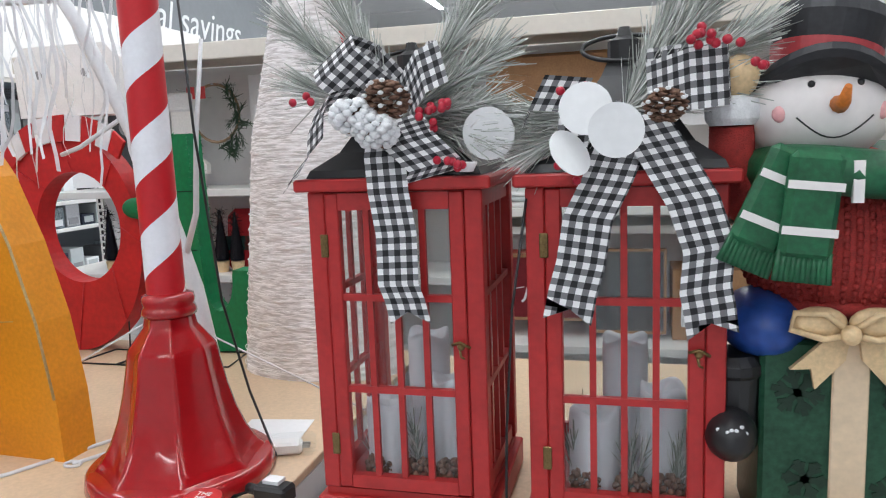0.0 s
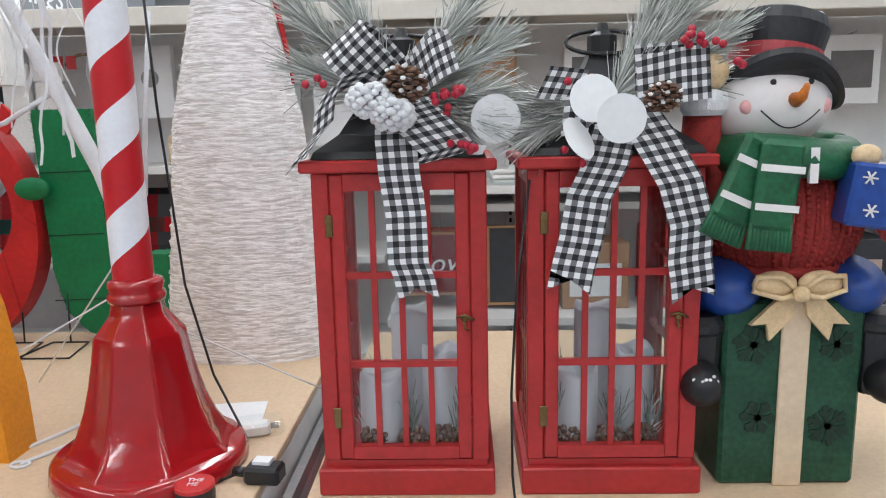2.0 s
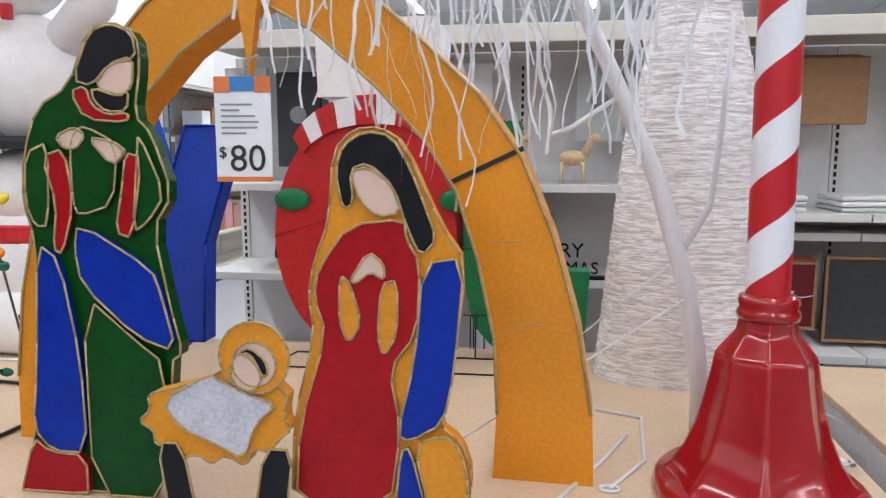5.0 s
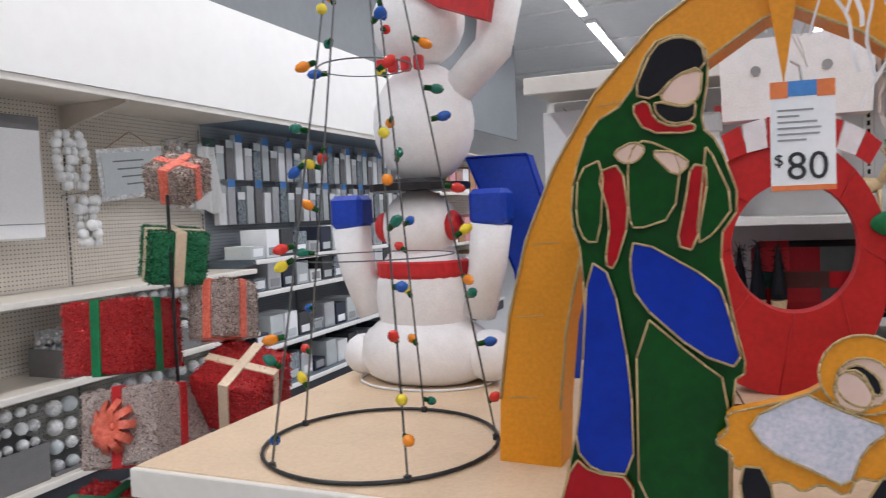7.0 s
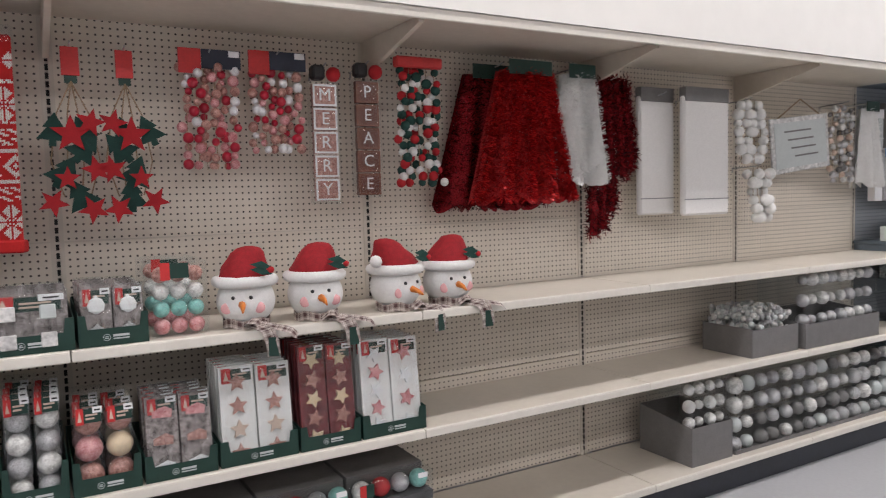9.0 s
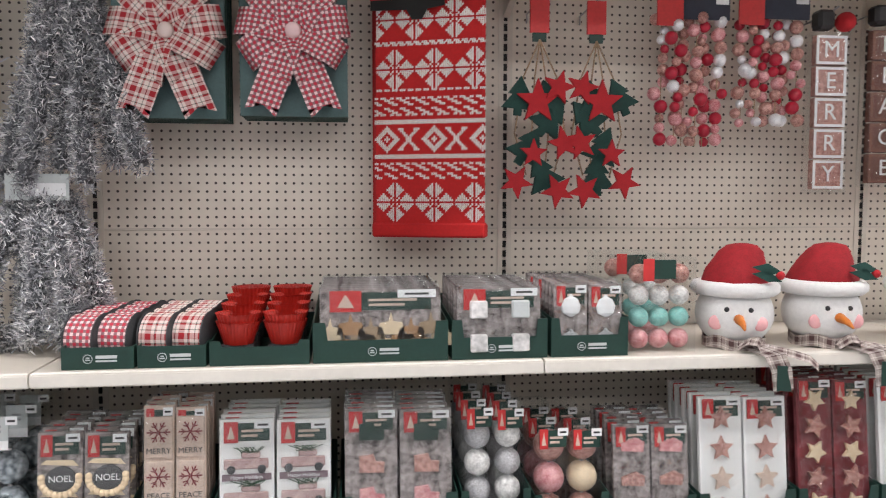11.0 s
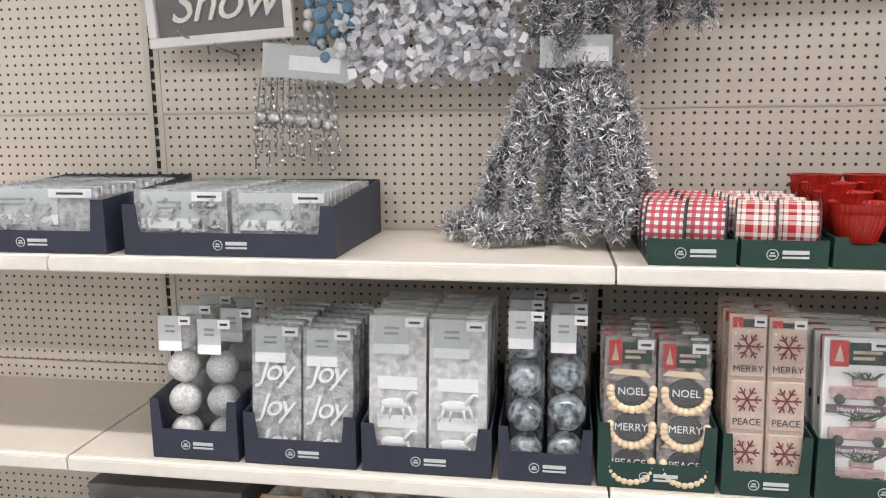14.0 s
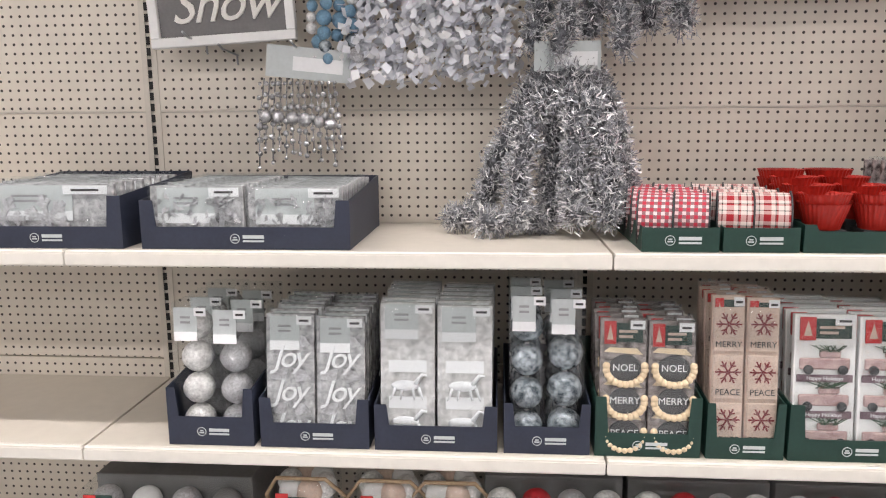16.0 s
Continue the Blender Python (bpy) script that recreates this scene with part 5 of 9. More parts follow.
part("hook", tube(new_bm(), [(0, 0.002, 0.675), (0, 0.02, 0.70), (0, 0.09, 0.72)], 0.002, 5), M["steel"], pc)

# ---- white willow tree whose plastic strands hang over the figures ----
wt = thing("white_strand_tree", pose(4.70, 3.08, T), "white artificial willow with hanging plastic strands", "artificial tree")
bm = tube(new_bm(), [(0.035, 0.0, 0.0), (0.03, 0, 0.12), (0.0, 0, 0.3), (-0.06, 0, 0.5), (-0.14, 0, 0.68), (-0.22, 0, 0.85), (-0.3, -0.02, 1.0)], 0.02, 8, r_end=0.013)
part("trunk", bm, M["strip"], wt)
bm = tube(new_bm(), [(-0.02, 0, 0.36), (0.03, -0.02, 0.46), (0.045, -0.02, 0.62), (0.06, 0, 0.8)], 0.007, 6, r_end=0.004)
for tx, ty, tz in ((-0.5, -0.12, 0.95), (-0.42, 0.05, 1.02), (-0.62, -0.15, 0.86), (-0.3, -0.2, 0.93)):
    tube(bm, [(-0.25, -0.01, 0.9), ((tx - 0.25) / 2, ty / 2, tz + 0.03), (tx, ty, tz)], 0.008, 6, r_end=0.003)
tube(bm, [(-0.13, 0, 0.66), (-0.22, -0.03, 0.6), (-0.26, -0.04, 0.585)], 0.005, 5)
part("branches", bm, M["strip"], wt)
r3 = random.Random(11)
for k in range(200):
    x, y = r3.uniform(-0.76, -0.06), r3.uniform(-0.42, 0.02)
    z = 1.02 + r3.uniform(-0.08, 0.08)
    L = r3.uniform(0.12, 0.5) if x > -0.6 else r3.uniform(0.1, 0.3)
    steps = 16
    p1, p2, w1, w2 = r3.uniform(0, 6), r3.uniform(0, 6), r3.uniform(8, 30), r3.uniform(30, 60)
    drift = r3.gauss(0, 0.07)
    pts = []
    for q in range(steps):
        d = L * q / (steps - 1)
        g = min(1.0, d / 0.1)
        pts.append((x + drift * d + g * (0.012 * math.sin(w1 * d + p1) + 0.005 * math.sin(w2 * d + p2)), y + g * 0.012 * math.cos(w1 * d + p2), z - d))
    bm = ribbon(new_bm(), pts, r3.uniform(0.003, 0.0075), (math.cos(k), math.sin(k), 0.3))
    part("strand", bm, M["strip"], wt)
for x0, z0, x1, z1, y1 in ((0.02, 0.3, -0.5, 0.002, -0.22), (-0.03, 0.35, -0.36, 0.002, 0.2), (0.03, 0.2, 0.36, 0.002, 0.1)):
    part("guy_cord", tube(new_bm(), [(x0, 0, z0), (x1, y1, z1)], 0.002, 5), M["strip"], wt)

# ---- wire cone tree with coloured bulbs ----
ct = thing("bulb_cone_tree", pose(3.135, 2.965, T), "open wire cone tree with large coloured bulbs on a black ring", "light tree")
ring = [(0.255 * math.cos(a), 0.255 * math.sin(a), 0.006) for a in [2 * math.pi * k / 40 for k in range(41)]]
part("base_ring", tube(new_bm(), ring, 0.0045, 6), M["black"], ct)
bulbs = ["bulb_red", "bulb_blue", "bulb_green", "bulb_orange", "bulb_yellow"]
r5 = random.Random(5)
for k in range(5):
    a = 2 * math.pi * k / 5 + 0.35
    foot, top = Vector((0.25 * math.cos(a), 0.25 * math.sin(a), 0.008)), Vector((0.02 * math.cos(a), 0.02 * math.sin(a), 1.35))
    leg = part("wire_leg", tube(new_bm(), [foot, top], 0.0024, 6), M["wire"], ct)
    part("clip", box(new_bm(), foot.x - 0.007, foot.x + 0.007, foot.y - 0.006, foot.y + 0.006, 0.0, 0.014, 0.002), M["black"], leg)
    for q in range(12):
        p = foot.lerp(top, 0.05 + 0.076 * q + r5.uniform(-0.03, 0.03))
        d = Vector((math.cos(a + r5.gauss(0, 0.8)), math.sin(a + r5.gauss(0, 0.8)), r5.gauss(0, 0.5))).normalized()
        m = Matrix.Translation(p) @ d.to_track_quat("Z", "Y").to_matrix().to_4x4()
        bm = lathe(new_bm(), [(0.006, 0.004), (0.0065, 0.018)], 8, m=m, mi=1)
        lathe(bm, [(0.006, 0.018), (0.0105, 0.026), (0.0115, 0.034), (0.008, 0.044), (0.002, 0.049)], 9, m=m)
        part("bulb", bm, [M[bulbs[(k * 2 + q) % 5]], M["fig_green"]], leg, smooth=True)
    if k in (2, 4):
        pts = [Vector((0.25 * math.cos(b), 0.25 * math.sin(b), 0.008)).lerp(Vector((0, 0, 1.35)), 0.15 * k) for b in [2 * math.pi * s / 30 for s in range(31)]]
        part("wire_hoop", tube(new_bm(), pts, 0.0017, 4), M["wire"], ct)


# ---- white cloth snowman tower ----
def cloth_snowman():
    s = thing("cloth_snowmen", pose(2.99, 3.55, T), "stacked white mesh snowmen with red belt, scarf and blue mitts", "snowman figure")
    bm = ball(new_bm(), (0, 0, 0.085), 0.21, 20, 12, sx=1.0, sy=0.7, sz=0.62)
    ball(bm, (-0.2, -0.02, 0.075), 0.062, 12, 8)
    ball(bm, (0.21, -0.02, 0.085), 0.075, 12, 8)
    ball(bm, (0, 0, 0.25), 0.15, 20, 12, sy=0.75, sz=1.25)
    for v in bm.verts:
        v.co.z = max(v.co.z, 0.004)
    part("lower_body", bm, M["net"], s, smooth=True)
    for sx in (-1, 1):
        bm = tube(new_bm(), [(sx * 0.17, 0, 0.2), (sx * 0.21, -0.02, 0.34), (sx * 0.225, -0.02, 0.46)], 0.05, 10, r_end=0.06)
        part("arm", bm, M["net"], s, smooth=True)
        part("mitt", box(new_bm(), sx * 0.225 - 0.055, sx * 0.225 + 0.055, -0.06, 0.03, 0.46, 0.56, 0.014), M["blue_cloth"], s, "blue cloth mitt")
    part("belt", lathe(new_bm(), [(0.138, 0.31), (0.145, 0.32), (0.143, 0.355), (0.136, 0.36)], 24, m=Matrix.Diagonal((1, 0.76, 1, 1))), M["red_cloth"], s, "red cloth belt")
    part("lower_head", ball(new_bm(), (0, -0.01, 0.46), 0.115, 18, 12, sy=0.85, sz=0.95), M["net"], s, smooth=True)
    for sx in (-1, 1):
        part("ear_muff", ball(new_bm(), (sx * 0.11, -0.02, 0.46), 0.045, 10, 7, sx=0.6), M["red_cloth"], s, "red ear muff")
    bm = lathe(new_bm(), [(0.15, 0.565), (0.152, 0.585), (0.08, 0.59), (0.078, 0.6)], 20)
    part("black_brim", bm, M["black"], s)
    bm = ball(new_bm(), (0.02, 0, 0.76), 0.155, 20, 12, sy=0.75, sz=1.15)
    part("upper_body", bm, M["net"], s, smooth=True)
    part("upper_arm", tube(new_bm(), [(0.13, 0, 0.85), (0.25, -0.02, 0.95), (0.28, -0.02, 1.1)], 0.05, 10, r_end=0.06), M["net"], s, smooth=True)
    bm = new_bm()
    for k in range(4):
        box(bm, -0.07 + k * 0.04, -0.045 + k * 0.04, -0.125, -0.1, 0.895, 0.935, 0.004)
    part("scarf_bars", bm, M["red_cloth"], s, "red scarf bars")
    part("upper_head", ball(new_bm(), (0.02, -0.01, 1.05), 0.14, 18, 12, sy=0.85, sz=0.95), M["net"], s, smooth=True)
    part("hat_band", slab(new_bm(), [(-0.06, 1.17), (0.12, 1.06), (0.27, 1.0), (0.29, 1.1), (0.12, 1.2), (-0.02, 1.25)], -0.13, -0.09), M["red_cloth"], s, "red hat band")
    bm = tube(new_bm(), [(0.21 * math.cos(a), 0.155 * math.sin(a), 0.004) for a in [2 * math.pi * k / 30 for k in range(31)]], 0.004, 5)
    part("base_hoop", bm, M["white"], s)


cloth_snowman()


# ---- tower of tinsel gift boxes on the floor beside the stand ----
def tinsel_box(x, y, z, w, h, tilt, turn, cloth, band, bow=None, fuzz=1):
    """A tinsel-covered wire gift box with ribbon bands; z is its middle."""
    bx = thing("tinsel_gift", pose(x, y, z, tilt, tilt * 0.6, turn), "tinsel-covered gift box with ribbon, part of a stacked tower", "gift box", "tinsel gift boxes")
    bm = new_bm()
    n = 9
    box(bm, -w / 2, w / 2, -w / 2, w / 2, -h / 2, h / 2, 0.008)
    part("body", bm, {"red_foil_hair": M["tinsel_red"], "green_foil_hair": M["tinsel_green"]}.get(cloth.name, M["tinsel_brown"]), bx)
    bm = new_bm()
    for k in range(3600):
        f = r5.randrange(5)
        u, v = r5.uniform(-0.5, 0.5), r5.uniform(-0.5, 0.5)
        p = [(u * w, -w / 2, v * h), (u * w, w / 2, v * h), (-w / 2, u * w, v * h), (w / 2, u * w, v * h), (u * w, v * w, h / 2)][f]
        d = Vector((r5.gauss(0, 1), r5.gauss(0, 1), r5.gauss(0, 1))).normalized() * 0.014
        s = d.orthogonal().normalized() * 0.0022
        p = Vector(p)
        bm.faces.new([bm.verts.new(q) for q in (p - s - d * 0.5, p + s - d * 0.5, p + d)])
    part("tinsel_hairs", bm, cloth, bx)
    e = 0.006
    bm = box(new_bm(), -0.018, 0.018, -w / 2 - e, w / 2 + e, -h / 2 - e, h / 2 + e, 0.002)
    part("ribbon_band", bm, band, bx)
    if h > 0.1:
        bm = box(new_bm(), -w / 2 - e * 0.8, w / 2 + e * 0.8, -0.018, 0.018, -h / 2 - e * 0.8, h / 2 + e * 0.8, 0.002)
        part("ribbon_band", bm, band, bx)
    if bow:
        knot = part("bow", ball(new_bm(), (0, -w / 2 - 0.015, 0), 0.014, 8, 6), bow, bx, "looped ribbon bow")
        for k in range(10):
            bm = new_bm()
            a = k * 0.628
            c = Vector((0.045 * math.cos(a), -w / 2 - 0.03, 0.045 * math.sin(a)))
            ribbon(bm, [(0, -w / 2 - 0.01, 0), (c.x, c.y - 0.02, c.z), (c.x * 1.9, c.y + 0.01, c.z * 1.9), (c.x, c.y + 0.015, c.z)], 0.026, (-math.sin(a), 0.1, math.cos(a)))
            part("loop", bm, bow, knot)
    return bx


tinsel_box(2.02, 3.62, 1.66, 0.16, 0.12, 24, 10, M["foil_brown"], M["coral"])
tinsel_box(2.00, 3.60, 1.39, 0.19, 0.18, 8, 55, M["foil_green"], M["cream"])
tinsel_box(2.14, 3.68, 1.18, 0.17, 0.20, -14, 0, M["foil_brown"], M["coral"])
tinsel_box(1.90, 3.45, 1.12, 0.27, 0.24, -8, 8, M["foil_red"], M["green_cloth"])
tinsel_box(2.25, 3.62, 0.92, 0.25, 0.20, 22, 12, M["foil_red"], M["cream"])
tinsel_box(2.05, 3.38, 0.84, 0.28, 0.24, -16, 8, M["foil_brown"], M["red_cloth"], M["coral"])
tinsel_box(2.0, 3.25, 0.52, 0.26, 0.24, 4, 15, M["foil_red"], M["green_cloth"], M["green_cloth"])
tw = thing("tower_pole", pose(2.06, 3.52, 0), "dark pole that carries the tinsel gift boxes", "pole")
part("shaft", lathe(new_bm(), [(0.006, 0.02), (0.006, 1.6)], 10), M["black"], tw)
part("foot_plate", lathe(new_bm(), [(0.16, 0), (0.16, 0.02), (0.02, 0.03)], 24), M["black"], tw)


# ---- merchandise on the long gondola ----
M["navy"] = mat("navy_card", (0.022, 0.028, 0.050), 0.55, scale=20, vary=0.12)
M["green_card"] = mat("dark_green_card", (0.008, 0.040, 0.030), 0.5, scale=20, vary=0.12)
M["grey_card"] = mat("grey_card", (0.17, 0.165, 0.165), 0.6, scale=20, vary=0.1)
# Pale mottling in the tray colour imitates highlights on crumpled plastic
M["clear_tray"] = mat("clear_tray_painted_glints", (0.13, 0.10, 0.10), 0.22, scale=26, vary=0.6, bump=0.3, color2=(0.50, 0.44, 0.43), fine=2.5)
M["maroon_tray"] = mat("maroon_pack_tray", (0.13, 0.018, 0.025), 0.35, scale=12, vary=0.3, bump=0.1, color2=(0.26, 0.06, 0.07), fine=3.0)
M["white_tray"] = mat("white_pack_tray", (0.50, 0.50, 0.50), 0.3, scale=24, vary=0.3, bump=0.3, color2=(0.82, 0.81, 0.80), fine=2.5)
M["grey_tray"] = mat("grey_pack_tray", (0.30, 0.30, 0.31), 0.25, scale=30, vary=0.4, bump=0.3, color2=(0.66, 0.66, 0.67), fine=2.5)
M["mint_card"] = mat("pale_grey_card", (0.52, 0.56, 0.56), 0.6, scale=20, vary=0.05)
M["red_card"] = mat("red_card", (0.55, 0.03, 0.03), 0.5, scale=20, vary=0.1)
M["maroon_ink"] = mat("maroon_ink", (0.20, 0.02, 0.025), 0.6, scale=40, vary=0.15, bump=0)
M["pale_wood"] = mat("whitewashed_wood", (0.60, 0.46, 0.38), 0.7, scale=25, vary=0.15, bump=0.1)
M["bead_wood"] = mat("wooden_bead", (0.70, 0.56, 0.38), 0.6, scale=40, vary=0.1)
M["slate"] = mat("slate_plaque", (0.05, 0.052, 0.056), 0.7, scale=30, vary=0.2)
M["silver"] = mat("silver_glitter", (0.58, 0.58, 0.60), 0.3, metal=0.6, scale=200, vary=0.4, bump=0.6)
M["bright_silver"] = mat("bright_silver_bead", (0.55, 0.56, 0.58), 0.18, metal=0.7, scale=120, vary=0.7, bump=0.3, color2=(0.95, 0.95, 0.97))
M["white_ball"] = mat("white_ornament", (0.62, 0.61, 0.60), 0.3, scale=50, vary=0.3, bump=0.4, color2=(0.90, 0.89, 0.87), fine=3.0)
M["blue_ball"] = mat("smoky_blue_glass", (0.09, 0.13, 0.16), 0.12, metal=0.3, scale=34, vary=0.5, color2=(0.50, 0.56, 0.60), fine=2.0)
M["sky_ball"] = mat("blue_glitter", (0.16, 0.30, 0.42), 0.4, scale=150, vary=0.3, bump=0.4)
M["teal"] = mat("teal_cord", (0.22, 0.50, 0.46), 0.6, scale=60, vary=0.3)
M["pink"] = mat("pink_red", (0.62, 0.12, 0.15), 0.5, scale=60, vary=0.35, color2=(0.85, 0.5, 0.5))
M["mauve"] = mat("faded_mauve", (0.40, 0.22, 0.22), 0.6, scale=60, vary=0.3, color2=(0.62, 0.46, 0.44))
M["rust"] = mat("rosy_copper", (0.36, 0.10, 0.08), 0.35, scale=90, vary=0.5, color2=(0.72, 0.42, 0.36))
M["red_felt"] = mat("red_felt", (0.42, 0.012, 0.018), 0.85, scale=60, vary=0.12, bump=0.15)
M["crimson_felt"] = mat("crimson_felt", (0.30, 0.008, 0.014), 0.85, scale=60, vary=0.2, bump=0.3)
M["green_felt"] = mat("dark_green_felt", (0.012, 0.055, 0.045), 0.85, scale=60, vary=0.2, bump=0.15)
M["fleece"] = mat("white_fleece", (0.85, 0.85, 0.84), 0.95, scale=90, vary=0.06, bump=0.8)
M["towel"] = mat("white_towel", (0.80, 0.79, 0.78), 0.95, scale=120, vary=0.05, bump=0.5)
M["twine"] = mat("jute_twine", (0.34, 0.24, 0.15), 0.9, scale=150, vary=0.3)
M["dark_tinsel"] = mat("dark_red_tinsel", (0.24, 0.004, 0.010), 0.22, metal=0.4, scale=150, vary=0.6, bump=0.7, color2=(0.55, 0.02, 0.03))
M["petal"] = mat("white_foil_petal", (0.74, 0.75, 0.79), 0.3, metal=0.15, scale=60, vary=0.15, color2=(0.92, 0.92, 0.93))
M["knit_runner"] = mat("red_knit_runner", (0.48, 0.012, 0.012), 0.9, scale=120, vary=0.12, bump=0.4)
M["knit_white"] = mat("white_knit", (0.82, 0.80, 0.76), 0.9, scale=120, vary=0.08, bump=0.4)


def plaid_weave(name, base, wide, thin, size):
    """Woven plaid: wide bands and thin lines that cross along the cloth."""
    m = bpy.data.materials.new(name)
    m.use_nodes = True
    nt = m.node_tree
    bs = nt.nodes["Principled BSDF"]
    bs.inputs["Roughness"].default_value = 0.85
    uv, sp = nt.nodes.new("ShaderNodeUVMap"), nt.nodes.new("ShaderNodeSeparateXYZ")
    nt.links.new(uv.outputs[0], sp.inputs[0])
    last = None
    for ax in ("X", "Y"):
        d, f = nt.nodes.new("ShaderNodeMath"), nt.nodes.new("ShaderNodeMath")
        d.operation, f.operation = "DIVIDE", "FRACT"
        d.inputs[1].default_value = size
        nt.links.new(sp.outputs[ax], d.inputs[0])
        nt.links.new(d.outputs[0], f.inputs[0])
        rp = nt.nodes.new("ShaderNodeValToRGB")
        rp.color_ramp.interpolation = "CONSTANT"
        e = rp.color_ramp.elements
        e[0].color = (*base, 1)
        e[1].position, e[1].color = 0.9, (*base, 1)
        for pos, col in ((0.12, thin), (0.17, base), (0.32, wide), (0.62, base), (0.78, thin), (0.83, wide)):
            e.new(pos).color = (*col, 1)
        nt.links.new(f.outputs[0], rp.inputs[0])
        if last is None:
            last = rp.outputs[0]
        else:
            mx = nt.nodes.new("ShaderNodeMix")
            mx.data_type = "RGBA"
            mx.inputs[0].default_value = 0.5
            nt.links.new(last, mx.inputs[6])
            nt.links.new(rp.outputs[0], mx.inputs[7])
            nt.links.new(mx.outputs[2], bs.inputs["Base Color"])
    return m


M["tartan"] = plaid_weave("red_tartan", (0.70, 0.60, 0.56), (0.36, 0.012, 0.02), (0.02, 0.05, 0.04), 0.05)
M["pinkcheck"] = gingham("pink_nordic_weave", (0.84, 0.64, 0.64), (0.56, 0.03, 0.06), 0.016)
M["plaid"] = plaid_weave("grey_plaid_scarf", (0.42, 0.36, 0.33), (0.08, 0.04, 0.04), (0.75, 0.70, 0.66), 0.045)
M["cup"] = mat("red_silicone", (0.40, 0.018, 0.010), 0.45, scale=20, vary=0.12)


def G(y, x, z, tilt=0, lean=0, turn=0):
    """A pose on the gondola: faces the aisle; y runs along the shelves."""
    return pose(x, y, z, 0, 0, 90 + turn) @ pose(0, 0, 0, tilt, lean, 0)


def hook(y, z, L=0.2):
    bm = tube(new_bm(), [(0.0, 0.0, 0.0), (0.0, -L * 0.8, 0.006), (0, -L, 0.016)], 0.003, 6)
    tube(bm, [(0.0, 0.0, -0.025), (0, -0.004, -0.02), (0, -0.006, 0.0)], 0.003, 6)
    solo("peg_hook", bm, M["steel"], G(y, 0.006, z), "steel wire peg hook in the pegboard", "peg hook", "peg hooks")


def hairs(bm, pts, r, n, size, rnd, flat=0.0013, mi=0):
    """Tinsel hairs that stand out round a strand through points."""
    pts = [Vector(p) for p in pts]
    for k in range(n):
        f = rnd.random() * (len(pts) - 1)
        i = min(int(f), len(pts) - 2)
        p = pts[i].lerp(pts[i + 1], f - i)
        d = Vector((rnd.gauss(0, 1), rnd.gauss(0, 1), rnd.gauss(0, 1))).normalized()
        q = p + d * r * rnd.uniform(0.3, 1.0)
        e = (d + Vector((rnd.gauss(0, 0.6), rnd.gauss(0, 0.6), rnd.gauss(0, 0.6)))).normalized()
        s = e.orthogonal().normalized() * flat
        s.rotate(Matrix.Rotation(rnd.uniform(0, 3.1), 3, e))
        a, b = q - e * size * 0.4, q + e * size * 0.6
        bm.faces.new([bm.verts.new(v) for v in (a - s, a + s, b + s * 0.6, b - s * 0.6)]).material_index = mi


r7 = random.Random(21)


def tinsel(name, label, y, x, z, strands, material, r=0.03, n=900, size=0.022, core=None, flat=0.0013, tag=None):
    t = thing(name, G(y, x, z), label, "garland")
    for st in strands:
        bm = new_bm()
        tube(bm, st, r * 0.5, 8, mi=1)
        hairs(bm, st, r, n, size, r7, flat)
        part("strand", bm, [material, core or material], t)
    if tag:
        ty, tz, tw = tag
        part("header_card", box(new_bm(), ty - tw / 2, ty + tw / 2, -0.05, -0.048, tz, tz + 0.07), M["mint_card"], t)
        part("label", box(new_bm(), ty - tw * 0.2, ty + tw * 0.45, -0.0515, -0.0502, tz + 0.012, tz + 0.045), M["paper"], t)
    return t


def strand_pts(x0, z0, x1, z1, n=7, sag=0.0, y0=0.0, y1=0.0):
    return [(x0 + (x1 - x0) * k / n + r7.gauss(0, 0.004), y0 + (y1 - y0) * k / n + r7.gauss(0, 0.004), z0 + (z1 - z0) * k / n - sag * math.sin(math.pi * k / n)) for k in range(n + 1)]


# silver tinsel: an upper bundle and a lower bundle whose ends spread on the shelf
hook(-0.02, 2.12)


def rope(pts, n=14, wob=0.006):
    """A smooth wavering line through a few points, for a tinsel rope."""
    P = [Vector(q) for q in pts]
    P = [P[0] * 2 - P[1]] + P + [P[-1] * 2 - P[-2]]
    out = []
    for k in range(1, len(P) - 2):
        for q in range(n):
            f = q / n
            a, b, c, d = P[k - 1:k + 3]
            v = ((b * 2) + (c - a) * f + (a * 2 - b * 5 + c * 4 - d) * f * f + (b * 3 - a - c * 3 + d) * f ** 3) * 0.5
            out.append(v + Vector((r7.gauss(0, wob), r7.gauss(0, wob), r7.gauss(0, wob * 0.5))))
    return out + [P[-2]]


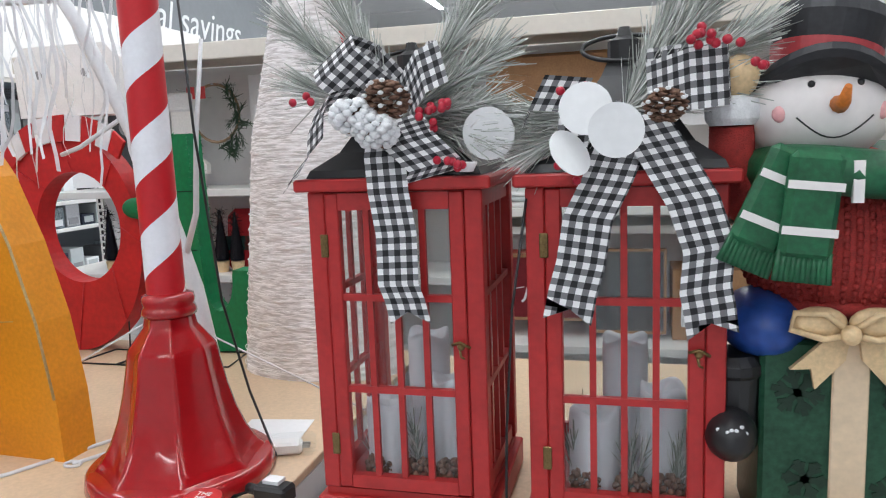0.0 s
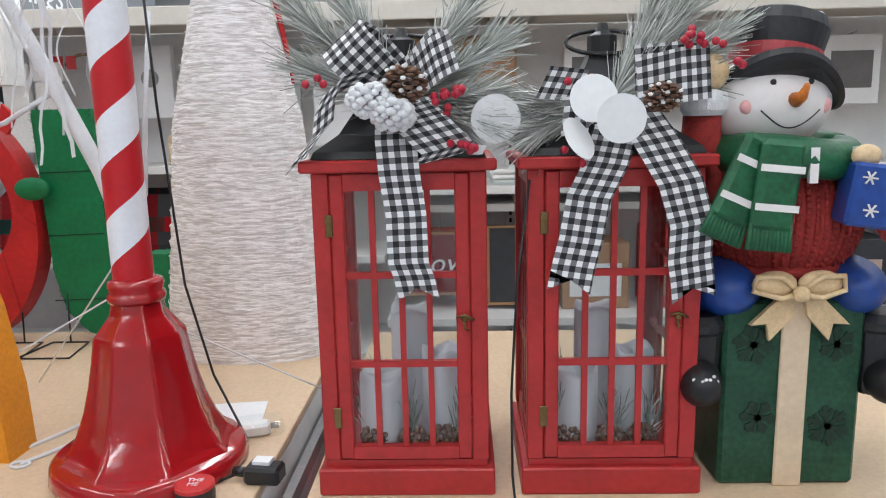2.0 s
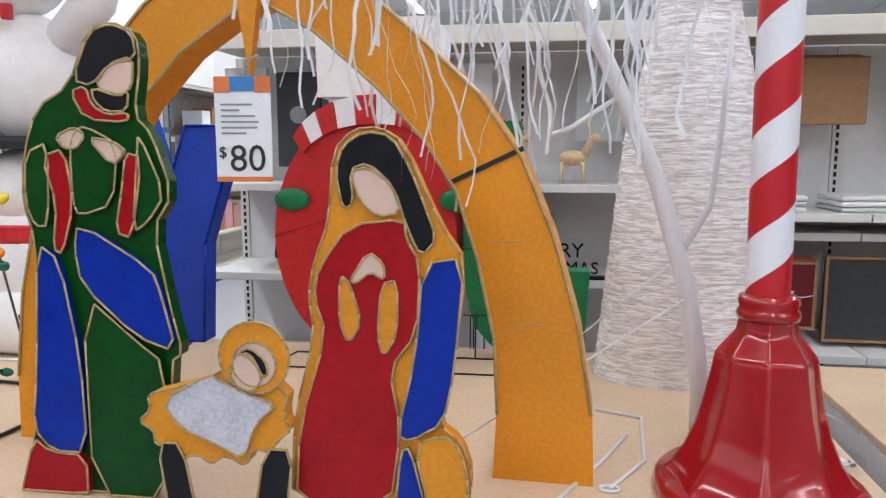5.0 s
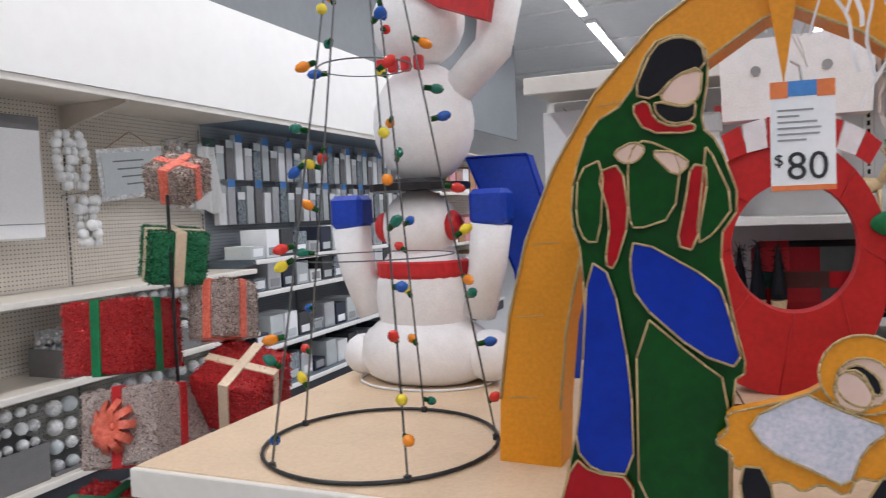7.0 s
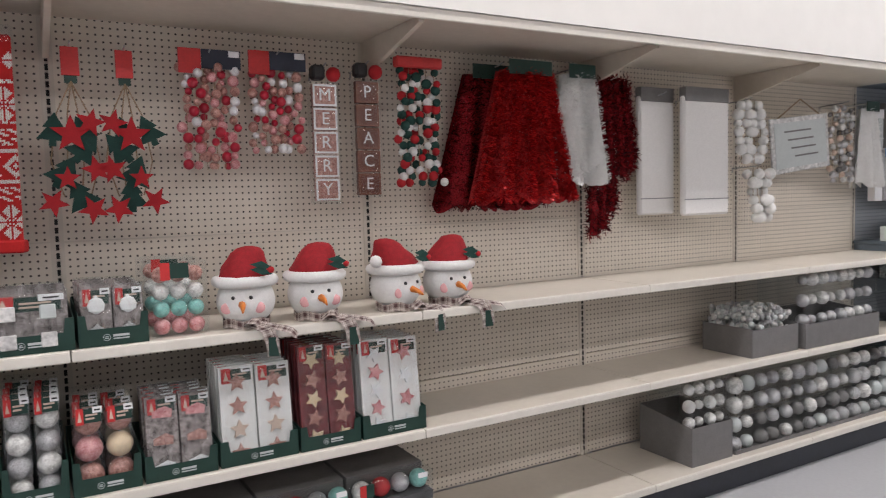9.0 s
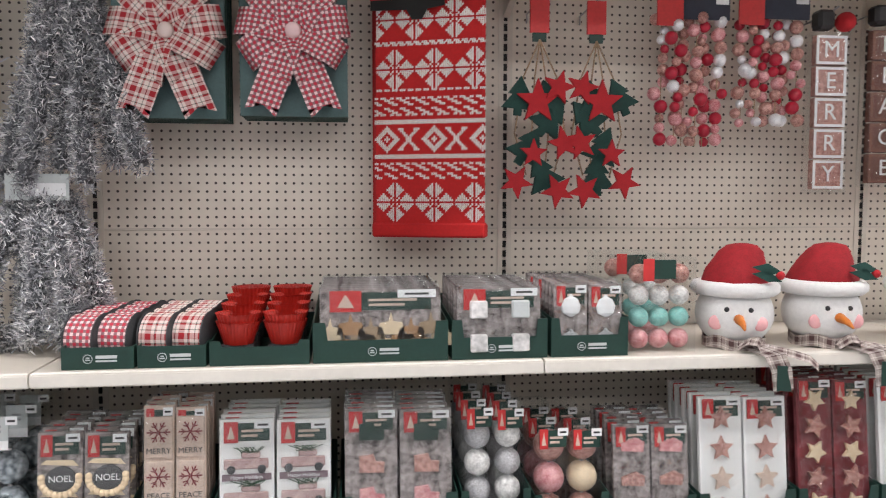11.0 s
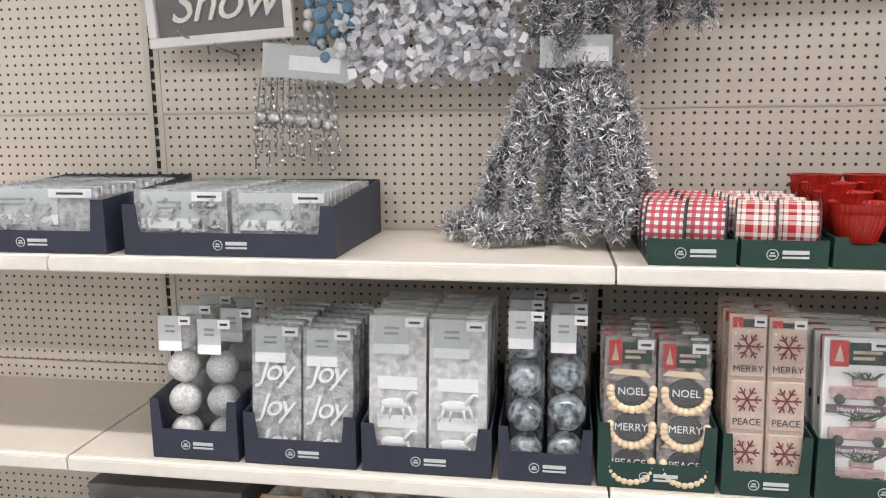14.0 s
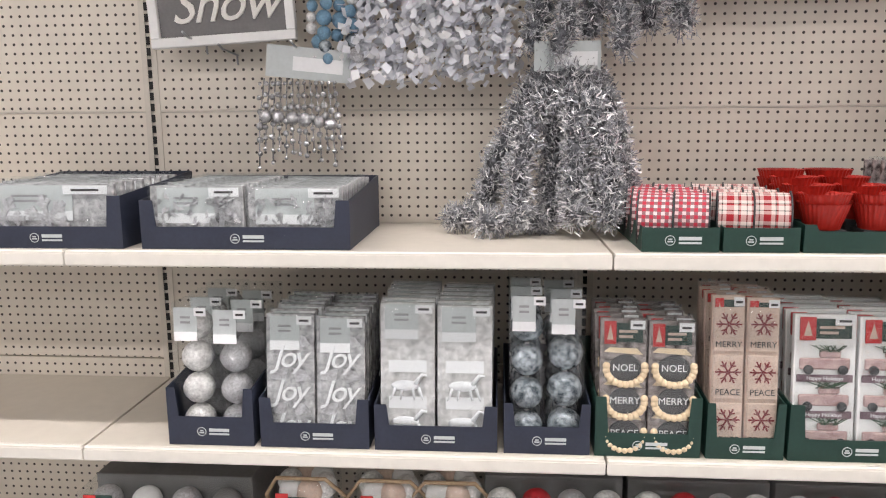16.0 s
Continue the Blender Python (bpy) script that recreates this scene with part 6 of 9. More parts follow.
# Dark filler core: its colour stands in for shade between the hairs
M["core_shade"] = mat("dark_core_shade", (0.10, 0.105, 0.115), 0.35, metal=0.6, scale=90, vary=0.5)
tinsel("silver_garland", "bushy silver tinsel garland hung from a peg hook", 0.0, 0.15, 1.6, [rope([(-0.05 + 0.02 * k, -0.01, 0.5), (-0.10 + 0.045 * k, -0.02 - 0.03 * (k % 2), 0.25), (-0.17 + 0.072 * k, -0.02 - 0.05 * (k % 2), (0.0, -0.02, 0.02, -0.02, 0.04, 0.03)[k])]) for k in range(6)], M["foil_silver"], 0.04, 5200, 0.017, core=M["core_shade"], flat=0.0017)
hook(-0.1, 1.60)
low = []
for xa, xb, yb, zb in ((-0.07, -0.21, -0.04, 0.06), (-0.05, -0.13, -0.12, 0.05), (-0.02, -0.04, -0.06, 0.045), (0.01, 0.02, -0.15, 0.05), (0.04, 0.10, -0.15, 0.045), (0.07, 0.145, -0.06, 0.10), (-0.01, 0.06, -0.02, 0.08)):
    low.append(rope([(xa * 0.7, -0.01, 0.42), (xa + (xb - xa) * 0.35, yb * 0.5 - 0.02, 0.29), (xa + (xb - xa) * 0.8, yb * 0.8, 0.15), (xb, yb, zb), (xb - 0.075, yb - 0.02, 0.042)] if xb < 0 else [(xa * 0.7, -0.01, 0.42), (xa + (xb - xa) * 0.5, yb * 0.5 - 0.02, 0.29), (xb, yb * 0.8, 0.14), (xb - 0.01, yb, zb)]))
tinsel("silver_garland", "bushy silver tinsel garland with card header, ends resting on the shelf", -0.08, 0.15, S1, low, M["foil_silver"], 0.04, 5600, 0.017, core=M["core_shade"], flat=0.0017, tag=(0.0, 0.40, 0.16))

# white foil petal garland
t = thing("petal_garland", G(-0.41, 0.14, 1.50), "white and silver foil petal garland hung in loops", "garland")
for k in range(6):
    bm = new_bm()
    x = -0.185 + 0.073 * k
    pts = strand_pts(x * 0.75, 0.62, x, 0.03)
    for q in range(520):
        f = r7.random() * 7
        i = int(f)
        p = Vector(pts[i]).lerp(Vector(pts[i + 1]), f - i) + Vector((r7.gauss(0, 0.024), r7.gauss(0, 0.024), r7.gauss(0, 0.016)))
        u = Vector((r7.gauss(0, 1), r7.gauss(0, 1), r7.gauss(0, 1))).normalized() * r7.uniform(0.009, 0.016)
        v = u.orthogonal().normalized() * r7.uniform(0.007, 0.012)
        w = u.cross(v).normalized() * 0.005
        a, b, c, d = (bm.verts.new(s) for s in (p - u - v, p + u - v * 0.6 + w, p + u * 0.8 + v, p - u * 0.7 + v * 0.9 - w))
        bm.faces.new((a, b, c, d))
    tagged(part("strand", bm, M["foil_petal"], t), kind="stuff")
hook(-0.41, 2.13)


def beads(parent, strand_line, items, mats, name="bead"):
    """A strand: its thread, and each bead as a piece of its own."""
    st = part("strand", tube(new_bm(), strand_line, 0.0016, 4), M["twine"], parent)
    for c, r, k in items:
        part(name, ball(new_bm(), c, r, 9, 6), mats[k], st, smooth=True)


def bead_string(name, label, y, x, z, cols, h, mats, r, jitter=0.004, tagw=0, w=0.14):
    t = thing(name, G(y, x, z), label, "garland")
    for c in range(cols):
        items = []
        x0 = -w / 2 + w * (c + 0.5) / cols
        zz = 0.0
        while zz < h:
            rr = r * r7.uniform(0.7, 1.15)
            items.append(((x0 + r7.gauss(0, jitter), -0.02 * (c % 2) + r7.gauss(0, jitter), zz + rr), rr, r7.randrange(len(mats))))
            zz += rr * 1.9
        beads(t, [(x0, -0.02 * (c % 2), 0.0), (x0, -0.02 * (c % 2), h + 0.01)], items, mats)
    if tagw:
        part("header_card", box(new_bm(), -tagw / 2, tagw / 2, -0.012, -0.01, h, h + 0.08), M["mint_card"], t)
        part("label", box(new_bm(), -tagw * 0.2, tagw * 0.46, -0.0135, -0.0122, h + 0.015, h + 0.055), M["paper"], t)
    return t


bead_string("bead_garland", "blue, white and silver bead garland on a hook", -0.665, 0.13, 1.56, 4, 0.54, [M["sky_ball"], M["sky_ball"], M["white_ball"], M["silver"], M["blue_ball"]], 0.019)
hook(-0.665, 2.12)
# beaded silver drop garland
t = thing("drop_garland", G(-0.76, 0.14, 1.28), "silver beaded drop garland with card header", "garland")
for c in range(13):
    bm = new_bm()
    x0 = -0.105 + 0.0175 * c
    L = 0.02 + 0.05 * abs(math.sin(c * 1.7))
    tube(bm, [(x0 * 0.85, -0.004, 0.25), (x0, -0.01, 0.14), (x0 * 1.05, -0.012, L)], 0.002, 5)
    for q in range(7):
        zz = L + (0.235 - L) * q / 6
        ball(bm, (x0 * (1.05 - 0.02 * q), -0.014 + r7.gauss(0, 0.004), zz), (0.006, 0.007, 0.008, 0.017 if c % 2 else 0.01, 0.009, 0.007, 0.006)[q] * r7.uniform(0.8, 1.2), 8, 6)
    part("strand", bm, M["bright_silver"], t)
part("header_card", box(new_bm(), -0.11, 0.11, -0.012, -0.01, 0.245, 0.325, m=pose(0, 0, 0, 0, 6, 0)), M["mint_card"], t)
part("label", box(new_bm(), -0.04, 0.09, -0.0135, -0.0122, 0.265, 0.30, m=pose(0, 0, 0, 0, 6, 0)), M["paper"], t)
hook(-0.76, 1.60)

# framed snow sign
t = thing("framed_sign", G(-0.965, 0.10, 1.62, 0, -3), "white-framed grey sign with white script lettering", "sign")
part("board", box(new_bm(), -0.17, 0.17, 0, 0.006, 0.02, 0.47), M["grey_card"], t)
for a in ((-0.195, 0.195, 0.0, 0.025), (-0.195, 0.195, 0.465, 0.49)):
    part("frame_rail", box(new_bm(), a[0], a[1], -0.012, 0.012, a[2], a[3], 0.002), M["white"], t)
for s in (-1, 1):
    part("frame_stile", box(new_bm(), s * 0.183 - 0.012, s * 0.183 + 0.012, -0.0115, 0.0115, 0.0255, 0.4645, 0.002), M["white"], t)
lettering("Snow", 0.135, M["knit_white"], t, pose(0.01, -0.004, 0.10), 0.003, 0.95, 0.35)
lettering("Let", 0.14, M["knit_white"], t, pose(-0.03, -0.004, 0.33), 0.003, 0.95, 0.35)
lettering("it", 0.05, M["knit_white"], t, pose(0.02, -0.004, 0.21), 0.002, 0.95, 0.35)
bm = new_bm()
for k in range(6):
    box(bm, 0, 0.022, -0.004, -0.0005, -0.002, 0.002, m=pose(0.11, 0, 0.37, 0, 60 * k, 0))
part("snowflake", bm, M["knit_white"], t)
hook(-0.965, 1.60, 0.14)
hook(-1.05, 1.63, 0.16)


# bows on cards
def card_bow(y, z, cloth, label):
    t = thing("card_bow", G(y, 0.2, z), label, "ribbon bow", "carded bows")
    for k in range(5):
        part("card", box(new_bm(), -0.145, 0.145, k * 0.03, k * 0.03 + 0.012, 0, 0.38, 0.001), M["green_card"] if k else mat("bow_card_teal", (0.07, 0.13, 0.13), 0.6), t)
    cz = 0.225
    bw = part("bow", ball(new_bm(), (0, -0.035, cz), 0.022, 10, 7, sy=0.6), cloth, t)
    for k in range(9):
        bm = new_bm()
        a = k * 2 * math.pi / 9 - 0.5
        c, s = math.cos(a), math.sin(a)
        ribbon(bm, [(0, -0.012, cz), (0.05 * c, -0.06, cz + 0.05 * s), (0.12 * c, -0.055, cz + 0.115 * s), (0.15 * c, -0.03, cz + 0.145 * s), (0.09 * c, -0.008, cz + 0.085 * s)], 0.085, (-s, 0.35 * (-1) ** k, c))
        part("loop", bm, cloth, bw)
    for s in (-1, 1):
        bm = new_bm()
        ribbon(bm, [(0, -0.03, cz), (s * 0.03, -0.05, cz - 0.08), (s * 0.06, -0.045, cz - 0.15), (s * 0.08, -0.04, cz - 0.20)], 0.085, (1, 0, s * 0.3), notch=0.022)
        part("tail", bm, cloth, bw)
    hook(y, z + 0.36, 0.24)


card_bow(0.262, 1.755, M["tartan"], "red tartan ribbon bow on a green card")
card_bow(0.59, 1.765, M["pinkcheck"], "pink and white woven bow on a green card")

# knitted runner with a snowflake pattern
t = thing("knitted_stocking", G(0.96, 0.175, 1.43, 0, 0, -20), "red and white knitted piece with nordic pattern, hung flat", "knit hanging")
W = 0.325
for k in range(2):
    bm = box(new_bm(), -W / 2 - 0.012 * k, W / 2 - 0.012 * k, 0.022 * k, 0.022 * k + 0.02, 0.0 + 0.012 * k, 0.70, 0.008)
    part("knit_body", bm, M["knit_runner"], t)


def knit_white(c, r):
    """Whether the stitch in column c and row r of the nordic chart is white."""
    def flake_at(u, v):
        u, v = abs(u), abs(v)
        a, b = max(u, v), min(u, v)
        return a - b >= 2 and b >= 1 and a + b <= 10 or a == b and 1 <= a <= 2
    if r < 7:
        return False
    for mid, off in ((16, 0), (81, 0), (105, 10)):
        if abs(r - mid) <= 9:
            return flake_at((c + off) % 20 - 10, r - mid)
    if r in (38, 39, 55, 56):
        return True
    if 28 <= r <= 35 or 59 <= r <= 67:
        k = (r - 27) if r < 40 else (r - 59)
        return abs((c + 2 * k) % 8 - 4) < 2 and k not in (4,) or k in (0, 8) and c % 4 < 2
    if 41 <= r <= 53:
        u, v = abs((c % 24) - 6), abs(r - 47)
        x = abs(abs((c % 24) - 17) - abs(r - 47) * 0.8)
        return 4 <= u + v <= 6 or u + v < 1.5 or (x < 1.2 and v < 6)
    if r in (71, 72, 93, 94):
        return abs((c + (0 if r % 2 else 1)) % 4 - 2) < 1.1
    if 75 <= r <= 77 or 88 <= r <= 90:
        return abs((c % 10) - 5) <= (r - 75 if r < 80 else r - 88)
    return False


st = 0.0058
cols = int(W / st)
bm = new_bm()
for r in range(118):
    for c in range(cols):
        if knit_white(c, r):
            x, z = -W / 2 + 0.004 + c * st, 0.005 + r * st
            if z > 0.685:
                continue
            a, b, d, e, f, g = (bm.verts.new(v) for v in ((x, -0.0028, z + st * 1.3), (x + st / 2, -0.0042, z + st * 0.85), (x + st, -0.0028, z + st * 1.3), (x + st, -0.0018, z + st * 0.15), (x + st / 2, -0.0018, z - st * 0.3), (x, -0.0018, z + st * 0.15)))
            bm.faces.new((a, f, g, b)), bm.faces.new((b, g, e, d))
tagged(part("knit_pattern", bm, M["knit_white"], t, "white knitted nordic stitches"), kind="stuff")
part("cuff", box(new_bm(), -W / 2 - 0.004, W / 2 + 0.004, -0.008, 0.045, 0.0, 0.042, 0.006), M["knit_runner"], t)
part("header_card", box(new_bm(), -W / 2 - 0.006, 0.05, -0.010, 0.048, 0.672, 0.735, 0.002), M["red_card"], t, "red printed header card")
part("header_tab", slab(new_bm(), [(-W / 2 - 0.004, 0.672), (-W / 2 - 0.004, 0.645), (-0.06, 0.642), (-0.045, 0.615), (-0.015, 0.615), (0.0, 0.642), (0.05, 0.65), (0.05, 0.672)], -0.0105, -0.0082), M["slot"], t, "black header tab")
part("price_sticker", box(new_bm(), 0.015, 0.05, -0.0125, -0.0106, 0.705, 0.73), M["paper"], t)
part("film_top", box(new_bm(), 0.052, W / 2, -0.006, 0.03, 0.675, 0.73), M["film"], t)
hook(0.97, 2.13)


# felt stars and trees on twine
def felt_bunch(y, z, flip):
    t = thing("felt_garland", G(y, 0.16, z), "red felt stars and dark green felt trees on jute twine", "garland", "felt garlands")
    part("header_card", box(new_bm(), -0.028, 0.028, -0.01, 0.0, 0.49, 0.585), M["red_card"], t)
    part("header_base", box(new_bm(), -0.02, 0.02, -0.008, 0.0, 0.465, 0.489), M["green_card"], t)
    for q in range(4):
        part("twine", tube(new_bm(), [(0, -0.01, 0.47), (-0.05 + 0.033 * q, -0.02, 0.36), (-0.075 + 0.05 * q, -0.02, 0.2), (-0.04 + 0.027 * q, -0.02, 0.08)], 0.0025, 5), M["twine"], t)
    spots = [(-0.01, 0.29, 0.066), (0.05, 0.33, 0.05), (-0.075, 0.06, 0.05), (0.045, 0.035, 0.052), (0.06, 0.17, 0.05), (-0.03, 0.14, 0.042)]
    for k, (x, zz, r) in enumerate(spots):
        x *= flip
        pts = [((r if q % 2 == 0 else r * 0.42) * math.cos(math.pi / 2 + q * math.pi / 5 + k), (r if q % 2 == 0 else r * 0.42) * math.sin(math.pi / 2 + q * math.pi / 5 + k)) for q in range(10)]
        part("felt_star", slab(new_bm(), [(x + a, zz + b) for a, b in pts], -0.04 - 0.006 * k, -0.028 - 0.006 * k), M["red_felt"], t)
    for k, (x, zz, r) in enumerate(((-0.06, 0.27, 0.05), (-0.025, 0.12, 0.055), (0.045, 0.20, 0.055), (0.0, 0.04, 0.055), (0.02, 0.27, 0.045))):
        x *= flip
        r *= 1.1
        bm = slab(new_bm(), [(x, zz + r * 1.7), (x + r * 0.6, zz + r * 0.75), (x + r * 0.35, zz + r * 0.75), (x + r * 0.9, zz), (x + 0.2 * r, zz), (x + 0.2 * r, zz - 0.02), (x - 0.2 * r, zz - 0.02), (x - 0.2 * r, zz), (x - r * 0.9, zz), (x - r * 0.35, zz + r * 0.75), (x - r * 0.6, zz + r * 0.75)], -0.024 - 0.002 * k, -0.012)
        bmesh.ops.rotate(bm, verts=bm.verts, cent=(x, 0, zz + r), matrix=Matrix.Rotation(r7.uniform(-0.7, 0.7), 3, "Y"))
        part("felt_tree", bm, M["green_felt"], t)
    hook(y, z + 0.58)


felt_bunch(1.285, 1.53, 1)
felt_bunch(1.455, 1.53, -1)


def bead_bunch(y, z, h):
    t = bead_string("bell_garland", "rosy bell and bead garland with dark card header", y, 0.15, z, 6, h, [M["rust"], M["rust"], M["pink"], M["berry"], M["petal"]], 0.019, 0.008, 0, 0.2)
    part("header_card", box(new_bm(), -0.11, -0.03, -0.03, -0.024, h - 0.01, h + 0.08), M["red_card"], t)
    part("header_card", box(new_bm(), -0.028, 0.115, -0.03, -0.024, h + 0.01, h + 0.08), M["navy"], t)
    part("sticker", box(new_bm(), 0.07, 0.11, -0.032, -0.0305, h + 0.055, h + 0.078), M["paper"], t)
    hook(y, z + h + 0.06)


bead_bunch(1.745, 1.70, 0.36)
bead_bunch(2.0, 1.76, 0.31)


def block_sign(y, z, word, cloth, trim, label):
    t = thing("block_sign", G(y, 0.18, z), label, "hanging sign", "block word signs")
    n = len(word)
    s = 0.094
    for k, ch in enumerate(word):
        zz = s * (n - 1 - k)
        b = part("block", box(new_bm(), -0.05, 0.05, 0, 0.025, zz + 0.002, zz + s - 0.002, 0.003), cloth, t)
        part("border", box(box(box(box(new_bm(), -0.05, 0.05, -0.002, -0.0002, zz + 0.004, zz + 0.012), -0.05, 0.05, -0.002, -0.0002, zz + s - 0.012, zz + s - 0.004), -0.05, -0.042, -0.0018, -0.0002, zz + 0.012, zz + s - 0.012), 0.042, 0.05, -0.0018, -0.0002, zz + 0.012, zz + s - 0.012), trim, b)
        lettering(ch, 0.07, M["paper"], b, pose(0, -0.002, zz + s / 2), 0.001)
    part("film_bag", box(new_bm(), -0.058, 0.058, -0.008, 0.05, -0.01, s * n + 0.01, 0.004), M["film"], t)
    part("bow_tie", box(new_bm(), -0.055, 0.0, -0.02, 0.03, s * n + 0.012, s * n + 0.07, 0.01), M["black"], t)
    part("bow_tie", ball(new_bm(), (0.035, -0.01, s * n + 0.035), 0.03, 10, 7), M["red_felt"], t)
    hook(y, z + s * n + 0.06)


block_sign(2.19, 1.57, "MERRY", M["rust"], M["paper"], "hanging block sign that reads MERRY in white")
block_sign(2.375, 1.59, "PEACE", mat("brown_block", (0.14, 0.05, 0.035), 0.6, scale=30, vary=0.2), mat("brown_edge", (0.20, 0.08, 0.05), 0.6), "hanging block sign that reads PEACE on brown")

t = thing("pompom_garland", G(2.60, 0.17, 1.62), "red, white and green pompom garland in a thick bundle", "garland")
for c in range(5):
    items = [((-0.08 + 0.04 * c + r7.gauss(0, 0.007), -0.03 + r7.gauss(0, 0.02), 0.02 + 0.026 * q), 0.019 * r7.uniform(0.8, 1.2), (0, 1, 2, 0, 2, 1, 2)[(q + 3 * c) % 7]) for q in range(19)]
    beads(t, [(-0.08 + 0.04 * c, -0.03, 0.0), (-0.08 + 0.04 * c, -0.03, 0.51)], items, [M["red_felt"], M["fleece"], M["green_felt"]], "pompom")
part("header_card", box(new_bm(), -0.11, 0.11, -0.06, -0.02, 0.5, 0.545, 0.006), M["red_card"], t)
hook(2.60, 2.14)


# gathered skirts and furs
def hanging_skirt(name, label, y, z, w0, w1, h, material, wave, hair=0, x=0.16, depth=0.07, lean=0.0, pile=None):
    bm = new_bm()
    nx, nz = 48, 16
    for side in (0, 1):
        grid = []
        for i in range(nz + 1):
            f = i / nz
            w = w1 + (w0 - w1) * f
            row = []
            for k in range(nx + 1):
                u = k / nx - 0.5
                fold = math.sin(u * wave) * 0.03 * (1.15 - f) + 0.006 * noise.noise(Vector((u * 20, f * 6, side)))
                row.append(bm.verts.new((u * w + lean * (1 - f), (-depth / 2 if side == 0 else depth / 2) * math.cos(u * 2.6) + fold * (1 if side == 0 else 0.6), h * f + (0.02 * math.sin(u * wave * 1.3) * (1 - f)))))
            grid.append(row)
        for a, b in zip(grid, grid[1:]):
            for k in range(nx):
                bm.faces.new((a[k], a[k + 1], b[k + 1], b[k])).smooth = True
    t = thing(name, G(y, x, z), label, "garland" if "tinsel" in name else "tree skirt")
    part("cloth", bm, material, t)
    if hair:
        bm = new_bm()
        for q in range(hair):
            u, f = r7.uniform(-0.5, 0.5), r7.random()
            w = w1 + (w0 - w1) * f
            p = Vector((u * w + lean * (1 - f), -depth / 2 * math.cos(u * 2.6) + math.sin(u * wave) * 0.03 * (1.15 - f), h * f))
            d = Vector((r7.gauss(0, 1), -abs(r7.gauss(0, 0.7)), r7.gauss(0, 1) - 0.4)).normalized() * 0.026
            s = d.orthogonal().normalized() * 0.0026
            bm.faces.new([bm.verts.new(v) for v in (p - s, p + s, p + d + s * 0.5, p + d - s * 0.5)])
        tagged(part("pile", bm, pile or material, t), kind="stuff")
    part("hanger_card", box(new_bm(), -w0 * 0.4, w0 * 0.4, -depth / 2 - 0.006, -depth / 2 - 0.003, h - 0.02, h + 0.045), M["green_card"], t)
    hook(y, z + h + 0.03)
    return t


hanging_skirt("tree_skirt", "dark red sequinned tree skirt, folded on a hanger", 3.04, 1.52, 0.30, 0.66, 0.61, M["dark_tinsel"], 26, 6000, 0.10, pile=M["foil_maroon"])
hanging_skirt("tree_skirt", "bright red sequinned tree skirt, folded on a hanger", 3.16, 1.55, 0.30, 0.64, 0.59, M["tinsel_red"], 30, 16000, 0.2, 0.10, pile=M["foil_red"])
hanging_skirt("tree_skirt", "fluffy white fur tree skirt, folded on a hanger", 3.46, 1.63, 0.2, 0.34, 0.51, M["fleece"], 12, 2200, 0.22)
tinsel("red_garland", "dark red tinsel garland hung in a ragged bundle", 3.74, 0.14, 1.36, [strand_pts(-0.09 + 0.045 * k, 0.78, (-0.12, -0.06, 0.0, 0.09, 0.14)[k], (0.0, 0.03, 0.12, 0.3, 0.34)[k]) for k in range(5)], M["foil_maroon"], 0.045, 2600, 0.026, flat=0.003, core=M["dark_tinsel"])
hook(3.74, 2.14)


def towel(y, z, x, w, h):
    t = thing("hand_towel", G(y, x, z), "white hand towel with grey header and a thin stripe", "towel", "white towels")
    bm = box(new_bm(), -w / 2, w / 2, -0.02, 0.02, 0, h, 0.012)
    part("cloth", bm, M["towel"], t)
    part("stripe", box(new_bm(), -w / 2 + 0.004, w / 2 - 0.004, -0.0215, -0.0202, 0.085, 0.091), M["greyink"], t)
    part("header_card", box(new_bm(), -w / 2 + 0.01, w / 2 - 0.01, -0.024, 0.024, h - 0.03, h + 0.045, 0.003), M["grey_card"], t)
    hook(y, z + h)


towel(4.08, 1.45, 0.12, 0.26, 0.63)
towel(4.36, 1.44, 0.21, 0.36, 0.64)


def pom_bunch(y, z, h, w):
    t = thing("pompom_garland", G(y, 0.17, z), "creamy white pompom garland hung from a hook", "garland", "white pompoms")
    for c in range(4):
        xc = -w / 2 + w * (c + 0.5) / 4
        items = [((xc + r7.gauss(0, 0.012), -0.03 + r7.gauss(0, 0.02), 0.03 + 0.05 * q), 0.031 * r7.uniform(0.8, 1.15), 0) for q in range(int(h / 0.05))]
        beads(t, [(xc, -0.03, 0.0), (xc, -0.03, h)], items, [M["fleece"]], "pompom")
    hook(y, z + h)


pom_bunch(4.76, 1.72, 0.36, 0.22)
pom_bunch(4.84, 1.38, 0.32, 0.16)
t = thing("small_sign", G(5.27, 0.18, 1.68, 0, -6), "pale grey wooden plaque with faint script", "sign")
part("board", box(new_bm(), -0.28, 0.28, 0, 0.015, 0, 0.33, 0.003), M["white_tray"], t)
part("face", box(new_bm(), -0.25, 0.25, -0.003, -0.0003, 0.03, 0.30), M["mint_card"], t)
bm = new_bm()
for k in range(4):
    part("script_line", box(new_bm(), -0.16 + 0.03 * k, 0.10 + 0.02 * k, -0.0045, -0.0032, 0.24 - 0.05 * k, 0.25 - 0.05 * k), M["grey_card"], t)
part("cord", tube(new_bm(), [(-0.2, 0.005, 0.33), (0, -0.01, 0.43), (0.2, 0.005, 0.33)], 0.004, 5), M["twine"], t)
bead_string("rustic_garland", "grey and white rustic bead garland", 5.70, 0.16, 1.60, 5, 0.46, [M["white_ball"], M["silver"], M["pale_wood"], M["grey_card"]], 0.02, 0.01, 0, 0.24)
hook(5.7, 2.1)
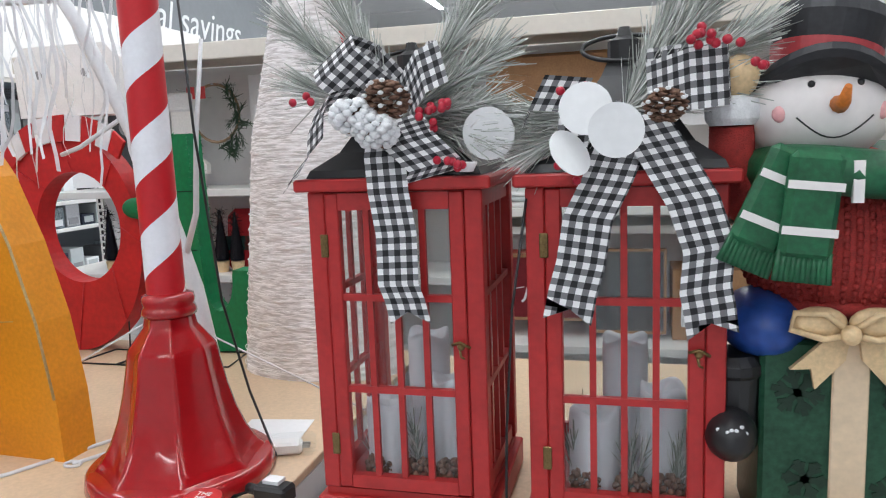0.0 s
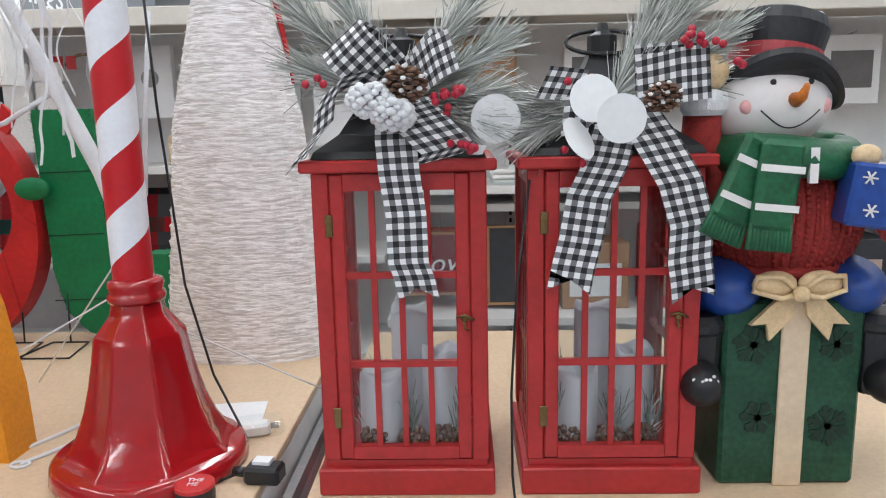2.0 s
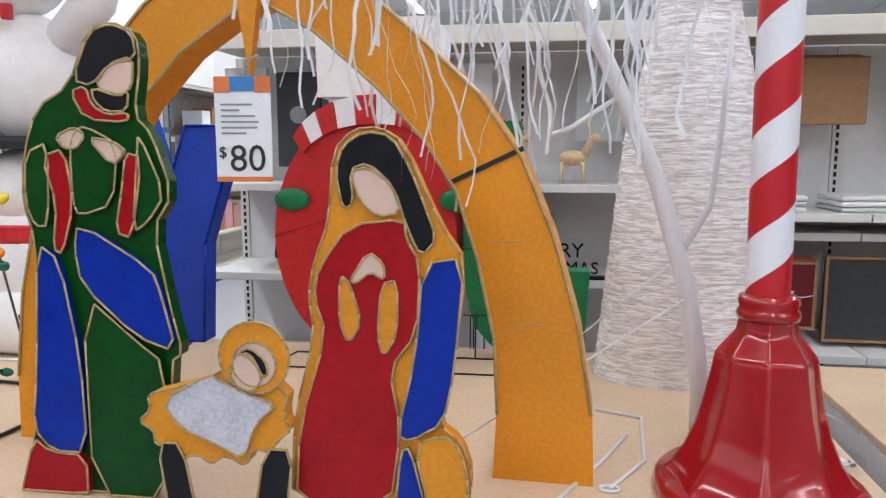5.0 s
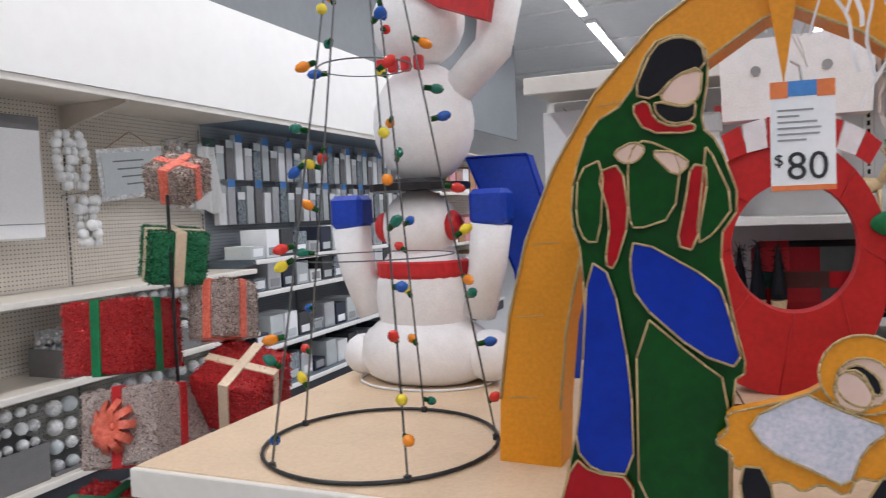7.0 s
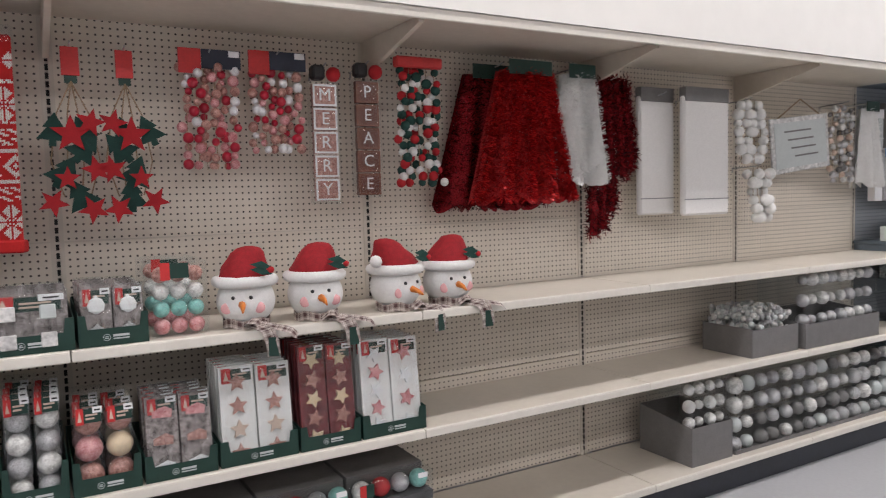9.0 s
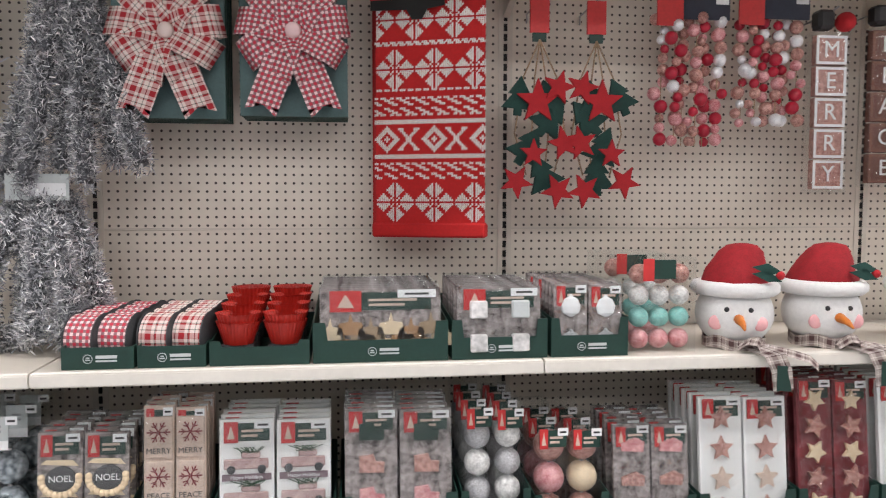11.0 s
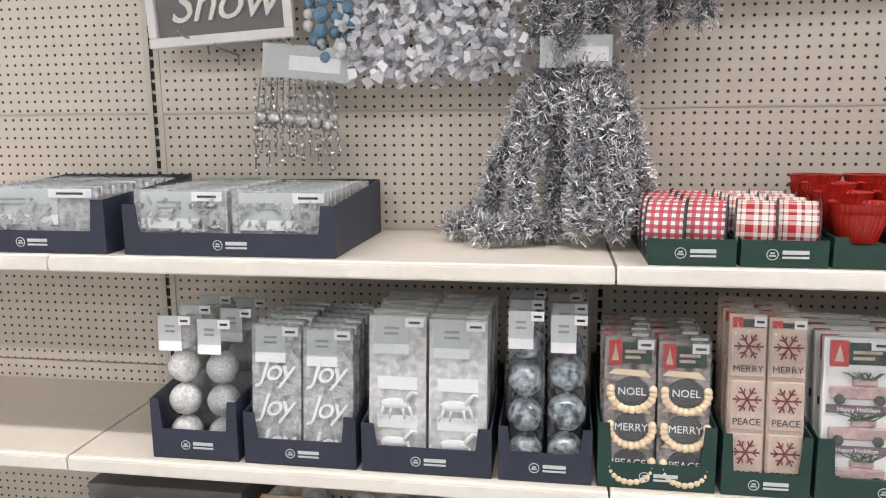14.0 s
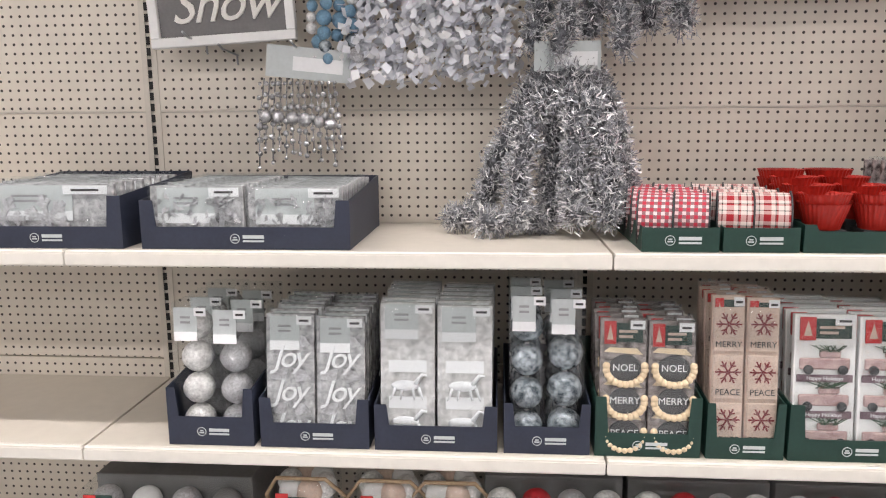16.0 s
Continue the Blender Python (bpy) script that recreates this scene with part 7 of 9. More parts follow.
hanging_skirt("tree_skirt", "pale fluffy white skirt on a hanger", 5.98, 1.58, 0.18, 0.36, 0.5, M["fleece"], 14, 500, 0.16)


# ---- shelf trays and packs ----
def logo(parent, w, z):
    """A plain round mark with two bars beside it."""
    bm = new_bm()
    n = 20
    for k in range(n):
        a, b = 2 * math.pi * k / n, 2 * math.pi * (k + 1) / n
        slab(bm, [(-w + 0.011 * math.cos(a), z + 0.011 * math.sin(a)), (-w + 0.011 * math.cos(b), z + 0.011 * math.sin(b)), (-w + 0.0095 * math.cos(b), z + 0.0095 * math.sin(b)), (-w + 0.0095 * math.cos(a), z + 0.0095 * math.sin(a))], -0.0012, -0.0002)
    box(bm, -w - 0.006, -w + 0.006, -0.0012, -0.0002, z - 0.004, z - 0.001)
    box(bm, -w - 0.004, -w + 0.004, -0.0012, -0.0002, z + 0.001, z + 0.004)
    box(bm, -w + 0.018, -w + 0.066, -0.0012, -0.0002, z + 0.0005, z + 0.008)
    box(bm, -w + 0.018, -w + 0.066, -0.0012, -0.0002, z - 0.0075, z - 0.0035)
    part("printed_mark", bm, M["mint_card"], parent, "pale printed mark")


def tray(y0, y1, z, material, hf, hs, depth=0.36, x=0.462, mark=True, label="", back=None):
    """A card display tray with a notched front and sides that rise to the back."""
    w = y1 - y0 - 0.006
    t = thing("display_tray", G((y0 + y1) / 2, x, z + 0.001), label, "display tray", "card display trays")
    h = w / 2
    e = 0.003
    part("bottom", box(new_bm(), -h + e, h - e, 0.004, depth, 0, 0.003), material, t)
    q = min(0.03, h * 0.2)
    notch = [(-h, 0), (h, 0), (h, hs), (h - q, hs), (h - q - 0.006, hf), (-h + q + 0.006, hf), (-h + q, hs), (-h, hs)]
    f = part("front", slab(new_bm(), notch, 0, e), material, t)
    if mark:
        logo(f, 0.022, hf * 0.48)
    for s in (-1, 1):
        bm = new_bm()
        a = [bm.verts.new(v) for v in ((0, e, 0), (0, depth, 0), (0, depth, hs * 1.25), (0, e, hs))]
        b = [bm.verts.new(v.co + Vector((e, 0, 0))) for v in a]
        bm.faces.new(a), bm.faces.new(b[::-1])
        for k in range(4):
            bm.faces.new((a[k], b[k], b[(k + 1) % 4], a[(k + 1) % 4]))
        bmesh.ops.translate(bm, verts=bm.verts[:], vec=(h - e if s > 0 else -h, 0, 0))
        part("side", bm, material, t)
    part("back", box(new_bm(), -h + e, h - e, depth, depth + e, 0, hs * 1.25), back or material, t)
    return t


def header(parent, w, h, style):
    """The printed header of a pack and its price sticker."""
    if style == "holiday":
        part("header_card", box(new_bm(), -w * 0.42, w * 0.42, -0.0022, -0.0004, h - 0.062, h - 0.018), M["green_card"], parent)
        part("header_mark", box(new_bm(), -w * 0.42, -w * 0.16, -0.0034, -0.0023, h - 0.066, h - 0.014), M["red_card"], parent)
        bm = slab(new_bm(), [(-w * 0.36, h - 0.056), (-w * 0.22, h - 0.056), (-w * 0.29, h - 0.022)], -0.0042, -0.0035)
        for k in range(2):
            box(bm, -w * 0.1, w * (0.3 - 0.1 * k), -0.0034, -0.0024, h - 0.040 - 0.012 * k, h - 0.034 - 0.012 * k)
        part("header_print", bm, M["pale_wood"], parent)
    else:
        part("header_card", box(new_bm(), -w * 0.42, w * 0.2, -0.0022, -0.0004, h - 0.075, h - 0.012), M["mint_card"], parent)
        part("header_label", box(new_bm(), -w * 0.42, w * 0.2, -0.0034, -0.0023, h - 0.092, h - 0.07), M["paper"], parent)
        bm = box(new_bm(), -w * 0.24, w * 0.02, -0.0032, -0.0023, h - 0.05, h - 0.045)
        box(bm, -w * 0.24, w * 0.02, -0.0032, -0.0023, h - 0.038, h - 0.033)
        part("header_print", bm, M["greyink"], parent)
    s = part("price_sticker", box(new_bm(), w * 0.14, w * 0.46, -0.005, -0.0043, h - 0.032, h - 0.012), M["paper"], parent)
    part("sticker_print", box(new_bm(), w * 0.2, w * 0.4, -0.0056, -0.0051, h - 0.025, h - 0.02), M["ink"], s)


def flake(bm, x, z, r, y0=-0.004, y1=-0.0016, a0=0.0, th=0.0018, mi=0):
    for k in range(6):
        m = pose(x, 0, z) @ Matrix.Rotation(a0 + k * math.pi / 3, 4, "Y")
        box(bm, 0, r, y0, y1, -th, th, m=m, mi=mi)
        for s in (-1, 1):
            box(bm, 0, r * 0.38, y0, y1, -th * 0.8, th * 0.8, m=m @ pose(r * 0.5, 0, 0, 0, s * 45, 0), mi=mi)


def pack(w, h, th, deco, style, label, seed=0):
    """One clear-fronted ornament pack, standing; returns it at the origin for copying."""
    rr = random.Random(seed)
    t = thing("ornament_pack", pose(0, 0, 0), label, "ornament pack", "ornament packs")
    ballpack = deco == "balls" or isinstance(deco, tuple)
    if not ballpack:
        part("backing_card", box(new_bm(), -w / 2, w / 2, 0, th, 0, h - 0.008, 0.001), M["grey_tray"] if deco in ("joy", "foil", "flake_box") else M["white_tray"] if deco == "deer" else (M["pale_wood"] if deco == "snowflake" else (M["white"] if deco in ("star", "white", "truck") else (M["maroon_tray"] if deco == "red" else M["clear_tray"]))), t)
    if isinstance(deco, tuple):
        kind, mats, r = deco
        n = max(2, int((h - 0.02) / (2 * r)))
        for k in range(n):
            bm = ball(new_bm(), (0, r + 0.002, r + 0.002 + 2 * r * k), r * 0.97, 14, 9)
            o = part("ornament", bm, mats[(k + seed) % len(mats)], t)
            part("cap", lathe(new_bm(), [(0.005, 0), (0.005, 0.006)], 8, m=pose(0, r, 2 * r * (k + 1) - 0.003)), M["silver"], o)
        part("film_box", box(new_bm(), -w / 2, w / 2, 0, 2 * r + 0.004, 0, h, 0.002), M["film"], t)
    elif deco == "joy":
        for k in range(3):
            lettering("Joy", 0.072, M["paper"], t, pose(0.0, -0.004, 0.045 + 0.08 * k), 0.0028, 0.85, 0.3)
            bm = new_bm()
            for s in (-1, 1):
                slab(bm, [(s * 0.012, 0.066 + 0.08 * k), (s * 0.048, 0.075 + 0.08 * k), (s * 0.034, 0.095 + 0.08 * k), (s * 0.006, 0.10 + 0.08 * k)][::s], -0.0018, -0.0002)
            part("silver_leaf", bm, M["silver"], t)
    elif deco == "deer":
        for k in range(2):
            bm = new_bm()
            z = 0.06 + 0.085 * k
            ball(bm, (-0.005, -0.006, z), 0.03, 12, 7, sx=1.1, sy=0.18, sz=0.42)
            tube(bm, [(0.018, -0.006, z + 0.004), (0.034, -0.006, z + 0.026), (0.046, -0.006, z + 0.024)], 0.006, 6, r_end=0.003)
            for q in (-0.028, -0.012, 0.012, 0.026):
                tube(bm, [(q, -0.006, z - 0.005), (q * 1.4, -0.006, z - 0.034)], 0.004, 5, r_end=0.002)
            part("deer_ornament", bm, M["snowy"], t, "white glitter deer ornament")
            part("tissue", box(new_bm(), -w * 0.35, w * 0.35, -0.002, -0.0003, z + 0.03, z + 0.058), M["paper"], t)
    elif deco == "noel":
        for k, word in enumerate(("PEACE", "MERRY", "NOEL")):
            z = 0.045 + 0.075 * k
            part("plaque", slab(new_bm(), arc(0.004, z, w * 0.34, 0.03, 0, 360, 16)[:-1], -0.006, -0.0005), M["slate"], t)
            lettering(word, 0.022, M["paper"], t, pose(0.004, -0.0065, z), 0.0006)
            bm = new_bm()
            for q in range(13):
                a = math.pi * 0.95 + q * 0.29
                ball(bm, (0.004 + (w * 0.42) * math.cos(a), -0.010, z + 0.037 * math.sin(a)), 0.0088, 8, 6)
            part("bead_ring", bm, M["bead_wood"], t, "pale wooden bead ring")
            part("star_board", slab(new_bm(), [(-w * 0.42, z + 0.036), (w * 0.42, z + 0.03), (w * 0.3, z + 0.044), (-w * 0.3, z + 0.046)], -0.004, -0.0008), M["bead_wood"], t)
    elif deco == "snowflake":
        for k in range(3):
            z = 0.02 + 0.108 * k
            part("tag", box(new_bm(), -w * 0.46, w * 0.46, -0.006, -0.0004, z, z + 0.1, 0.002), M["pale_wood"], t)
            bm = new_bm()
            flake(bm, 0, z + 0.062, 0.028, -0.0075, -0.0062)
            part("red_flake", bm, M["maroon_ink"], t, "dark red printed snowflake")
            lettering(("PEACE", "PEACE", "MERRY")[k], 0.019, M["ink"], t, pose(0, -0.0068, z + 0.016), 0.0005)
    elif deco == "truck":
        for k in range(3):
            z = 0.035 + 0.082 * k
            bm = box(new_bm(), -w * 0.42, w * 0.40, -0.006, -0.0004, z, z + 0.026, 0.003)
            box(bm, -w * 0.1, w * 0.25, -0.0058, -0.0004, z + 0.0265, z + 0.044, 0.003)
            o = part("truck", bm, M["mauve"], t, "faded pink truck ornament")
            for x in (-0.28, 0.28):
                part("wheel", lathe(new_bm(), [(0.0105, 0), (0.0105, 0.003), (0.005, 0.0045)], 12, m=pose(x * w, -0.006, z, 90, 0, 0)), M["slate"], o)
            part("ribbon_label", box(new_bm(), -w * 0.45, w * 0.45, -0.004, -0.0004, z - 0.028, z - 0.012), mat("mauve_band", (0.16, 0.10, 0.12), 0.6), t)
            lettering("Happy Holidays", 0.0125, M["paper"], t, pose(0, -0.0045, z - 0.02), 0.0004)
            bm = new_bm()
            for q in range(14):
                tube(bm, [(rr.uniform(-0.02, 0.03), -0.006, z + 0.04), (rr.uniform(-0.04, 0.05), -0.008, z + 0.055)], 0.0012, 4)
            part("pine_bough", bm, M["green_needle"], t)
    elif deco == "flake_box":
        for k in range(int(w / 0.11)):
            bm = new_bm()
            flake(bm, -w / 2 + 0.06 + 0.11 * k, h * 0.42, 0.055, -0.008, -0.001, 0.3 * k, 0.006)
            part("glitter_flake", bm, M["silver"], t, "silver glitter snowflake")
    elif deco == "foil":
        bm = new_bm()
        for q in range(90):
            p = Vector((rr.uniform(-w * 0.45, w * 0.45), -0.004, rr.uniform(0.01, h - 0.03)))
            u = Vector((rr.gauss(0, 1), rr.gauss(0, 0.4), rr.gauss(0, 1))).normalized() * 0.013
            v = u.orthogonal().normalized() * 0.007
            bm.faces.new([bm.verts.new(a) for a in (p - u, p - v, p + u, p + v)])
        part("foil_leaves", bm, M["silver"], t, "crumpled silver foil leaves")
    else:
        cols = {"red": ["red_felt", "rust", "pale_wood"], "white": ["snowy", "rust", "pink"], "star": ["rust", "pale_wood", "rust"], "sled": ["paper", "rust", "pink"], "clear": ["silver", "paper", "slate"], "wood": ["bead_wood", "card", "twine"], "blocks": ["white_tray", "white_tray", "mint_card"], "green": ["green_card", "pink", "rust"]}[deco]
        n = max(2, int(h / 0.075))
        for k in range(n):
            z = 0.035 + (h - 0.1) * k / max(n - 1, 1)
            for q in range(max(1, int(w / (0.05 if deco == "wood" else 0.075)))):
                x = (q + 0.5) * w / max(1, int(w / (0.05 if deco == "wood" else 0.075))) - w / 2
                cm = M[cols[(k + q) % 3]]
                if deco == "star":
                    bm = slab(new_bm(), [(x + (0.034 if s % 2 == 0 else 0.016) * math.sin(s * math.pi / 5), z + (0.034 if s % 2 == 0 else 0.016) * math.cos(s * math.pi / 5)) for s in range(10)], -0.008, -0.0004)
                elif deco == "blocks":
                    bm = box(new_bm(), x - 0.022, x + 0.022, -0.02, -0.0004, z - 0.022, z + 0.022, 0.003)
                elif deco == "wood":
                    z = 0.07 + 0.012 * (q % 2) - 0.03 * k
                    x += 0.03 * k
                    bm = slab(new_bm(), [(x - 0.035, z - 0.02), (x + 0.035, z - 0.02), (x + 0.028, z + 0.01), (x + 0.006, z + 0.012), (x, z + 0.035), (x - 0.006, z + 0.012), (x - 0.028, z + 0.008)], -0.007, -0.0004)
                elif deco == "sled":
                    bm = slab(new_bm(), [(x - 0.03, z - 0.012), (x + 0.03, z - 0.016), (x + 0.034, z + 0.01), (x + 0.01, z + 0.022), (x - 0.03, z + 0.008)], -0.008, -0.0004)
                elif deco in ("red", "white"):
                    rs, a0 = rr.uniform(0.028, 0.036), rr.uniform(0, 1.2)
                    bm = slab(new_bm(), [(x + (rs if s % 2 == 0 else rs * 0.5) * math.sin(a0 + s * math.pi / 5), z + (rs if s % 2 == 0 else rs * 0.5) * math.cos(a0 + s * math.pi / 5)) for s in range(10)], -0.009, -0.0004)
                    cm = M[("bead_wood", "rust")[(k + q) % 2]] if deco == "red" else M[("snowy", "pink")[(k + q) % 2]]
                elif deco == "green":
                    bm = slab(new_bm(), [(x - 0.03, z - 0.02), (x + 0.032, z - 0.022), (x + 0.034, z + 0.004), (x + 0.012, z + 0.006), (x + 0.006, z + 0.024), (x - 0.03, z + 0.02)], -0.009, -0.0004)
                else:
                    bm = lathe(new_bm(), [(0.004, -0.028), (0.022, -0.018), (0.026, 0.0), (0.018, 0.018), (0.006, 0.024), (0.004, 0.03)], 12, m=pose(x, -0.004, z) @ Matrix.Diagonal((1, 0.28, 1, 1)))
                part("ornament", bm, cm, t)
    if not ballpack:
        part("film", box(new_bm(), -w / 2 - 0.001, w / 2 + 0.001, -0.012, -0.0115, 0.002, h), M["film"], t)
    header(t, w, h, style)
    return t


def fill(y0, y1, z, cols, deco, h, style, label, th=0.014, rows=5, step=0.045, x=0.448, lean=-6, tilt=0, seeds=True):
    """Packs side by side, with more standing behind each."""
    w = (y1 - y0 - 0.016) / cols
    for c in range(cols):
        dd = deco[c % len(deco)] if isinstance(deco, list) else deco
        hh = h * (1 if c % 2 == 0 else 0.985)
        p = pack(w * 0.95, hh, th, dd, style, label, c)
        yc = y0 + 0.008 + w * (c + 0.5)
        first = G(yc, x, z + 0.005, lean)
        p.matrix_basis = first
        for k in range(1, rows):
            copy_thing(p, G(yc + r7.gauss(0, 0.002), x - step * k, z + 0.005, lean, r7.gauss(0, 0.6)))


NB, GB = "navy card tray of ornament packs on the shelf", "dark green card tray of ornament packs on the shelf"
# upper shelf
tray(-1.47, -1.09, S1, M["navy"], 0.05, 0.12, 0.40, label="navy card tray of glitter snowflakes on the shelf")
fill(-1.46, -1.10, S1, 1, "flake_box", 0.15, "polar", "clear pack of silver glitter snowflakes", rows=8, step=0.045, lean=-3)
tray(-1.052, -0.568, S1, M["navy"], 0.05, 0.11, 0.40, label="navy card tray of silver leaf packs on the shelf")
fill(-1.045, -0.575, S1, 2, "foil", 0.145, "polar", "clear pack of silver foil leaves", rows=8, step=0.045, lean=-3)


def spool(y, x, z, cloth, r=0.058, w=0.07):
    t = thing("ribbon_spool", G(y, x, z + r + 0.006, 0, 0, -14), "spool of patterned ribbon standing in a card tray", "ribbon spool", "ribbon spools")
    bm = new_bm()
    n = 24
    ribbon(bm, [(0, r * math.cos(2 * math.pi * k / n), r * math.sin(2 * math.pi * k / n)) for k in range(n + 1)], w, (1, 0, 0))
    part("ribbon", bm, cloth, t)
    for s in (-1, 1):
        part("flange", lathe(new_bm(), [(r + 0.004, 0), (r + 0.004, 0.0025), (0.02, 0.003)], 24, m=pose(s * (w / 2 + 0.001), 0, 0, 0, 90 * s, 0)), M["slate"], t)


for y0, y1, cl in ((0.06, 0.229, "pinkcheck"), (0.231, 0.395, "tartan")):
    tray(y0, y1, S1, M["green_card"], 0.052, 0.053, 0.36, label="dark green card tray of ribbon spools on the shelf", back=M["white"])
    for k in range(4):
        for c in range(2):
            spool(y0 + 0.046 + 0.078 * c, 0.385 - 0.075 * k, S1, M[cl])
tray(0.397, 0.64, S1, M["green_card"], 0.045, 0.06, 0.36, mark=False, label="dark green card tray of red baking cups on the shelf")
for k in range(4):
    for c in range(2):
        t = thing("baking_cup", G(0.46 + 0.115 * c, 0.40 - 0.085 * k, S1 + 0.045 + 0.012 * k, 0), "stack of ribbed red baking cups in a card tray", "baking cup", "red baking cups")
        for q in range(2):
            prof = [(0.036, 0.02 * q), (0.054, 0.055 + 0.02 * q), (0.056, 0.057 + 0.02 * q), (0.05, 0.054 + 0.02 * q), (0.033, 0.006 + 0.02 * q)]
            bm = lathe(new_bm(), prof, 64)
            for i, v in enumerate(bm.verts):
                if i % 2 and 0.0 < v.co.z < 0.2:
                    v.co.x *= 0.965
                    v.co.y *= 0.965
            part("cup", bm, M["cup"], t)
        part("dark_base", box(new_bm(), -0.04, 0.04, -0.03, 0.03, -0.038, 0.0), M["slate"], t)
        part("price_sticker", box(new_bm(), -0.018, 0.018, -0.0325, -0.031, -0.03, -0.008), M["paper"], t)
for y0, y1, dc, hh, cols in ((0.642, 0.982, "wood", 0.185, 1), (0.986, 1.238, "blocks", 0.185, 1), (1.242, 1.452, "clear", 0.19, 2)):
    tray(y0, y1, S1, M["green_card"], 0.055, 0.10, 0.36, label=GB)
    fill(y0 + 0.004, y1 - 0.004, S1, cols, dc, hh, "holiday", "clear pack of small ornaments with green header", rows=8, step=0.042, lean=-3)
for k in range(2):
    t = thing("ornament_box", G(1.555, 0.44 - 0.19 * k, S1 + 0.001), "clear box of striped ball ornaments with red lid card", "ornament box", "ball ornament boxes")
    for q, cm in enumerate(("pink", "teal", "white_ball", "rust")):
        for c in range(3):
            part("ornament", ball(new_bm(), (-0.056 + 0.056 * c, 0.035, 0.032 + 0.058 * q), 0.027, 12, 8), M[cm], t)
    part("film_box", box(new_bm(), -0.09, 0.09, 0, 0.17, 0, 0.25, 0.002), M["film"], t)
    part("header_card", box(new_bm(), -0.05, 0.03, -0.003, -0.0006, 0.195, 0.245), M["green_card"], t)
    part("header_mark", box(new_bm(), -0.06, -0.03, -0.004, -0.0031, 0.19, 0.248), M["red_card"], t)


# snowman heads with red hats and plaid scarves
def snow_head(y, x, turn, pom):
    t = thing("plush_snowman", G(y, x, S1 + 0.001, 0, 0, turn), "plush snowman head in red hat and plaid scarf on the shelf", "plush toy", "plush snowmen")
    part("head", ball(new_bm(), (0, 0, 0.093), 0.103, 24, 16, sz=0.9), M["fleece"], t, smooth=True)
    bm = new_bm()
    prof = [(0.092, 0.155), (0.090, 0.185), (0.080, 0.215), (0.066, 0.24), (0.055, 0.262), (0.040, 0.278), (0.015, 0.284)]
    lathe(bm, prof, 26)
    for v in bm.verts:
        v.co += Vector((v.co.x, v.co.y, 0)) * 0.16 * noise.noise(Vector((v.co.x * 28, v.co.y * 28 + y * 9, v.co.z * 30)))
    for v in bm.verts:
        if v.co.z > 0.2:
            v.co.x += pom * 0.045 * (v.co.z - 0.2) / 0.07
    part("hat", bm, M["crimson_felt"], t, "crimson felt hat", smooth=True)
    part("hat_band", tube(new_bm(), [(0.098 * math.cos(a), 0.098 * math.sin(a), 0.163) for a in [2 * math.pi * k / 24 for k in range(25)]], 0.02, 8), M["fleece"], t, "white fleece hat band")
    if pom < 0:
        part("pompom", ball(new_bm(), (-0.12, -0.03, 0.20), 0.024, 10, 7), M["fleece"], t)
    bm = new_bm()
    for q in (0.3, 0.9):
        slab(bm, [(0.03, 0.235 - 0.03 * q), (0.07, 0.245 - 0.03 * q), (0.105, 0.225 - 0.04 * q), (0.07, 0.215 - 0.03 * q)], -0.092, -0.085)
    part("holly_leaf", bm, M["green_felt"], t, "green felt holly leaf")
    part("holly_berry", ball(new_bm(), (0.1, -0.088, 0.205), 0.012, 8, 6), M["red_felt"], t)
    for s in (-1, 1):
        part("eye", ball(new_bm(), (s * 0.03, -0.096, 0.112), 0.007, 8, 6), M["ink"], t)
        part("cheek", ball(new_bm(), (s * 0.055, -0.083, 0.075), 0.02, 10, 7, sy=0.35), M["blush"], t)
    part("nose", tube(new_bm(), [(0, -0.098, 0.088), (0.006, -0.13, 0.08), (0.008, -0.155, 0.068)], 0.014, 8, r_end=0.003), M["orange"], t, "orange felt carrot nose", smooth=True)
    bm = new_bm()
    ring = [(0.082 * math.cos(a), 0.082 * math.sin(a), 0.016 + 0.006 * math.sin(5 * a)) for a in [2 * math.pi * k / 24 for k in range(25)]]
    ribbon(bm, ring, 0.034, (0, 0, 1))
    ribbon(bm, [(0.0, -0.10, 0.012), (0.025, -0.112, 0.034), (0.05, -0.105, 0.03), (0.06, -0.095, 0.012)], 0.045, (0.3, 0.9, 0.3))
    part("scarf", bm, M["plaid"], t, "grey and brown plaid scarf")
    fr = 0.503 - x
    bm = new_bm()
    ribbon(bm, [(0.02, -0.09, 0.02), (0.055, -fr + 0.02, 0.012), (0.085, -fr - 0.006, 0.004), (0.10, -fr - 0.014, -0.035), (0.105, -fr - 0.012, -0.085)], 0.05, (0.9, -0.3, 0.3))
    part("scarf_end", bm, M["plaid"], t)
    bm = new_bm()
    ribbon(bm, [(0.04, -0.085, 0.022), (0.09, -0.10, 0.012), (0.13, -fr + 0.02, 0.006), (0.165, -fr - 0.01, 0.0), (0.185, -fr - 0.014, -0.02)], 0.045, (0.2, 0.9, 0.25))
    part("scarf_end", bm, M["plaid"], t)
    part("paper_tag", box(new_bm(), 0.088, 0.122, -fr - 0.018, -fr - 0.0165, -0.085, -0.02), M["green_card"], t)


snow_head(1.79, 0.37, -22, 0.3)
snow_head(2.05, 0.37, -8, 0.4)
snow_head(2.385, 0.37, 14, -1)
snow_head(2.63, 0.36, -4, 0.5)

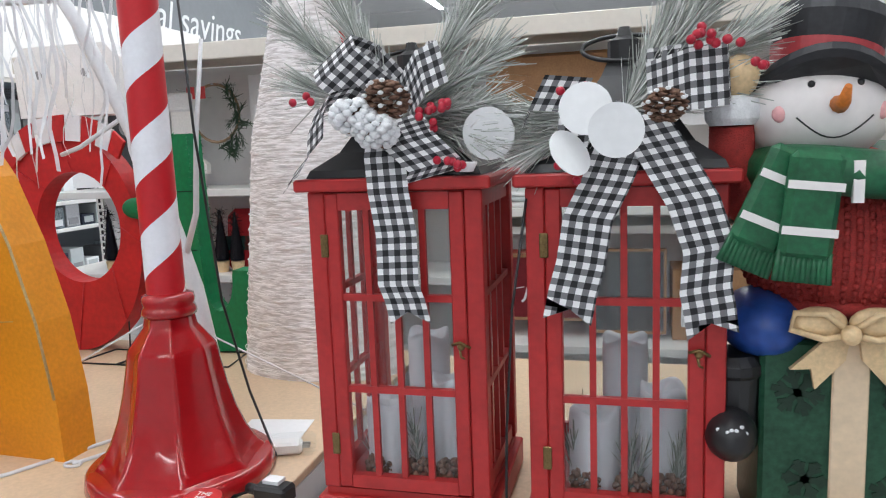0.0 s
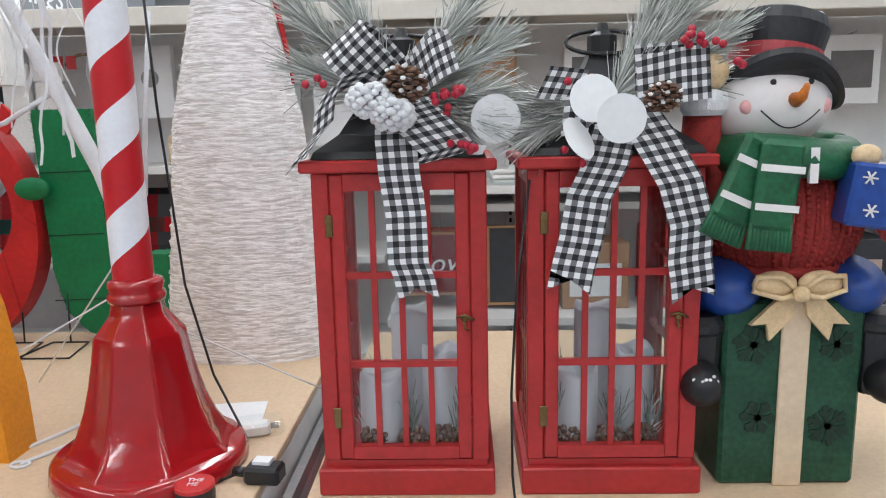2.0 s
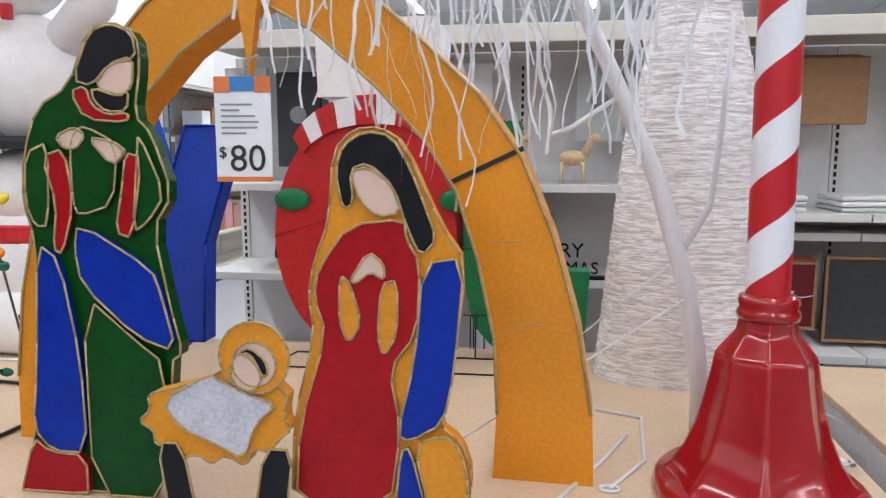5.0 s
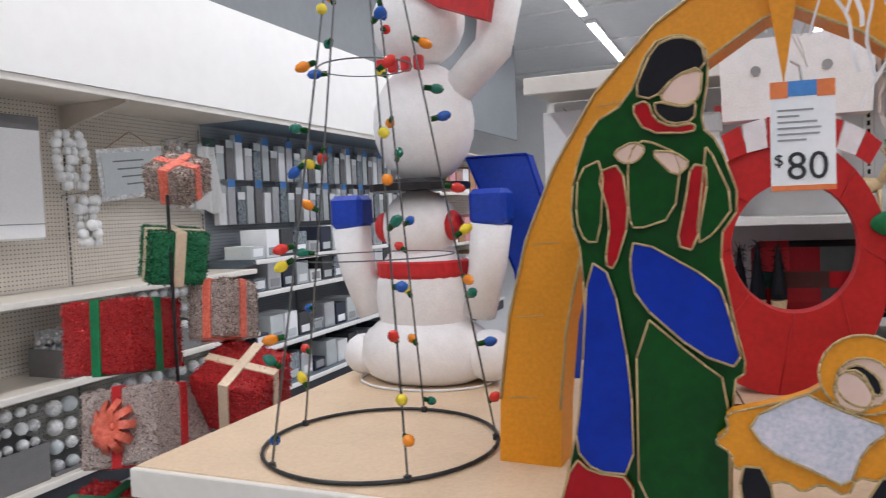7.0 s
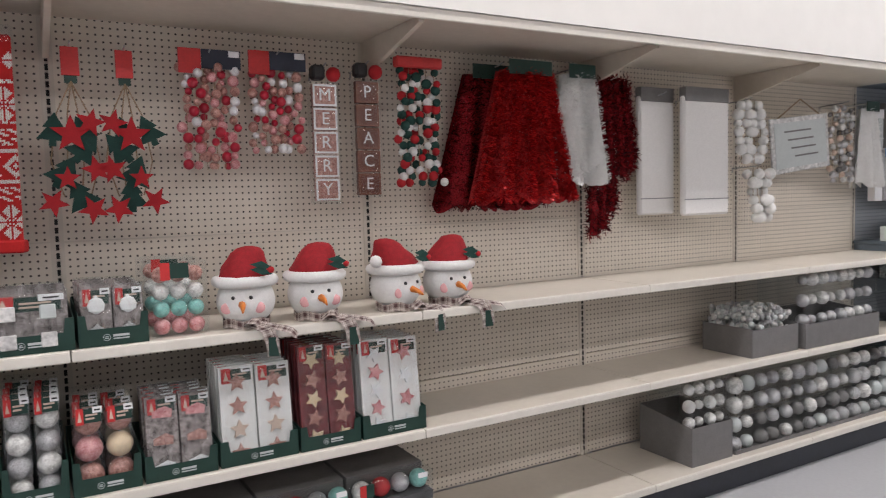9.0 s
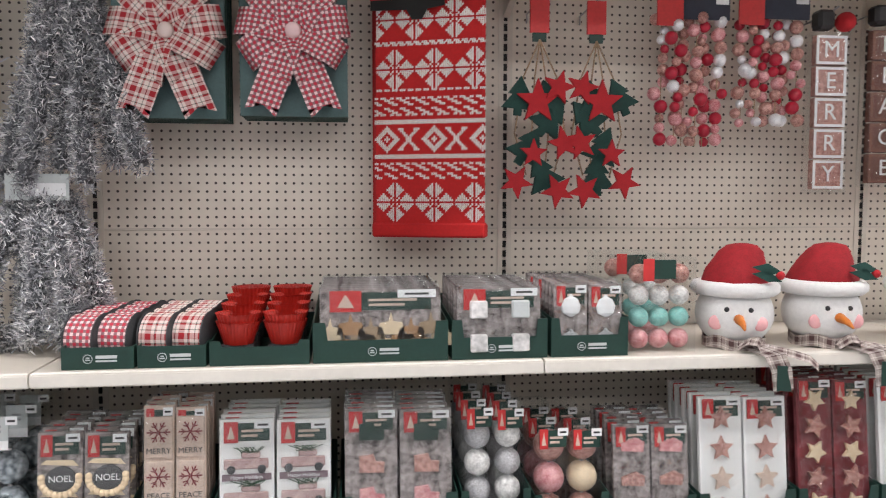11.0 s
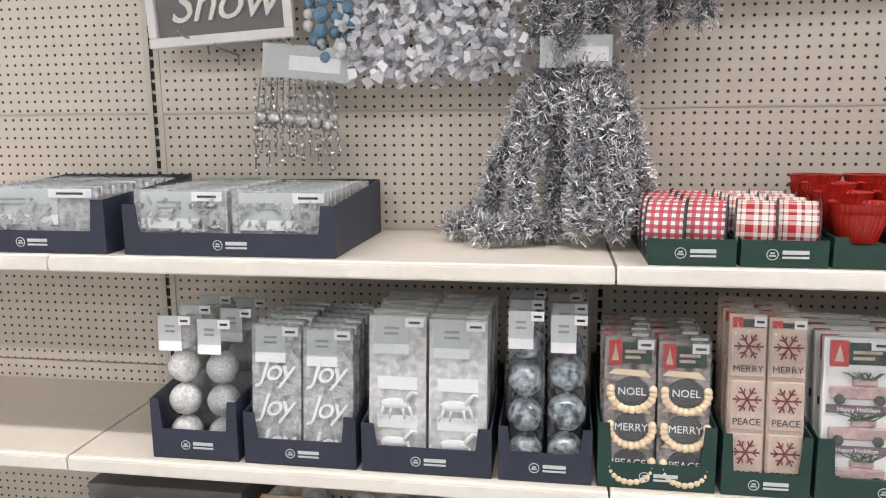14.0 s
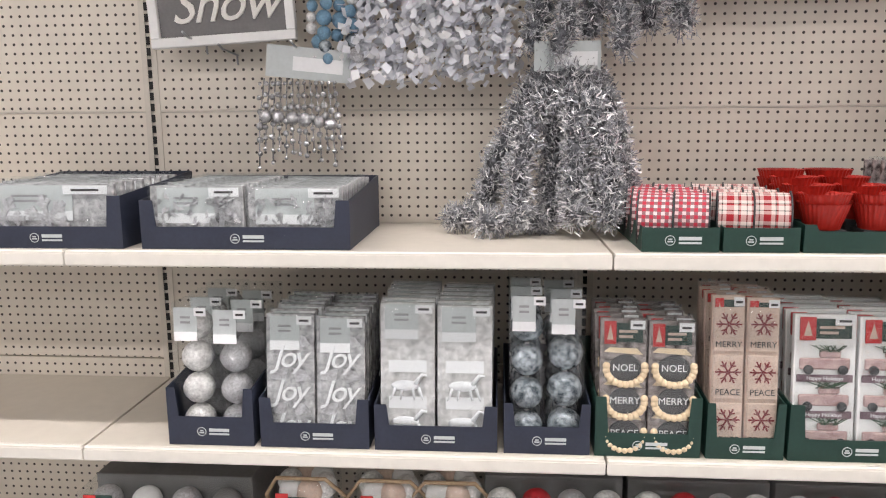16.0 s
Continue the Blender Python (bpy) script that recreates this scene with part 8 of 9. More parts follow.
# middle shelf
tray(-1.022, -0.81, S2, M["navy"], 0.07, 0.14, 0.36, label=NB)
fill(-1.018, -0.814, S2, 2, [("b", [M["white_ball"]], 0.039), ("b", [M["silver"]], 0.039)], 0.335, "polar", "clear tube of large ball ornaments", rows=3, step=0.1, lean=-3)
tray(-0.80, -0.537, S2, M["navy"], 0.06, 0.12, 0.36, label=NB)
fill(-0.796, -0.541, S2, 2, "joy", 0.315, "polar", "clear pack of white Joy ornaments", rows=6)
tray(-0.53, -0.241, S2, M["navy"], 0.06, 0.11, 0.36, label=NB)
fill(-0.526, -0.245, S2, 2, "deer", 0.345, "polar", "clear pack of white deer ornaments", rows=6)
tray(-0.232, -0.032, S2, M["navy"], 0.065, 0.12, 0.36, label=NB)
fill(-0.228, -0.036, S2, 2, [("b", [M["blue_ball"]], 0.04), ("b", [M["blue_ball"]], 0.0435)], 0.37, "polar", "clear tube of smoky blue ball ornaments", rows=3, step=0.1, lean=-3)
tray(-0.027, 0.213, S2, M["green_card"], 0.055, 0.14, 0.36, label=GB)
fill(-0.023, 0.209, S2, 2, "noel", 0.315, "holiday", "clear pack of slate plaque ornaments with wooden beads", rows=5)
tray(0.219, 0.394, S2, M["green_card"], 0.05, 0.13, 0.36, label=GB)
fill(0.223, 0.39, S2, 2, "snowflake", 0.37, "holiday", "pack of wooden tags with red snowflakes", rows=4)
for y0, y1, dc, hh, cols, r in ((0.397, 0.70, "truck", 0.33, 2, 5), (0.705, 1.008, "green", 0.345, 2, 5)):
    tray(y0, y1, S2, M["green_card"], 0.05, 0.13, 0.36, label=GB)
    fill(y0 + 0.004, y1 - 0.004, S2, cols, dc, hh, "holiday", "clear pack of holiday ornaments with green header", rows=r)
tray(1.012, 1.198, S2, M["green_card"], 0.055, 0.13, 0.36, label=GB)
fill(1.016, 1.194, S2, 2, [("b", [M["white_ball"], M["silver"]], 0.036)], 0.345, "holiday", "clear tube of white bell ornaments", rows=4, step=0.085, lean=-3)
tray(1.202, 1.408, S2, M["green_card"], 0.055, 0.11, 0.36, label=GB)
fill(1.206, 1.404, S2, 2, [("b", [M["rust"], M["pink"]], 0.043), ("b", [M["bead_wood"], M["rust"]], 0.043)], 0.285, "holiday", "clear tube of rosy ball ornaments", rows=3, step=0.1, lean=-3)
for y0, y1, dc, hh in ((1.412, 1.65, "sled", 0.28), (1.654, 1.935, "star", 0.345), (1.939, 2.18, "red", 0.385), (2.184, 2.46, "white", 0.375)):
    tray(y0, y1, S2, M["green_card"], 0.05, 0.09, 0.36, label=GB)
    fill(y0 + 0.004, y1 - 0.004, S2, 2, dc, hh, "holiday", "clear pack of red and white ornaments", rows=5)


def bulk_box(y0, y1, z, hf, x, mats, top, label, n=90):
    """A grey card box heaped with small wrapped ornaments."""
    w = (y1 - y0) / 2 - 0.004
    t = thing("ornament_bin", G((y0 + y1) / 2, x, z + 0.001), label, "ornament bin", "grey ornament bins")
    part("front", box(new_bm(), -w, w, 0, 0.004, 0, hf), M["grey_card"], t)
    for s in (-1, 1):
        part("side", box(new_bm(), s * w - 0.002, s * w + 0.002, 0.0045, 0.33, 0, hf * 1.05), M["grey_card"], t)
    part("back", box(new_bm(), -w + 0.002, w - 0.002, 0.33, 0.334, 0, hf * 1.05), M["grey_card"], t)
    bm = new_bm()
    for k in range(n):
        ball(bm, (r7.uniform(-w * 0.9, w * 0.9), r7.uniform(0.03, 0.31), r7.uniform(hf * 0.75, top)), r7.uniform(0.010, 0.02), 7, 5, mi=r7.randrange(len(mats)))
    o = part("ornament_heap", bm, mats, t)
    o["kind"] = "stuff"
    return t


bulk_box(4.46, 4.86, S2, 0.15, 0.44, [M["white_ball"], M["mint_card"], M["silver"]], 0.25, "grey card bin heaped with white wrapped ornaments", 420)


def pack_box(y0, y1, z, h, cols, rows, label, mats, dark=0.12):
    """A row of tall clear boxes with stacked balls in a low grey tray."""
    w = (y1 - y0) / cols
    tray(y0, y1, z, M["grey_card"], dark, dark, 0.36, mark=False, label="low grey card tray on the shelf")
    for c in range(cols):
        t = thing("ornament_box", G(y0 + w * (c + 0.5), 0.447, z + 0.005), label, "ornament box", "white ornament boxes")
        for q in range(rows):
            for s in (-1, 1):
                part("ornament", ball(new_bm(), (s * w * 0.23, 0.04, 0.03 + (h - 0.05) * q / max(rows - 1, 1)), min(w * 0.21, 0.5 * h / rows) * r7.uniform(0.7, 1.05), 10, 7), mats[r7.randrange(len(mats))], t)
        part("film_box", box(new_bm(), -w * 0.48, w * 0.48, 0, 0.3, 0, h, 0.002), M["film"], t)


pack_box(4.89, 5.62, S2, 0.40, 4, 4, "clear box of stacked white ball ornaments", [M["white_ball"], M["silver"]], 0.14)
# lowest deck
pack_box(3.97, 4.28, DECK, 0.40, 2, 5, "clear box of stacked cream ornaments", [M["white_ball"], M["fleece"]], 0.2)
pack_box(4.30, 6.05, DECK, 0.37, 8, 4, "clear box of silver and white ornaments", [M["silver"], M["white_ball"], M["mint_card"], M["grey_card"], M["silver"]], 0.02)


def flat_box(y0, y1, mats, label, h=0.385):
    w = (y1 - y0) / 2 - 0.004
    t = thing("ornament_box", G((y0 + y1) / 2, 0.455, DECK + 0.001), label, "ornament box", "deck ornament boxes")
    part("carton", box(new_bm(), -w, w, 0.09, 0.40, 0, h, 0.002), M["green_card"] if M["silver"] not in mats else M["grey_card"], t)
    part("shelf_board", box(new_bm(), -w, w, 0.0, 0.089, 0.0, h - 0.09), M["slate"], t)
    for c in range(4):
        part("ornament", ball(new_bm(), (-w + 2 * w * (c + 0.5) / 4, 0.045, h - 0.048), 0.038, 14, 9), mats[c % len(mats)], t)
    part("film_box", box(new_bm(), -w, w, -0.004, 0.0885, 0.0, h - 0.003, 0.002), M["film"], t)
    part("header_card", box(new_bm(), -w * 0.9, -w * 0.55, -0.007, -0.0045, h - 0.06, h - 0.008), M["green_card"], t)
    part("header_mark", box(new_bm(), -w * 0.9, -w * 0.75, -0.0085, -0.0072, h - 0.06, h - 0.008), M["red_card"], t)
    part("price_sticker", box(new_bm(), w * 0.6, w * 0.85, -0.0065, -0.0045, h - 0.03, h - 0.01), M["paper"], t)


flat_box(-1.27, -0.855, [M["silver"], M["fleece"], M["silver"], M["grey_card"]], "clear box with striped and silver ornaments on the deck", 0.36)
for y in (-0.715, -0.51, -0.355):
    t = thing("ornament_jar", G(y, 0.37, DECK + 0.001), "clear rope-handled jar of white striped ornaments", "jar", "ornament jars")
    bm = new_bm()
    for q in range(5):
        for k in range(6):
            a = k * 1.05 + q
            ball(bm, (0.045 * math.cos(a), 0.045 * math.sin(a), 0.04 + 0.078 * q), 0.033, 9, 6, mi=(q + k) % 3)
    part("ornaments", bm, [M["white_ball"], M["fleece"], M["pale_wood"]], t)
    part("jar_wall", lathe(new_bm(), [(0.08, 0), (0.084, 0.01), (0.084, 0.385), (0.08, 0.39)], 24), M["film"], t, smooth=True)
    part("rope_handle", tube(new_bm(), [(-0.084, 0, 0.25), (-0.1, -0.02, 0.33), (-0.06, -0.06, 0.395), (0.06, -0.06, 0.395), (0.1, -0.02, 0.33), (0.084, 0, 0.25)], 0.005, 6), M["twine"], t)
    part("label", box(new_bm(), -0.05, 0.02, -0.087, -0.085, 0.31, 0.36), M["green_card"], t)
    part("label_mark", box(new_bm(), -0.055, -0.025, -0.089, -0.0873, 0.305, 0.37), M["red_card"], t)
for k in range(8):
    y0 = -0.278 + 0.346 * k
    flat_box(y0, y0 + 0.342, [M["white_ball"], M["red_felt"], M["silver"], M["teal"] if k > 4 else M["white_ball"]], "clear box of red and white ornaments on the deck", 0.385 if k < 5 else 0.32)


# ---- goods on the shelves behind the display ----
FRONT = BY - 0.3


def board_sign(x0, x1, z0, z1, y, face, edge, words, size, ink, label, shear=0.3):
    t = thing("word_sign", pose((x0 + x1) / 2, y, z0), label, "sign", "shelf signs")
    w, h = (x1 - x0) / 2, z1 - z0
    part("board", box(new_bm(), -w, w, 0, 0.02, 0, h, 0.002), face, t)
    bm = new_bm()
    for a in ((-w, w, 0, 0.01), (-w, w, h - 0.01, h)):
        box(bm, a[0], a[1], -0.006, -0.0005, a[2], a[3])
    for s in (-1, 1):
        box(bm, s * (w - 0.005) - 0.005, s * (w - 0.005) + 0.005, -0.006, -0.0005, 0.0101, h - 0.0101)
    part("frame", bm, edge, t)
    for k, wd in enumerate(words):
        lettering(wd, size, ink, t, pose(0, -0.0015, h / 2 - (k - (len(words) - 1) / 2) * size * 1.1), 0.001, 1.0, shear)
    return t


s = board_sign(5.09, 5.40, 0.915, 1.165, FRONT - 0.0, mat("crimson_board", (0.17, 0.008, 0.014), 0.6, scale=20, vary=0.15), M["card"], ("joy",), 0.11, M["paper"], "dark red framed sign with white joy script")
part("flourish", tube(new_bm(), [(-0.15, -0.002, 0.125), (-0.1, -0.002, 0.12), (-0.06, -0.002, 0.127)], 0.0022, 5), M["paper"], s)
part("flourish", tube(new_bm(), [(0.07, -0.002, 0.125), (0.11, -0.002, 0.118), (0.15, -0.002, 0.127)], 0.0022, 5), M["paper"], s)
for k in range(4):
    board_sign(5.11 + 0.004 * k, 5.40 + 0.004 * k, 0.915, 1.168, FRONT + 0.024 + 0.024 * k, M["red_card"], M["card"], (), 0.1, M["paper"], "red framed sign stacked behind another")
board_sign(5.43, 5.70, 0.87, 1.185, FRONT + 0.01, M["slate"], M["card"], (), 0.06, M["greyink"], "dark framed board standing on the shelf", 0.1)
part("peg", tube(new_bm(), [(0, 0.28, 0.26), (0, -0.012, 0.262)], 0.003, 6), M["steel"], s)
# cardboard mats stacked on the upper right
t = thing("cardboard_stack", pose(5.3, 4.5, 1.655), "stack of brown coir mats hung on the back panel", "mat stack")
r9 = random.Random(9)
for k in range(6):
    part("mat", box(new_bm(), -0.245 + r9.uniform(-0.008, 0.008), 0.245 + r9.uniform(-0.01, 0.008), 0.02 * k, 0.02 * k + 0.016, 0.004 * k, 0.235 + 0.004 * k, 0.003), M["card"], t)
part("peg", tube(new_bm(), [(-0.2, 0.25, 0.2), (-0.2, -0.02, 0.22)], 0.004, 6), M["steel"], t)
# stacks of folded white cloths on the right-hand shelf
for i, x in enumerate((5.17, 5.62, 6.05, 6.5, 6.95, 7.4)):
    t = thing("folded_linens", pose(x, BY - 0.34, 1.346), "stack of folded pale table linens on a shelf", "linens", "folded linens")
    for k in range(3):
        part("cloth", box(new_bm(), -0.17, 0.17, 0, 0.26, 0.02 * k, 0.02 * k + 0.018, 0.006), (M["towel"], M["mint_card"], M["white"])[(k + i) % 3], t)
# boxed goods further along, behind the lanterns
for i in range(9):
    x = 5.85 + i * 0.33
    t = thing("gift_carton", pose(x, BY - 0.3, 0.851), "printed carton of seasonal goods on the shelf", "carton", "shelf cartons")
    part("carton", box(new_bm(), -0.13, 0.13, 0, 0.2, 0, 0.26 + 0.05 * (i % 3), 0.003), (M["card"], M["red_card"], M["paper"], M["slate"])[i % 4], t)
    part("print_panel", box(new_bm(), -0.1, 0.1, -0.002, -0.0004, 0.05, 0.18), (M["paper"], M["rust"], M["green_card"], M["pale_wood"])[i % 4], t)
    if i < 7:
        t = thing("boxed_sign", pose(x, BY - 0.16, 1.62), "pale carded item hung on the back panel", "hanging card", "hung cards")
        part("card", box(new_bm(), -0.11, 0.11, 0, 0.02, 0, 0.26, 0.002), (M["paper"], M["card"], M["mint_card"])[i % 3], t)
        part("print_panel", box(new_bm(), -0.08, 0.08, -0.003, -0.0004, 0.06, 0.2), (M["grey_card"], M["paper"], M["pale_wood"])[i % 3], t)
        part("peg", tube(new_bm(), [(0, 0.15, 0.25), (0, -0.02, 0.27)], 0.003, 6), M["steel"], t)


# left sections: gold deer, black bottle-brush trees, cushions, word block, wreath, white cards
def deer(x, y, z, s):
    t = thing("gold_deer", pose(x, y, z, 0, 0, 90), "small gold reindeer figurine on a shelf", "figurine", "gold deer")
    g = M["gold_bow"]
    bm = new_bm()
    ball(bm, (0, 0, 0.10 * s), 0.032 * s, 12, 8, sx=0.8, sy=1.7)
    tube(bm, [(0, -0.045 * s, 0.11 * s), (0, -0.065 * s, 0.155 * s), (0, -0.07 * s, 0.175 * s)], 0.017 * s, 8, r_end=0.011 * s)
    ball(bm, (0, -0.082 * s, 0.178 * s), 0.018 * s, 10, 7, sy=1.4)
    for a in (-1, 1):
        for b in (-0.04, 0.04):
            tube(bm, [(a * 0.014 * s, b * s, 0.085 * s), (a * 0.016 * s, b * s * 1.1, 0.0)], 0.008 * s, 6, r_end=0.005 * s)
        tube(bm, [(a * 0.008 * s, -0.07 * s, 0.19 * s), (a * 0.028 * s, -0.06 * s, 0.225 * s), (a * 0.03 * s, -0.075 * s, 0.25 * s)], 0.004 * s, 5)
        tube(bm, [(a * 0.022 * s, -0.062 * s, 0.215 * s), (a * 0.045 * s, -0.05 * s, 0.235 * s)], 0.003 * s, 5)
    part("body", bm, g, t)


deer(4.27, FRONT, 1.441, 0.95)
deer(4.52, FRONT + 0.02, 1.441, 0.95)
for x, z, h in ((3.86, 1.091, 0.24), (3.92, 1.091, 0.26), (3.99, 1.091, 0.25), (3.38, 1.091, 0.27), (3.46, 1.091, 0.24)):
    t = thing("bottle_brush_tree", pose(x, FRONT, z), "black bottle-brush tree in a gold pot on a shelf", "artificial tree", "bottle-brush trees")
    part("pot", lathe(new_bm(), [(0.022, 0), (0.028, 0.045), (0.025, 0.046)], 14), M["gold_bow"], t)
    bm = lathe(new_bm(), [(0.028, 0.05), (0.03, 0.07), (0.003, h)], 12)
    hairs(bm, [(0, 0, 0.05 + (h - 0.05) * k / 6) for k in range(7)], 0.02, 260, 0.035, r9)
    part("bristles", bm, M["fig_black"], t)
for x, c1 in ((4.13, "black"), (4.03, "red_felt"), (3.60, "red_felt"), (4.32, "black")):
    t = thing("cushion", pose(x, FRONT + 0.06, 1.091, -12), "plaid cushion leaning on the shelf", "cushion", "shelf cushions")
    bm = box(new_bm(), -0.13, 0.13, -0.035, 0.035, 0.0, 0.26, 0.03)
    part("cover", bm, M[c1], t)
    part("plaid_band", box(new_bm(), -0.128, 0.128, -0.037, -0.0352, 0.08, 0.14), M["fig_red" if c1 == "black" else "green_felt"], t)
t = thing("word_block", pose(4.45, FRONT - 0.06, 1.091), "dark standing word block reading merry christmas", "word block")
lettering("MERRY", 0.075, M["crim"] if "crim" in M else M["fig_black"], t, pose(0.0, 0, 0.105), 0.01)
lettering("CHRISTMAS", 0.065, M["fig_black"], t, pose(0.0, 0, 0.04), 0.01)
part("base", box(new_bm(), -0.2, 0.2, -0.015, 0.015, 0, 0.014), M["fig_black"], t)
# wreath and green sprays on the upper left
t = thing("wreath", pose(3.88, BY - 0.2, 1.62), "dark green wreath with red tags on the back panel", "wreath")
part("ring", tube(new_bm(), [(0.11 * math.cos(a), 0.0, 0.13 + 0.12 * math.sin(a)) for a in [2 * math.pi * k / 24 for k in range(25)]], 0.006, 6), M["twine"], t)
bm = new_bm()
for k in range(26):
    a = -0.5 + 2.6 * k / 26
    c = (0.11 * math.cos(a - 1.0), -0.01, 0.10 + 0.12 * math.sin(a - 1.0))
    spray(bm, c, (rng.gauss(0, 0.5) + 0.4, -0.4, rng.gauss(0, 0.6) - 0.2), 0.07, 22, 0.4, 0.04, 0.0018)
part("greenery", bm, M["green_needle"], t)
for x in (-0.08, -0.03):
    part("tag", box(new_bm(), x - 0.018, x + 0.018, -0.05, -0.047, 0.19, 0.24), M["red_card"], t)
part("peg", tube(new_bm(), [(0, 0.18, 0.26), (0, -0.02, 0.25)], 0.004, 6), M["steel"], t)
for x, z0, z1, c in ((3.20, 1.45, 1.9, "paper"), (3.42, 1.5, 1.88, "slate"), (4.12, 1.62, 1.9, "paper"), (4.62, 1.60, 1.88, "mint_card"), (4.85, 1.5, 1.85, "paper")):
    t = thing("boxed_sign", pose(x, BY - 0.18, z0), "pale carded item hung on the back panel", "hanging card", "hung cards")
    part("card", box(new_bm(), -0.09, 0.09, 0, 0.03, 0, z1 - z0, 0.002), M[c], t)
    part("print_panel", lathe(new_bm(), [(0.035, 0), (0.035, 0.002)], 18, m=pose(0, -0.0004, (z1 - z0) * 0.55, 90, 0, 0)), M["greyink"], t)
    part("peg", tube(new_bm(), [(0, 0.17, z1 - z0 - 0.01), (0, -0.02, z1 - z0 + 0.01)], 0.003, 6), M["steel"], t)
for x in (3.75, 3.62):
    t = thing("white_stocking", pose(x, BY - 0.25, 1.5), "white fur-topped stocking hung on a peg", "stocking", "white stockings")
    part("sock", slab(new_bm(), [(-0.05, 0.3), (0.05, 0.3), (0.05, 0.08), (0.1, 0.04), (0.1, 0.0), (-0.03, 0.0), (-0.05, 0.06)], 0, 0.03), M["knit_white"], t)
    part("cuff", box(new_bm(), -0.06, 0.06, -0.008, 0.038, 0.26, 0.34, 0.01), M["fleece"], t)
    part("peg", tube(new_bm(), [(0, 0.24, 0.33), (0, -0.02, 0.35)], 0.003, 6), M["steel"], t)
# small lanterns in wire on the lower shelf seen past the letters
for x in (4.36, 4.2):
    t = thing("wire_lantern", pose(x, BY - 0.3, 0.721), "small dark wire lantern on the lower shelf", "lantern", "wire lanterns")
    for a in range(8):
        part("wire", tube(new_bm(), [(0.06 * math.cos(a * 0.785), 0.06 * math.sin(a * 0.785), 0), (0.06 * math.cos(a * 0.785), 0.06 * math.sin(a * 0.785), 0.2), (0.02 * math.cos(a * 0.785), 0.02 * math.sin(a * 0.785), 0.26)], 0.003, 5), M["black"], t)
    part("glass_cup", lathe(new_bm(), [(0.045, 0.005), (0.045, 0.15)], 16), M["candle"], t)

# ---- hung and shelved stock on the slate gondola ----
for i in range(30):
    for row in range(2):
        y = 6.2 + i * 0.118
        t = thing("accessory_pack", G(y, 0.12, 1.83 - row * 0.36), "small carded accessory hung on the grey pegboard", "hanging pack", "accessory packs")
        h = 0.26 + 0.05 * ((i * 7 + row) % 3)
        part("card", box(new_bm(), -0.045, 0.045, 0, 0.05, 0, h, 0.002), (M["mint_card"], M["paper"], M["blue_ball"], M["grey_card"], M["silver"])[(i * 3 + row) % 5], t)
        part("header_card", box(new_bm(), -0.045, 0.045, -0.003, -0.0004, h - 0.06, h), (M["paper"], M["mint_card"], M["tag_blue"])[(i + row) % 3], t)
for z in (1.201, 0.951, 0.521, DECK + 0.001):
    for i in range(18):
        y = 6.2 + i * 0.2
        hh = min(0.19 + 0.03 * ((i * 5) % 3), 0.22)
        t = thing("shelf_pack", G(y, 0.43, z), "small grey and white pack on the slate shelf", "carton", "slate shelf packs")
        part("box", box(new_bm(), -0.085, 0.085, 0, 0.25, 0, hh if i % 4 else 0.1, 0.003), (M["mint_card"], M["paper"], M["slate"], M["blue_ball"], M["silver"], M["navy"])[(i * 7 + int(z * 10)) % 6], t)
        part("print_panel", box(new_bm(), -0.06, 0.06, -0.003, -0.0004, 0.02, 0.08), (M["paper"], M["greyink"], M["mint_card"])[i % 3], t)
for z in (1.751, 1.101, 0.601):
    for i in range(9):
        t = thing("shelf_pack", G(9.85 + i * 0.25, 0.43, z), "small rosy and white pack on the far shelf", "carton", "far shelf packs")
        part("box", box(new_bm(), -0.1, 0.1, 0, 0.25, 0, 0.28 + 0.04 * (i % 3), 0.003), (M["rust"], M["paper"], M["card"], M["pink"])[(i + int(z * 3)) % 4], t)

# ---- grey wall band with script above the header board ----
wb = thing("wall_sign", pose(-0.05, 10.0, 3.0), "grey wall band with white script lettering", "sign", kind="structure")
part("band", box(new_bm(), -0.03, 0.0, -14, 5, -0.2, 1.59), M["greywall"], wb)
lettering("real savings", 0.55, M["paper"], wb, pose(0.004, 0.6, 0.30, 0, 0, 90), 0.002, 1.0, 0.25)
lettering("real value", 0.55, M["paper"], wb, pose(0.004, -3.2, 0.95, 0, 0, 90), 0.002, 1.0, 0.25)

# ---- small things on the display tops ----
pp = thing("paper_sheet", pose(4.86, 3.05, T + 0.001, 0, 0, 8), "white paper sheet lying on the display top", "paper")
part("sheet", box(new_bm(), -0.07, 0.07, -0.09, 0.09, 0, 0.0012), M["paper"], pp)
ad = thing("power_adapter", pose(4.93, 2.98, T + 0.001, 0, 0, 20), "white power adapter in clear plastic with cord", "power adapter")
part("body", box(new_bm(), -0.035, 0.035, -0.016, 0.016, 0.0, 0.024, 0.005), M["white"], ad)
part("prongs", box(box(new_bm(), 0.0352, 0.05, -0.008, -0.006, 0.01, 0.016), 0.0352, 0.05, 0.006, 0.008, 0.01, 0.016), M["steel"], ad)
part("film_bag", box(new_bm(), -0.055, 0.06, -0.03, 0.03, 0.0, 0.032, 0.008), M["film"], ad)
part("cord", tube(new_bm(), [(-0.036, 0, 0.012), (-0.07, 0.03, 0.004), (-0.12, 0.05, 0.004), (-0.17, 0.02, 0.004)], 0.003, 6), M["strip"], ad)
pl = thing("black_plug", pose(4.985, 2.80, T + 0.001, 0, 0, -6), "black plug transformer with a paper tag by the gap", "plug")
part("body", box(new_bm(), -0.012, 0.05, -0.02, 0.02, 0.0, 0.03, 0.005), M["black"], pl)
